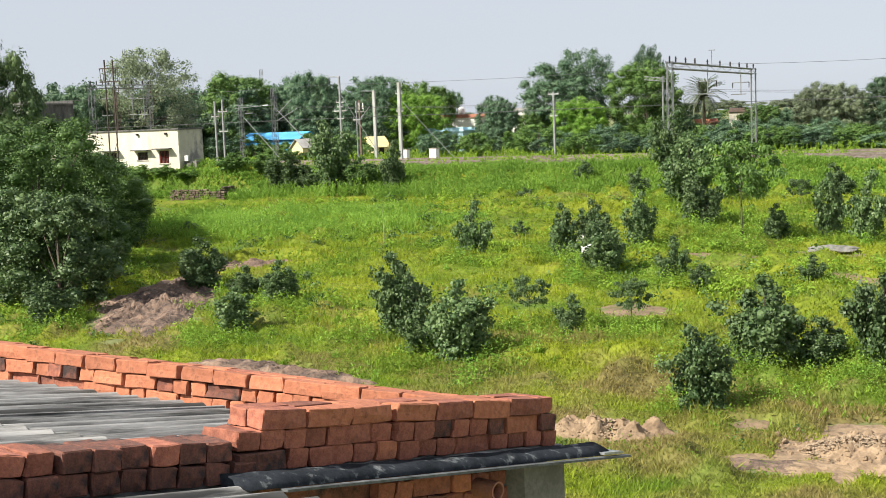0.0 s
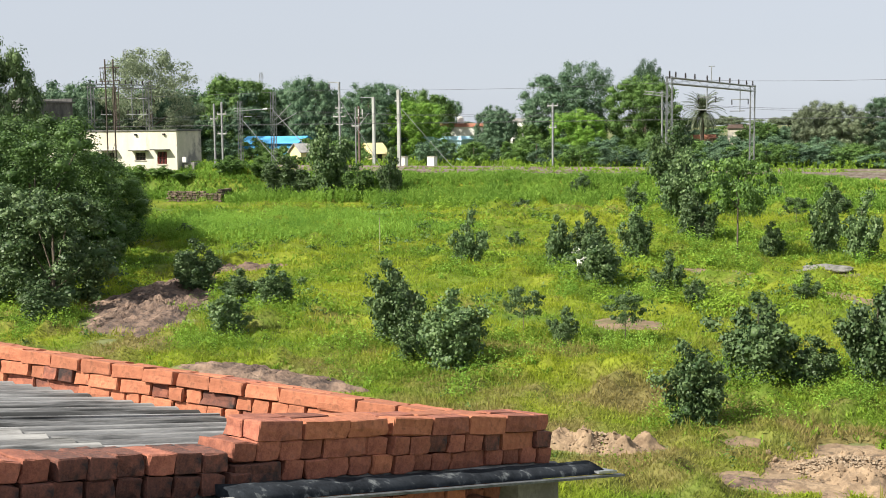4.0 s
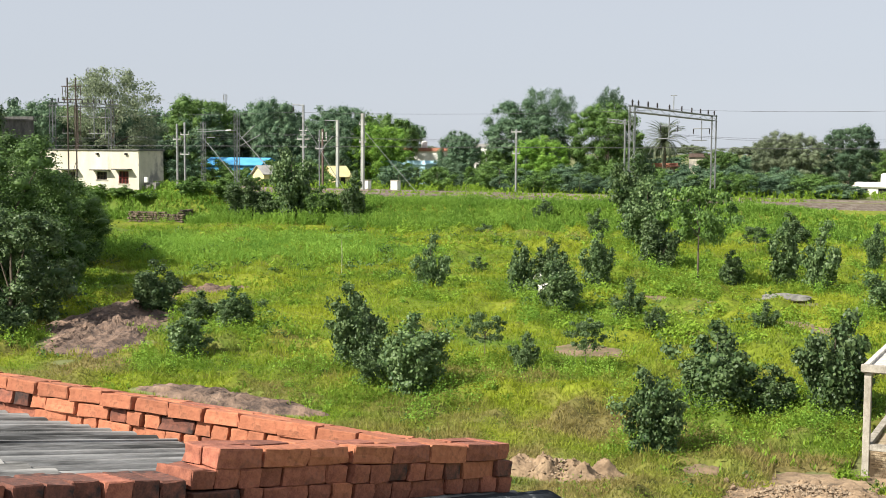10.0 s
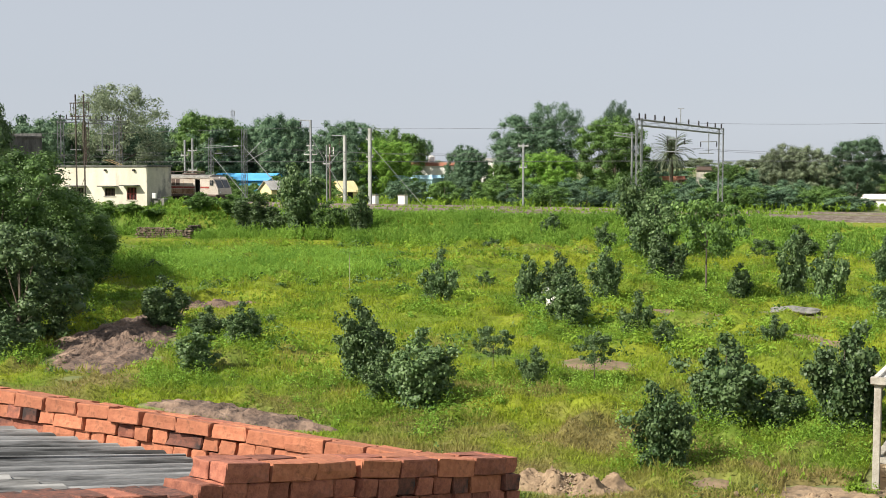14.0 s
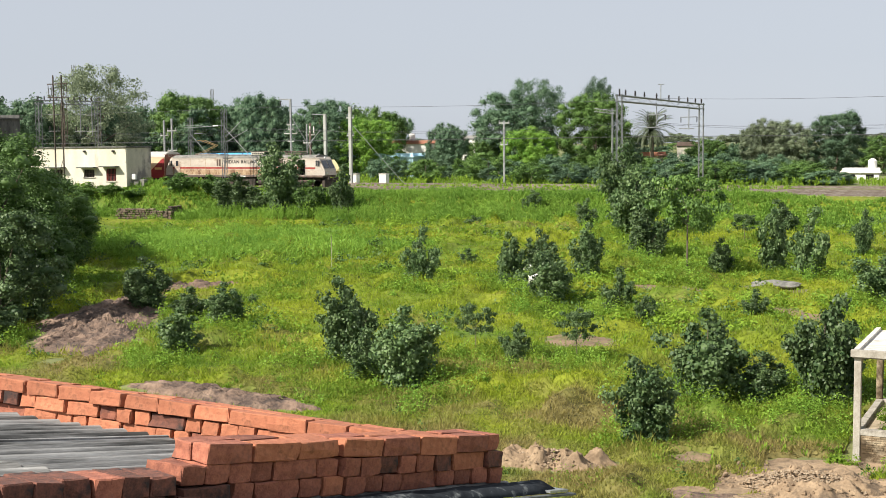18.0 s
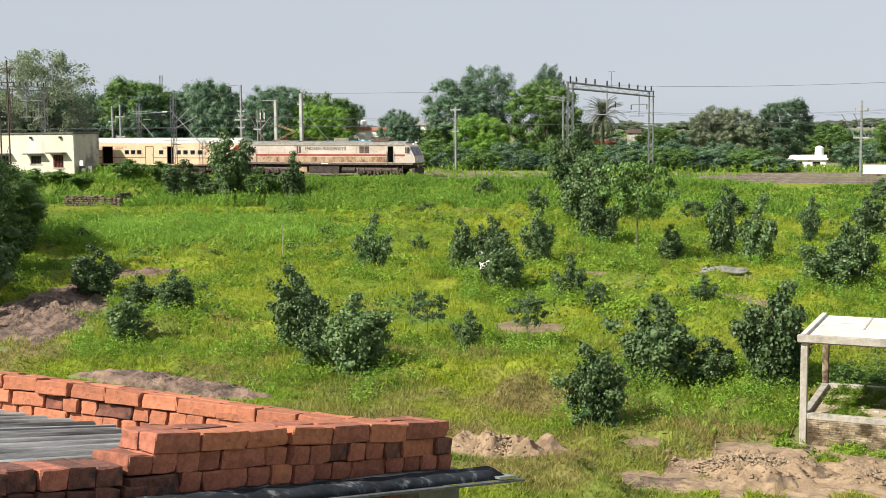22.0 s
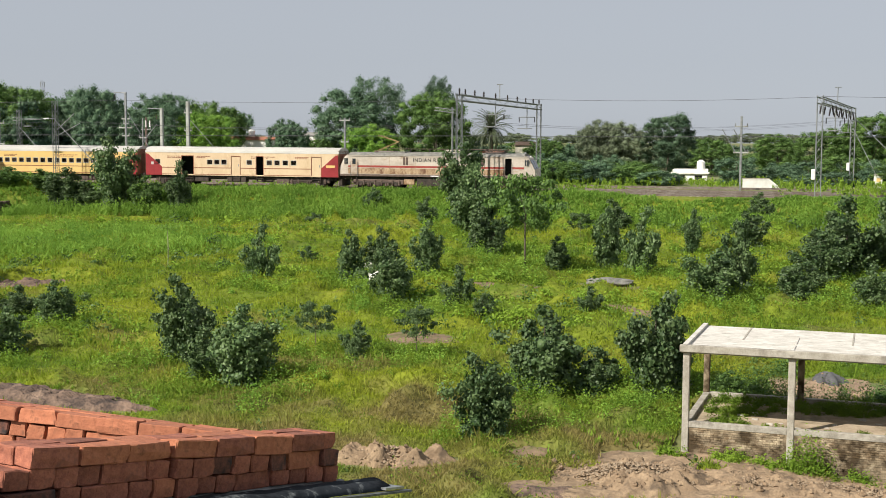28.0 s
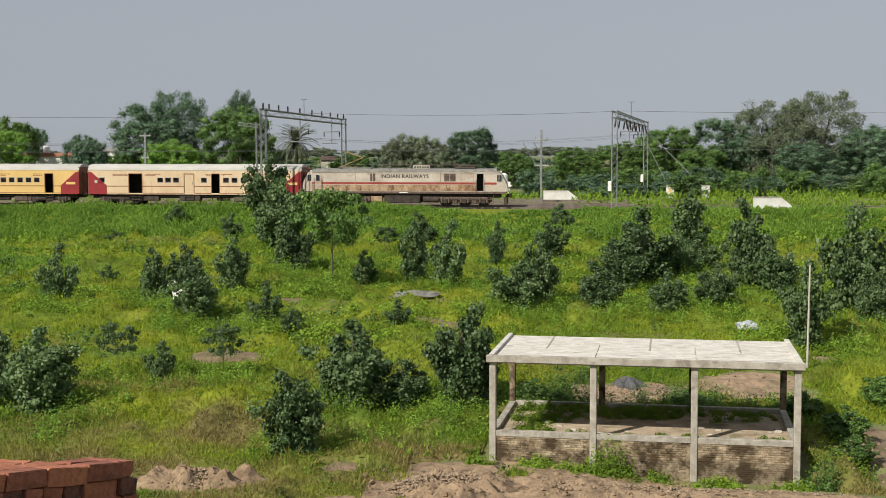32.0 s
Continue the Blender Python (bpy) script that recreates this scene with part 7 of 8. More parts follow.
course(wall_front, S - A_DIR * 0.12, P2 + A_DIR * 0.02, 0.078, "hhhhshhhhhhhs", inA, 0.14, 0.66)
course(wall_front, S, P2 - A_DIR * 0.14, 0.156, "s", inA, 0.0, 0.4, depth_rows=2)
course(wall_front, P2 - A_DIR * 0.10, P2 + A_DIR * 0.01, 0.156, "h", inA, 0.0, 0.9)
Q = P2 - A_DIR * 0.12 + inA * 0.24
course(wall_back, Q, Q + B_DIR * 3.9, 0.0, "sshhsshshh", inB, 0.05, 0.12, depth_rows=2, sag=0.055)
course(wall_back, Q + B_DIR * 0.05, Q + B_DIR * 3.9, 0.078, "shhhsshhhh", inB, 0.03, 0.12, depth_rows=2, sag=0.055)
course(wall_back, Q + B_DIR * 0.08, Q + B_DIR * 3.9, 0.156, "s", inB, 0.0, 0.05, depth_rows=2, sag=0.055)
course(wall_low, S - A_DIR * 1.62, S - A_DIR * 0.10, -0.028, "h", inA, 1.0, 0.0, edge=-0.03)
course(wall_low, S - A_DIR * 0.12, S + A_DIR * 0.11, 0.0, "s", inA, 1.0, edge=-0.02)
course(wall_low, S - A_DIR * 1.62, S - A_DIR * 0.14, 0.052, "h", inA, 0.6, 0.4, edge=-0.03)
# mostly dark bricks: shade below the eaves put into their colour
course(house_below, P2 - A_DIR * 1.15, P2 - A_DIR * 0.32, -0.165, "hhsh", inA, 0.4, 0.5, edge=-0.02)
course(house_below, P2 - A_DIR * 1.20, P2 - A_DIR * 0.32, -0.245, "hshh", inA, 0.4, 0.5, edge=-0.02)
pp = thing("clay_pipe", pose(0, 0, 0), "short orange clay drain pipe sticking out under the eaves", "pipe")
c0 = roof_pt(P2 - A_DIR * 0.55 + inA * 0.1, -0.15)
c1 = c0 + (RV * 0.34 - FV * 0.30) * 0.52
bm = bmesh.new()
ring = []
way = (c1 - c0).normalized()
q = way.to_track_quat("Z", "Y")
for z, r in ((0, 0.042), (1, 0.042), (1, 0.034), (0, 0.034)):
    ring.append([bm.verts.new((c0 if z == 0 else c1) + q @ Vector((r * math.cos(a * math.pi / 9), r * math.sin(a * math.pi / 9), 0))) for a in range(18)])
for k in range(4):
    for i in range(18):
        bm.faces.new((ring[k][i], ring[k][(i + 1) % 18], ring[(k + 1) % 4][(i + 1) % 18], ring[(k + 1) % 4][i]))
part("pipe", bm, "clay", pp)

# ---------------------------------------------------------------- the train


def text_part(name, body, size, m, mat, parent, depth=0.004):
    cu = bpy.data.curves.new(name, "FONT")
    cu.body, cu.size, cu.extrude, cu.align_x, cu.align_y = body, size, depth, "CENTER", "CENTER"
    cu.space_character, cu.offset = 1.12, 0.012
    tmp = new("tmp", cu)
    me = bpy.data.meshes.new_from_object(tmp.evaluated_get(bpy.context.evaluated_depsgraph_get()))
    bpy.data.objects.remove(tmp)
    me.materials.clear()
    me.materials.append(M[mat])
    ob = new(name, me)
    ob.parent, ob.matrix_basis = parent, m
    return ob


WHEELS = []


def wheelset(x, r, parent):
    """An axle with two flanged, spoked wheels."""
    bm = bmesh.new()
    rod(bm, (0, -1.0, 0), (0, 1.0, 0), 0.08, sides=8)
    for s in (-1, 1):
        rod(bm, (0, s * 0.80, 0), (0, s * 0.93, 0), r, sides=22)
        rod(bm, (0, s * 0.77, 0), (0, s * 0.80, 0), r + 0.03, sides=22)
        for k in range(4):
            a = k * math.pi / 2
            rod(bm, (0.25 * math.cos(a), s * 0.92, 0.25 * math.sin(a)), (0.25 * math.cos(a), s * 0.95, 0.25 * math.sin(a)), 0.07, sides=6)
    o = part("wheelset", bm, "underframe", parent)
    WHEELS.append((o, x, r))
    return o


def bogie(x, axles, r, parent, n=2):
    b = part("bogie_frame", boxes(((x - axles / 2 - 0.8, -1.34, 0.48), (x + axles / 2 + 0.8, -1.12, 0.98), 0.05), ((x - axles / 2 - 0.7, 1.08, 0.52), (x + axles / 2 + 0.7, 1.22, 0.86), 0.04), ((x - 0.4, -1.2, 0.45), (x + 0.4, 1.2, 0.7), 0.03)), "rust", parent)
    part("side_bar", boxes(((x - axles / 2 - 0.5, -1.42, 0.62), (x + axles / 2 + 0.5, -1.36, 0.78), 0.02)), "underframe", b)
    for k in range(n - 1):
        xm = x - axles / 2 + axles * (k + 0.5) / (n - 1)
        part("brake_hanger", rods(((xm - 0.22, -1.2, 0.95), (xm - 0.3, -1.2, 0.3), 0.045), ((xm + 0.22, -1.2, 0.95), (xm + 0.3, -1.2, 0.3), 0.045), ((xm - 0.3, -1.2, 0.34), (xm + 0.3, -1.2, 0.34), 0.03)), "underframe", b)
        part("bolster_spring", rods(((xm - 0.1, -1.4, 0.35), (xm - 0.1, -1.4, 0.66), 0.1), ((xm + 0.14, -1.4, 0.35), (xm + 0.14, -1.4, 0.66), 0.1), sides=8), "rust", b)
    for k in range(n):
        xa = x - axles / 2 + axles * k / (n - 1)
        wheelset(xa, r, parent)
        for s in (-1, 1):
            part("axle_box", boxes(((xa - 0.2, s * 1.26 - 0.15, r - 0.22), (xa + 0.2, s * 1.26 + 0.15, r + 0.22), 0.03)), "underframe", b)
            for dx in (-0.34, 0.34):
                part("spring", rods(((xa + dx, s * 1.38, 0.40), (xa + dx, s * 1.38, 0.90), 0.09), sides=8), "rust", b)
    return b


def arch_roof(bm, x0, x1, half, z0, rise, n=10):
    """A closed curved roof between two ends."""
    prof = [(-half, z0)] + [(-half * math.cos(math.pi * i / n), z0 + rise * math.sin(math.pi * i / n) ** 0.75) for i in range(1, n)] + [(half, z0)]
    a = [bm.verts.new((x0, y, z)) for y, z in prof]
    b = [bm.verts.new((x1, y, z)) for y, z in prof]
    for i in range(len(prof)):
        j = (i + 1) % len(prof)
        bm.faces.new((a[i], a[j], b[j], b[i]))
    bm.faces.new(a[::-1])
    bm.faces.new(b)


def locomotive():
    t = thing("electric_locomotive", pose(0, 120.0, 6.25), "dusty white electric locomotive, faded red stripe, rust streaked skirt", "locomotive")
    HL, HW = 9.95, 1.56
    body = bmesh.new()
    holed(body, -9.0, 9.0, 1.50, 3.35, [(7.1, 7.75, 1.54, 3.2)], -HW, -HW + 0.12)
    b = part("body", body, "loco_white", t)
    far_side = bmesh.new()
    holed(far_side, -9.0, 9.0, 1.50, 3.35, [], HW - 0.12, HW)
    part("far_side", far_side, "loco_white", t)
    # near-black block: the engine's unlit inside put into colour
    inner = part("cab_interior", boxes(((-8.9, -0.9, 1.2), (8.9, 0.9, 3.3))), "dark", t)
    for s in (-1, 1):
        bm = bmesh.new()
        prof = [(9.0, 1.50), (10.08, 1.50), (10.02, 2.1), (9.42, 3.25), (9.15, 3.46), (9.0, 3.5)]
        f = [bm.verts.new((s * x, -HW * (1.0 if x < 9.3 else 0.9), z)) for x, z in prof]
        g = [bm.verts.new((s * x, HW * (1.0 if x < 9.3 else 0.9), z)) for x, z in prof]
        bm.faces.new(f)
        bm.faces.new(g[::-1])
        for i in range(6):
            bm.faces.new((f[(i + 1) % 6], f[i], g[i], g[(i + 1) % 6]))
        bmesh.ops.recalc_face_normals(bm, faces=bm.faces)
        cab = part("cab", bm, "loco_white", t)
        for y0 in (-1.2, 0.08):
            bm = bmesh.new()
            v = [bm.verts.new((s * x, y, z)) for x, y, z in ((9.96, y0, 2.25), (9.96, y0 + 1.1, 2.25), (9.51, y0 + 1.1, 3.1), (9.51, y0, 3.1))]
            w = [bm.verts.new((s * (x + 0.03), y, z)) for x, y, z in ((9.96, y0, 2.25), (9.96, y0 + 1.1, 2.25), (9.51, y0 + 1.1, 3.1), (9.51, y0, 3.1))]
            bm.faces.new(v)
            bm.faces.new(w[::-1])
            for i in range(4):
                bm.faces.new((v[i], v[(i + 1) % 4], w[(i + 1) % 4], w[i]))
            bmesh.ops.recalc_face_normals(bm, faces=bm.faces)
            part("windscreen", bm, "glass", cab)
        part("side_window", boxes(((s * 9.05, -HW - 0.012, 2.52), (s * 9.42, -HW + 0.16, 3.1))), "glass", cab)
        part("window_bar", boxes(((s * 9.22, -HW - 0.02, 2.5), (s * 9.26, -HW - 0.008, 3.12))), "loco_white", cab)
        part("headlight", rods(((s * 9.3, 0, 3.38), (s * 9.42, 0, 3.36), 0.12, 0.13), sides=12), "white", cab)
        part("marker_lamp", rods(((s * 10.05, -1.0, 1.75), (s * 10.14, -1.0, 1.75), 0.1, 0.1), sides=10), "white", cab)
        part("cow_catcher", boxes(((s * 9.7, -1.35, 0.25), (s * 10.05, 1.35, 0.95), 0.04)), "underframe", t)
        for y in (-0.98, 0.98):
            part("buffer", rods(((s * 9.95, y, 1.1), (s * 10.35, y, 1.1), 0.12), ((s * 10.33, y, 1.1), (s * 10.4, y, 1.1), 0.24), sides=12), "underframe", t)
        part("coupler", boxes(((s * 9.9, -0.18, 0.95), (s * 10.38, 0.18, 1.2), 0.05)), "rust", t)
        part("steps", boxes(((s * 8.2, -1.5, 0.35), (s * 8.7, -1.3, 0.41)), ((s * 8.2, -1.5, 0.7), (s * 8.7, -1.3, 0.76)), ((s * 8.18, -1.5, 0.35), (s * 8.21, -1.3, 1.15)), ((s * 8.69, -1.5, 0.35), (s * 8.72, -1.3, 1.15))), "rust", t)
    part("red_stripe", boxes(((-9.0, -HW - 0.008, 2.18), (7.05, -HW - 0.001, 2.38)), ((7.8, -HW - 0.008, 2.18), (9.0, -HW - 0.001, 2.38))), "loco_red", b, "faded red stripe")
    part("lower_skirt", boxes(((-9.0, -HW - 0.006, 1.54), (7.05, -HW - 0.001, 2.12))), "loco_rust", b, "rust streaked lower panel")
    part("sill_beam", boxes(((-9.9, -HW - 0.02, 1.28), (9.9, HW + 0.02, 1.50), 0.02)), "rust", t)
    part("door_window", boxes(((-8.56, -HW - 0.026, 2.5), (-8.22, -HW - 0.02, 3.05))), "glass", b)
    for x in (-6.6, -4.7, -2.0, 1.8, 3.6, 5.6, 6.8):
        part("panel_seam", boxes(((x - 0.018, -HW - 0.009, 1.54), (x + 0.018, -HW - 0.002, 3.3))), "loco_rust", b)
    part("gutter", boxes(((-9.0, -HW - 0.05, 3.31), (9.0, -HW - 0.002, 3.36))), "loco_white", b)
    part("cab_door", boxes(((-8.72, -HW - 0.02, 1.52), (-8.05, -HW - 0.002, 3.2), 0.01)), "loco_white", b)
    for x in (-8.77, -8.0, 7.02, 7.83):
        part("handrail", rods(((x, -HW - 0.07, 1.3), (x, -HW - 0.07, 2.7), 0.02)), "steel", b)
    for x0, x1 in ((-3.25, -2.75), (3.95, 5.05)):
        gr = part("grille", boxes(((x0, -HW - 0.012, 2.48), (x1, -HW - 0.002, 3.22))), "rust", b, "rusty louvred air grille")
        for i in range(6):
            z = 2.51 + 0.118 * i
            part("louvre", boxes(((x0 + 0.03, -HW - 0.04, z), (x1 - 0.03, -HW - 0.012, z + 0.05))), "rust", gr)
        part("grille_mullion", boxes((((x0 + x1) / 2 - 0.03, -HW - 0.045, 2.48), ((x0 + x1) / 2 + 0.03, -HW - 0.012, 3.22))), "loco_white", gr)
    text_part("lettering", "INDIAN RAILWAYS", 0.5, pose(0.1, -HW - 0.006, 2.94, 90, 0, 0), "black_letter", b)
    part("number_bars", boxes(((-0.4, -HW - 0.028, 1.34), (0.4, -HW - 0.021, 1.44))), "white", b)
    rf = bmesh.new()
    arch_roof(rf, -9.0, 9.0, HW, 3.351, 0.36)
    roof = part("roof", rf, "mortar", t, "dusty grey roof with equipment")
    part("roof_hatch", boxes(((-6.0, -1.0, 3.62), (-3.2, 1.0, 3.78), 0.03)), "mortar", roof)
    part("roof_hatch", boxes(((-2.6, -1.0, 3.62), (1.0, 1.0, 3.75), 0.03)), "mortar", roof)
    part("name_board", boxes(((0.9, -1.1, 3.7), (2.5, -1.05, 4.0), 0.01)), "cream_dark", roof, "roof board, unreadable")
    bars = bmesh.new()
    for i in range(6):
        box(bars, (1.0 + 0.25 * i, -1.112, 3.78), (1.17 + 0.25 * i, -1.102, 3.92))
    part("board_bars", bars, "black_letter", roof)
    part("roof_busbar", rods(((-5.5, 0.3, 4.05), (6.0, 0.3, 4.05), 0.03)), "rust", roof)
    for x in (-5.4, -3.0, -1.0, 3.0, 5.0):
        insulator(roof, (x, 0.3, 3.6), n=3, r=0.1)
    for xs_, raised in ((-5.5, True), (5.9, False)):
        pan = part("pantograph_base", boxes(((xs_ - 1.0, -0.8, 3.72), (xs_ + 1.0, 0.8, 3.86), 0.02)), "rust", roof)
        if raised:
            part("pantograph_arm", rods(((xs_ - 0.8, -0.4, 3.86), (xs_ + 1.3, -0.3, 4.75), 0.03), ((xs_ - 0.8, 0.4, 3.86), (xs_ + 1.3, 0.3, 4.75), 0.03), ((xs_ + 1.3, -0.3, 4.75), (xs_ - 0.5, -0.5, 5.34), 0.035), ((xs_ + 1.3, 0.3, 4.75), (xs_ - 0.5, 0.5, 5.34), 0.035), ((xs_ - 0.5, -0.95, 5.34), (xs_ - 0.5, 0.95, 5.34), 0.05)), "mustard", pan)
        else:
            part("pantograph_arm", rods(((xs_ - 1.2, -0.4, 4.0), (xs_ + 1.2, -0.4, 4.02), 0.045), ((xs_ - 1.2, 0.4, 4.0), (xs_ + 1.2, 0.4, 4.02), 0.045), ((xs_ - 0.9, -0.95, 4.08), (xs_ - 0.9, 0.95, 4.08), 0.05), ((xs_ + 0.4, -0.6, 4.06), (xs_ + 0.4, 0.6, 4.06), 0.05)), "rust", pan)
    part("horn", rods(((8.6, -0.5, 3.62), (9.0, -0.5, 3.75), 0.05, 0.12)), "steel", roof)
    part("underframe_beam", boxes(((-9.4, -1.1, 0.9), (9.4, 1.1, 1.278), 0.03)), "underframe", t)
    part("transformer", boxes(((-1.9, -1.4, 0.35), (1.6, 1.4, 1.28), 0.06)), "underframe", t)
    part("air_tank", rods(((1.9, -1.25, 0.72), (3.4, -1.25, 0.72), 0.3), sides=12), "underframe", t)
    part("battery_box", boxes(((-3.2, -1.45, 0.5), (-2.1, -0.9, 1.02), 0.03)), "loco_rust", t)
    bogie(-5.9, 3.7, 0.546, t, 3)
    bogie(5.9, 3.7, 0.546, t, 3)
    return t


def coach(doors, windows, paint, label, red_front=True, red_back=True):
    """Steel coach 21.3 m long; doors and windows by their distance along it."""
    HL, HW, Z0, Z1 = 10.65, 1.62, 1.12, 3.48
    t = thing("railway_coach", pose(0, 120.0, 6.25), label, "train coach", "coaches of the train")
    dh = [(x - w / 2, x + w / 2, 1.25, 3.12) for x, w, op in doors]
    wh = [(x - 0.27, x + 0.27, 2.3, 2.74) for x in windows]
    bm = bmesh.new()
    holed(bm, -HL, HL, Z0, Z1, dh + wh, -HW, -HW + 0.06)
    b = part("side_wall", bm, paint, t)
    part("side_wall", boxes(((-HL, HW - 0.06, Z0), (HL, HW, Z1))), paint, t)
    part("floor", boxes(((-HL, -HW + 0.06, Z0), (HL, HW - 0.06, Z0 + 0.08))), "underframe", t)
    # near-black sheet paints the coach's unlit inside behind its openings
    part("partition", boxes(((-HL + 0.1, 0.2, Z0 + 0.08), (HL - 0.1, 0.25, Z1))), "dark", t)
    for s in (-1, 1):
        part("end_wall", boxes(((s * HL - 0.06, -HW + 0.06, Z0), (s * HL + 0.06, HW - 0.06, Z1 + 0.3))), "coach_end", t, "rust brown coach end")
        part("gangway", boxes(((s * HL, -0.75, 1.2), (s * (HL + 0.48), 0.75, 3.4), 0.06)), "coach_end", t, "brown gangway bellows")
        for y in (-0.98, 0.98):
            part("buffer", rods(((s * HL, y, 1.1), (s * (HL + 0.42), y, 1.1), 0.11), ((s * (HL + 0.4), y, 1.1), (s * (HL + 0.46), y, 1.1), 0.22), sides=10), "underframe", t)
    rf = bmesh.new()
    arch_roof(rf, -HL - 0.06, HL + 0.06, HW + 0.02, Z1, 0.62)
    roof = part("roof", rf, "coach_roof", t, "dusty pale curved roof")
    for x in range(-9, 10, 3):
        part("ventilator", rods(((x, -0.55, Z1 + 0.5), (x, -0.55, Z1 + 0.66), 0.09, 0.11), sides=8), "coach_roof", roof)
    part("waist_band", boxes(((-HL, -HW - 0.006, 1.88), (HL, -HW - 0.001, 1.96))) if not doors else _bands(-HL, HL, dh, HW, 1.88, 1.96), "coach_band", b, "dark brown waist band")
    part("lower_band", _bands(-HL, HL, dh, HW, 1.2, 1.26), "coach_band", b)
    for s, on in ((1, red_front), (-1, red_back)):
        if not on:
            continue
        bm = bmesh.new()
        pts = [(HL, Z0), (HL, 3.36), (HL - 0.3, 3.3), (HL - 1.85, 1.97), (HL - 1.85, Z0)]
        f = [bm.verts.new((s * x, -HW - 0.012, z)) for x, z in pts]
        g = [bm.verts.new((s * x, -HW - 0.002, z)) for x, z in pts]
        bm.faces.new(f)
        bm.faces.new(g[::-1])
        for i in range(5):
            bm.faces.new((f[(i + 1) % 5], f[i], g[i], g[(i + 1) % 5]))
        bmesh.ops.recalc_face_normals(bm, faces=bm.faces)
        rp = part("end_panel", bm, "coach_red", b, "dark red slanted end panel")
        if s < 0:
            part("panel_window", boxes(((-HL + 0.62, -HW - 0.02, 2.22), (-HL + 0.9, -HW - 0.013, 2.5))), "coach_roof", rp)
        else:
            part("marker_plate", boxes(((HL - 1.3, -HW - 0.024, 2.08), (HL - 0.35, -HW - 0.013, 2.32))), "coach_yellow", rp, "faded orange plate")
    for (x, w, op), (a, c, z0, z1) in zip(doors, dh):
        if not op:
            d = part("door", boxes(((a + 0.02, -HW + 0.02, z0), (c - 0.02, -HW + 0.05, z1 - 0.02), 0.006)), paint, t, "closed coach door")
            part("door_handle", boxes(((c - 0.18, -HW - 0.0, 2.1), (c - 0.12, -HW + 0.02, 2.35))), "steel", d)
        part("door_frame", boxes(((a - 0.06, -HW - 0.014, z0), (a, -HW - 0.001, z1 + 0.06)), ((c, -HW - 0.014, z0), (c + 0.06, -HW - 0.001, z1 + 0.06)), ((a, -HW - 0.014, z1), (c, -HW - 0.001, z1 + 0.06))), "coach_band", t)
        part("door_steps", boxes(((a, -HW + 0.05, 0.55), (c, -HW + 0.3, 0.6)), ((a, -HW + 0.05, 0.85), (c, -HW + 0.3, 0.9)), ((a, -HW + 0.05, 0.55), (a + 0.04, -HW + 0.3, 1.15)), ((c - 0.04, -HW + 0.05, 0.55), (c, -HW + 0.3, 1.15))), "underframe", t)
    for a, c, z0, z1 in wh:
        wdw = part("window_frame", boxes(((a - 0.04, -HW - 0.012, z1), (c + 0.04, -HW - 0.001, z1 + 0.05)), ((a - 0.04, -HW - 0.012, z0 - 0.05), (c + 0.04, -HW - 0.001, z0)), ((a - 0.04, -HW - 0.012, z0), (a, -HW - 0.001, z1)), ((c, -HW - 0.012, z0), (c + 0.04, -HW - 0.001, z1))), "coach_roof", t)
        part("window_bars", rods(*[((a, -HW + 0.03, z0 + (z1 - z0) * k / 4), (c, -HW + 0.03, z0 + (z1 - z0) * k / 4), 0.012) for k in (1, 2, 3)], sides=4), "rust", wdw)
    for x0, w in ((-8.2, 1.7), (-5.2, 1.6), (1.2, 2.4), (6.0, 1.5)):
        tb = bmesh.new()
        for r, z in enumerate((3.06, 2.93)):
            x = x0
            while x < x0 + w * (1.0 - 0.25 * r):
                k = BR.uniform(0.1, 0.3)
                if not any(a - 0.1 < x + k and x < c + 0.1 for a, c, _, _ in dh):
                    box(tb, (x, -HW - 0.008, z), (x + k, -HW - 0.002, z + 0.07))
                x += k + 0.06
        part("lettering", tb, "coach_band", b, "small dark lettering, unreadable")
    part("battery_box", boxes(((-1.5, -1.5, 0.5), (0.6, -0.8, 1.1), 0.03)), "underframe", t)
    part("underframe_beam", boxes(((-HL + 0.3, -1.2, 0.74), (HL - 0.3, 1.2, 1.118), 0.03)), "underframe", t)
    part("tool_box", boxes(((-5.2, -1.45, 0.48), (-3.6, -0.9, 1.0), 0.03)), "underframe", t)
    part("generator", boxes(((3.9, -1.4, 0.42), (5.3, -0.8, 1.0), 0.05)), "rust", t)
    part("water_pipe", rods(((-4.5, -1.3, 0.95), (5.0, -1.3, 0.95), 0.05)), "rust", t)
    part("brake_cylinder", rods(((2.2, -1.1, 0.7), (3.4, -1.1, 0.7), 0.2), sides=10), "underframe", t)
    bogie(-7.4, 2.9, 0.457, t)
    bogie(7.4, 2.9, 0.457, t)
    return t


def _bands(x0, x1, dh, hw, z0, z1):
    bm = bmesh.new()
    x = x0
    for a, c, _, _ in sorted(dh):
        box(bm, (x, -hw - 0.006, z0), (a - 0.06, -hw - 0.001, z1))
        x = c + 0.06
    box(bm, (x, -hw - 0.006, z0), (x1, -hw - 0.001, z1))
    return bm


FRONT = 10.3
locos = locomotive()
c1_ = coach([(-5.9, 1.3, True), (-0.5, 0.95, False), (2.15, 0.75, True), (8.3, 1.0, False)], [-9.3, -3.4, -2.6, -1.8, 1.0, 3.2, 4.05, 4.95, 5.85], "coach_cream", "cream luggage coach with open doors and dark red ends")
c2_ = coach([(-8.6, 0.8, False), (7.6, 0.8, True)], [-7.4 + 0.86 * i for i in range(17)], "coach_yellow", "yellow second class coach with barred windows and dark red ends")
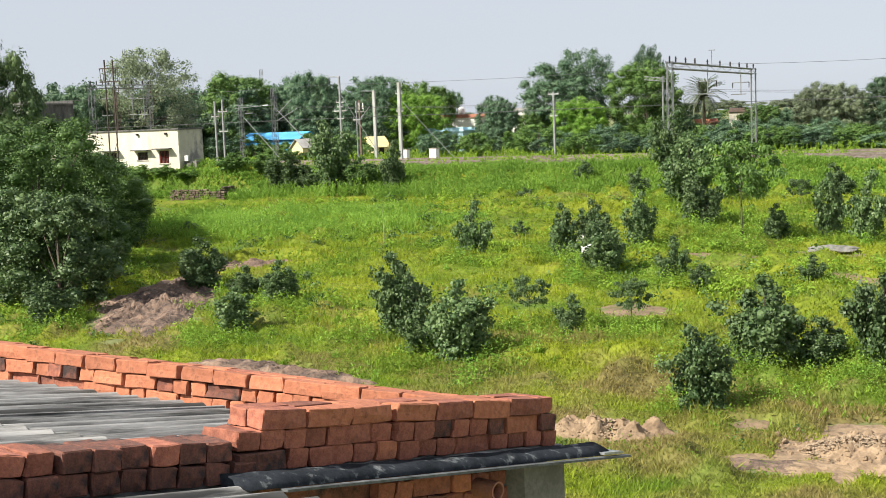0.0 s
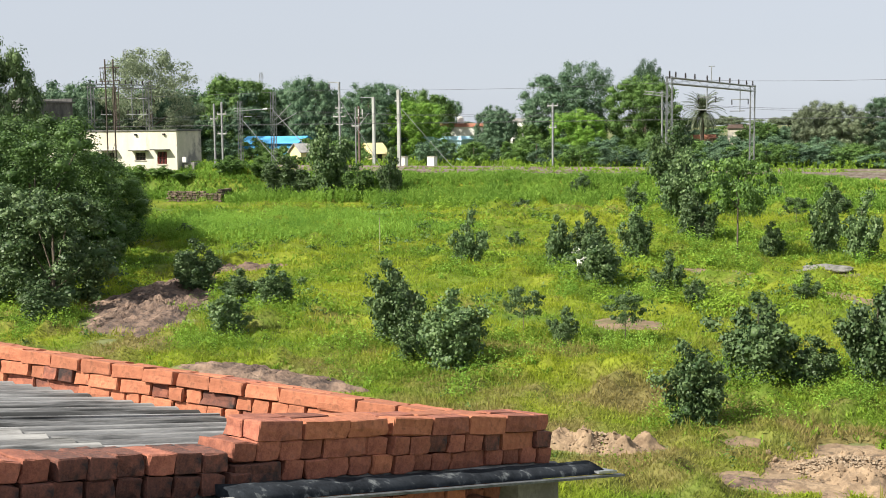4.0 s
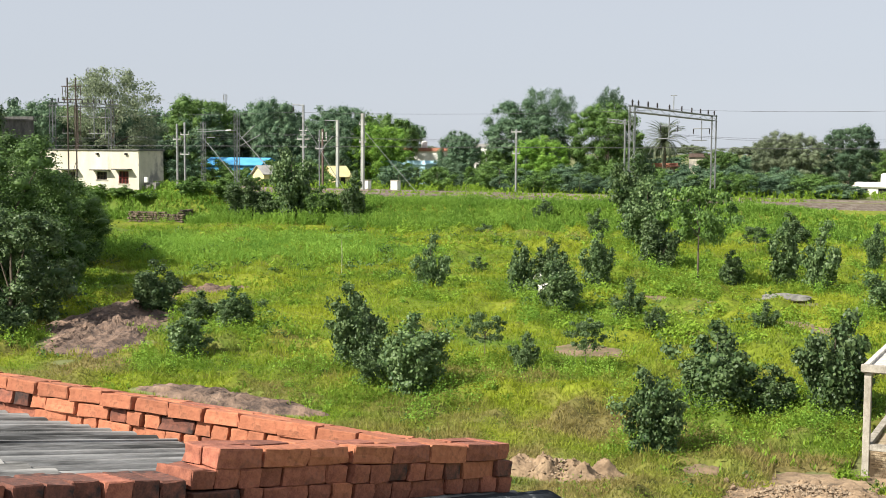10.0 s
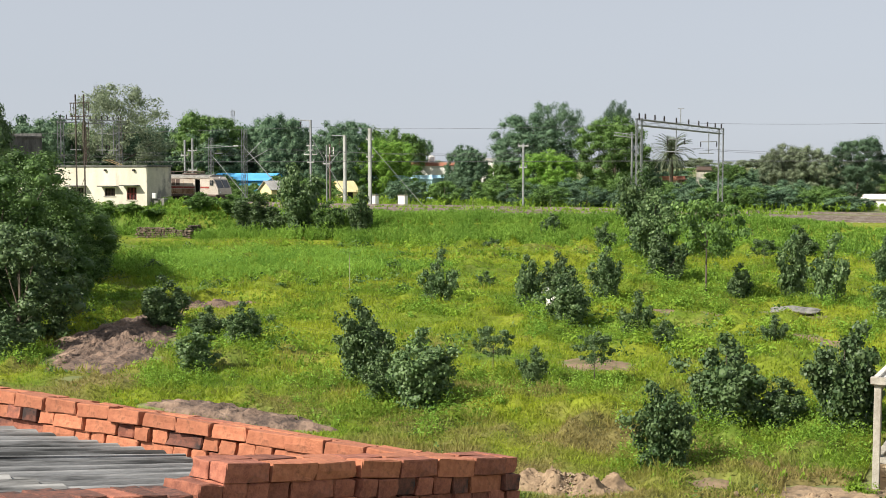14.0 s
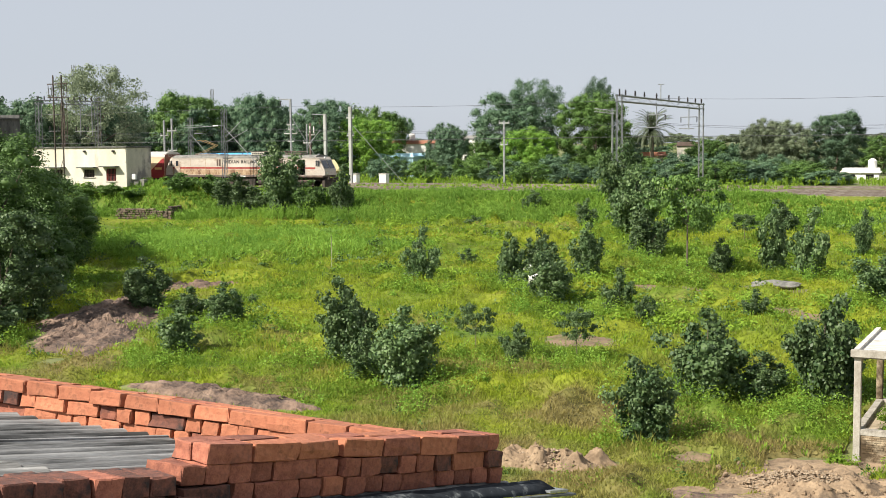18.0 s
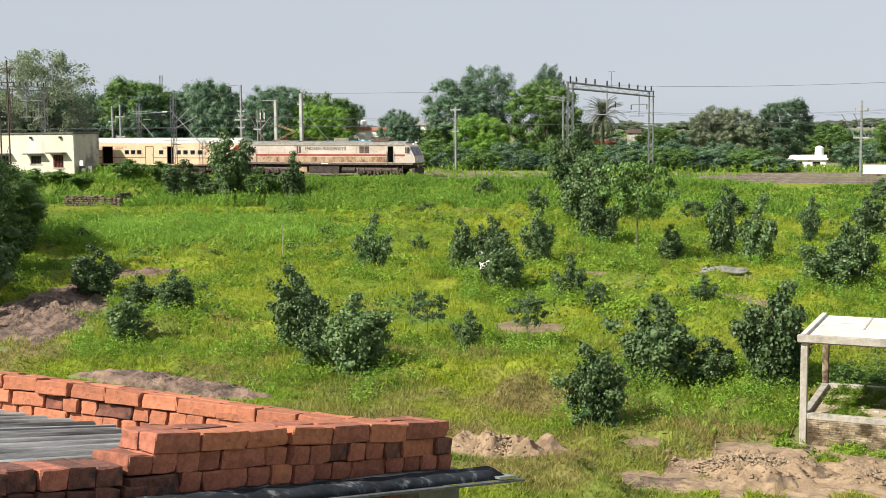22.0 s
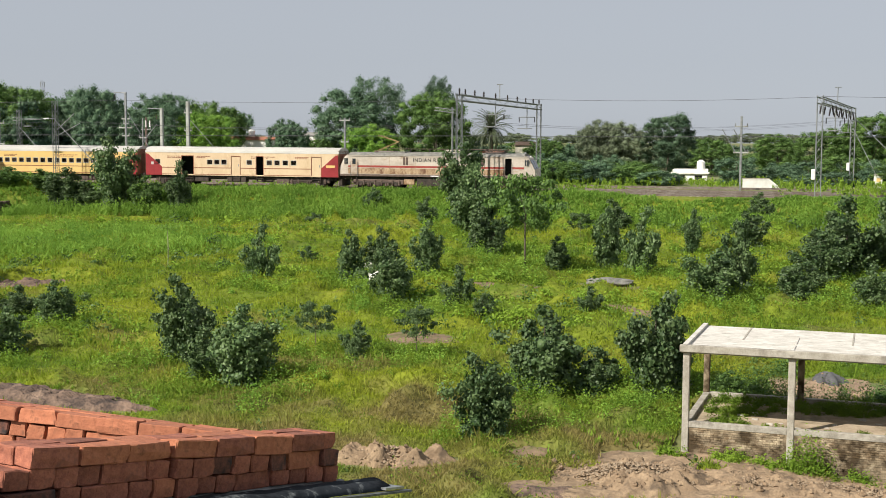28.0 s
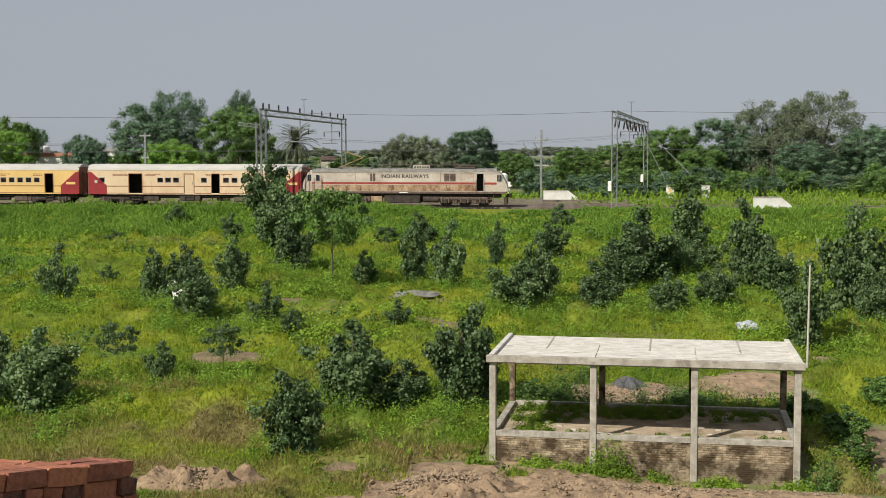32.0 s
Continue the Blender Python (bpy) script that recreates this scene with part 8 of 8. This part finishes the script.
c3_ = coach([(-8.6, 0.8, True), (8.6, 0.8, False)], [-7.4 + 0.86 * i for i in range(18)], "coach_yellow", "yellow second class coach with barred windows, closed door")
TRAIN = [(locos, -10.05), (c1_, -30.75), (c2_, -53.05), (c3_, -75.35)]
TIMES = [(0, -131.4), (4, -115.5), (8.5, -97.65), (13, -79.8), (19, -56.1), (23, -40.2), (28, -20.3), (32, -4.1)]


def make_bird():
    t = thing("bird", pose(-60, 150, 60), "small dark bird flying over the railway", "bird")
    bm = bmesh.new()
    bmesh.ops.create_icosphere(bm, subdivisions=2, radius=1.0)
    for v in bm.verts:
        k = 1.0 - 0.45 * max(0.0, -v.co.x)
        v.co = Vector((v.co.x * 0.19, v.co.y * 0.06 * k, v.co.z * 0.055 * k))
    part("body", bm, "cable", t)
    part("tail", boxes(((-0.36, -0.05, -0.008), (-0.16, 0.05, 0.008), 0.004)), "cable", t)
    part("beak", rods(((0.18, 0, 0), (0.25, 0, -0.01), 0.02, 0.004)), "cable", t)
    wings = []
    for s in (-1, 1):
        bm = bmesh.new()
        out = [(0.09, 0.0), (0.12, 0.18), (0.03, 0.42), (-0.05, 0.30), (-0.09, 0.0)]
        up = [bm.verts.new((x, s * y, 0.006)) for x, y in out]
        dn = [bm.verts.new((x, s * y, -0.006)) for x, y in out]
        bm.faces.new(up)
        bm.faces.new(dn[::-1])
        for i in range(5):
            bm.faces.new((up[i], up[(i + 1) % 5], dn[(i + 1) % 5], dn[i]))
        bmesh.ops.recalc_face_normals(bm, faces=bm.faces)
        wings.append((part("wing", bm, "cable", t), s))
    return t, wings


BIRD, WINGS = make_bird()


def motions():
    """The train rolls in from behind the hut; each wheelset turns with it. A bird crosses the sky."""
    flight = [(0, -78, 140, 90), (3.5, -49, 153, 46), (5.5, -29.3, 157.3, 22.6), (6.0, -24.6, 158.1, 21.6), (6.6, -19.2, 158.8, 20.4), (7.0, -15.8, 159.2, 20.0), (7.6, -10.3, 159.7, 20.6), (10, 12, 161, 22), (20, 106, 165, 27), (32, 218, 170, 32)]
    walk(BIRD, [(t, pose(x, y, z, 0, 4, 2)) for t, x, y, z in flight])
    for wing, s in WINGS:
        walk(wing, [(0.1 * i, pose(0, 0, 0.03, s * (12 + 30 * math.sin(i * 1.9)), 0, 0)) for i in range(321)])
    for ob, off in TRAIN:
        walk(ob, [(t, pose(x + off, 120.0, 6.06 - 0.004 * (x + off + 40), 0, 0.23, 0)) for t, x in TIMES])
    ts = [0.15 * i for i in range(214)]
    ts[-1] = 32.0
    for ob, x, r in WHEELS:
        walk(ob, [(t, pose(x, 0, r, 0, math.degrees(np.interp(t, [a for a, _ in TIMES], [b for _, b in TIMES]) / r), 0)) for t in ts])


motions()
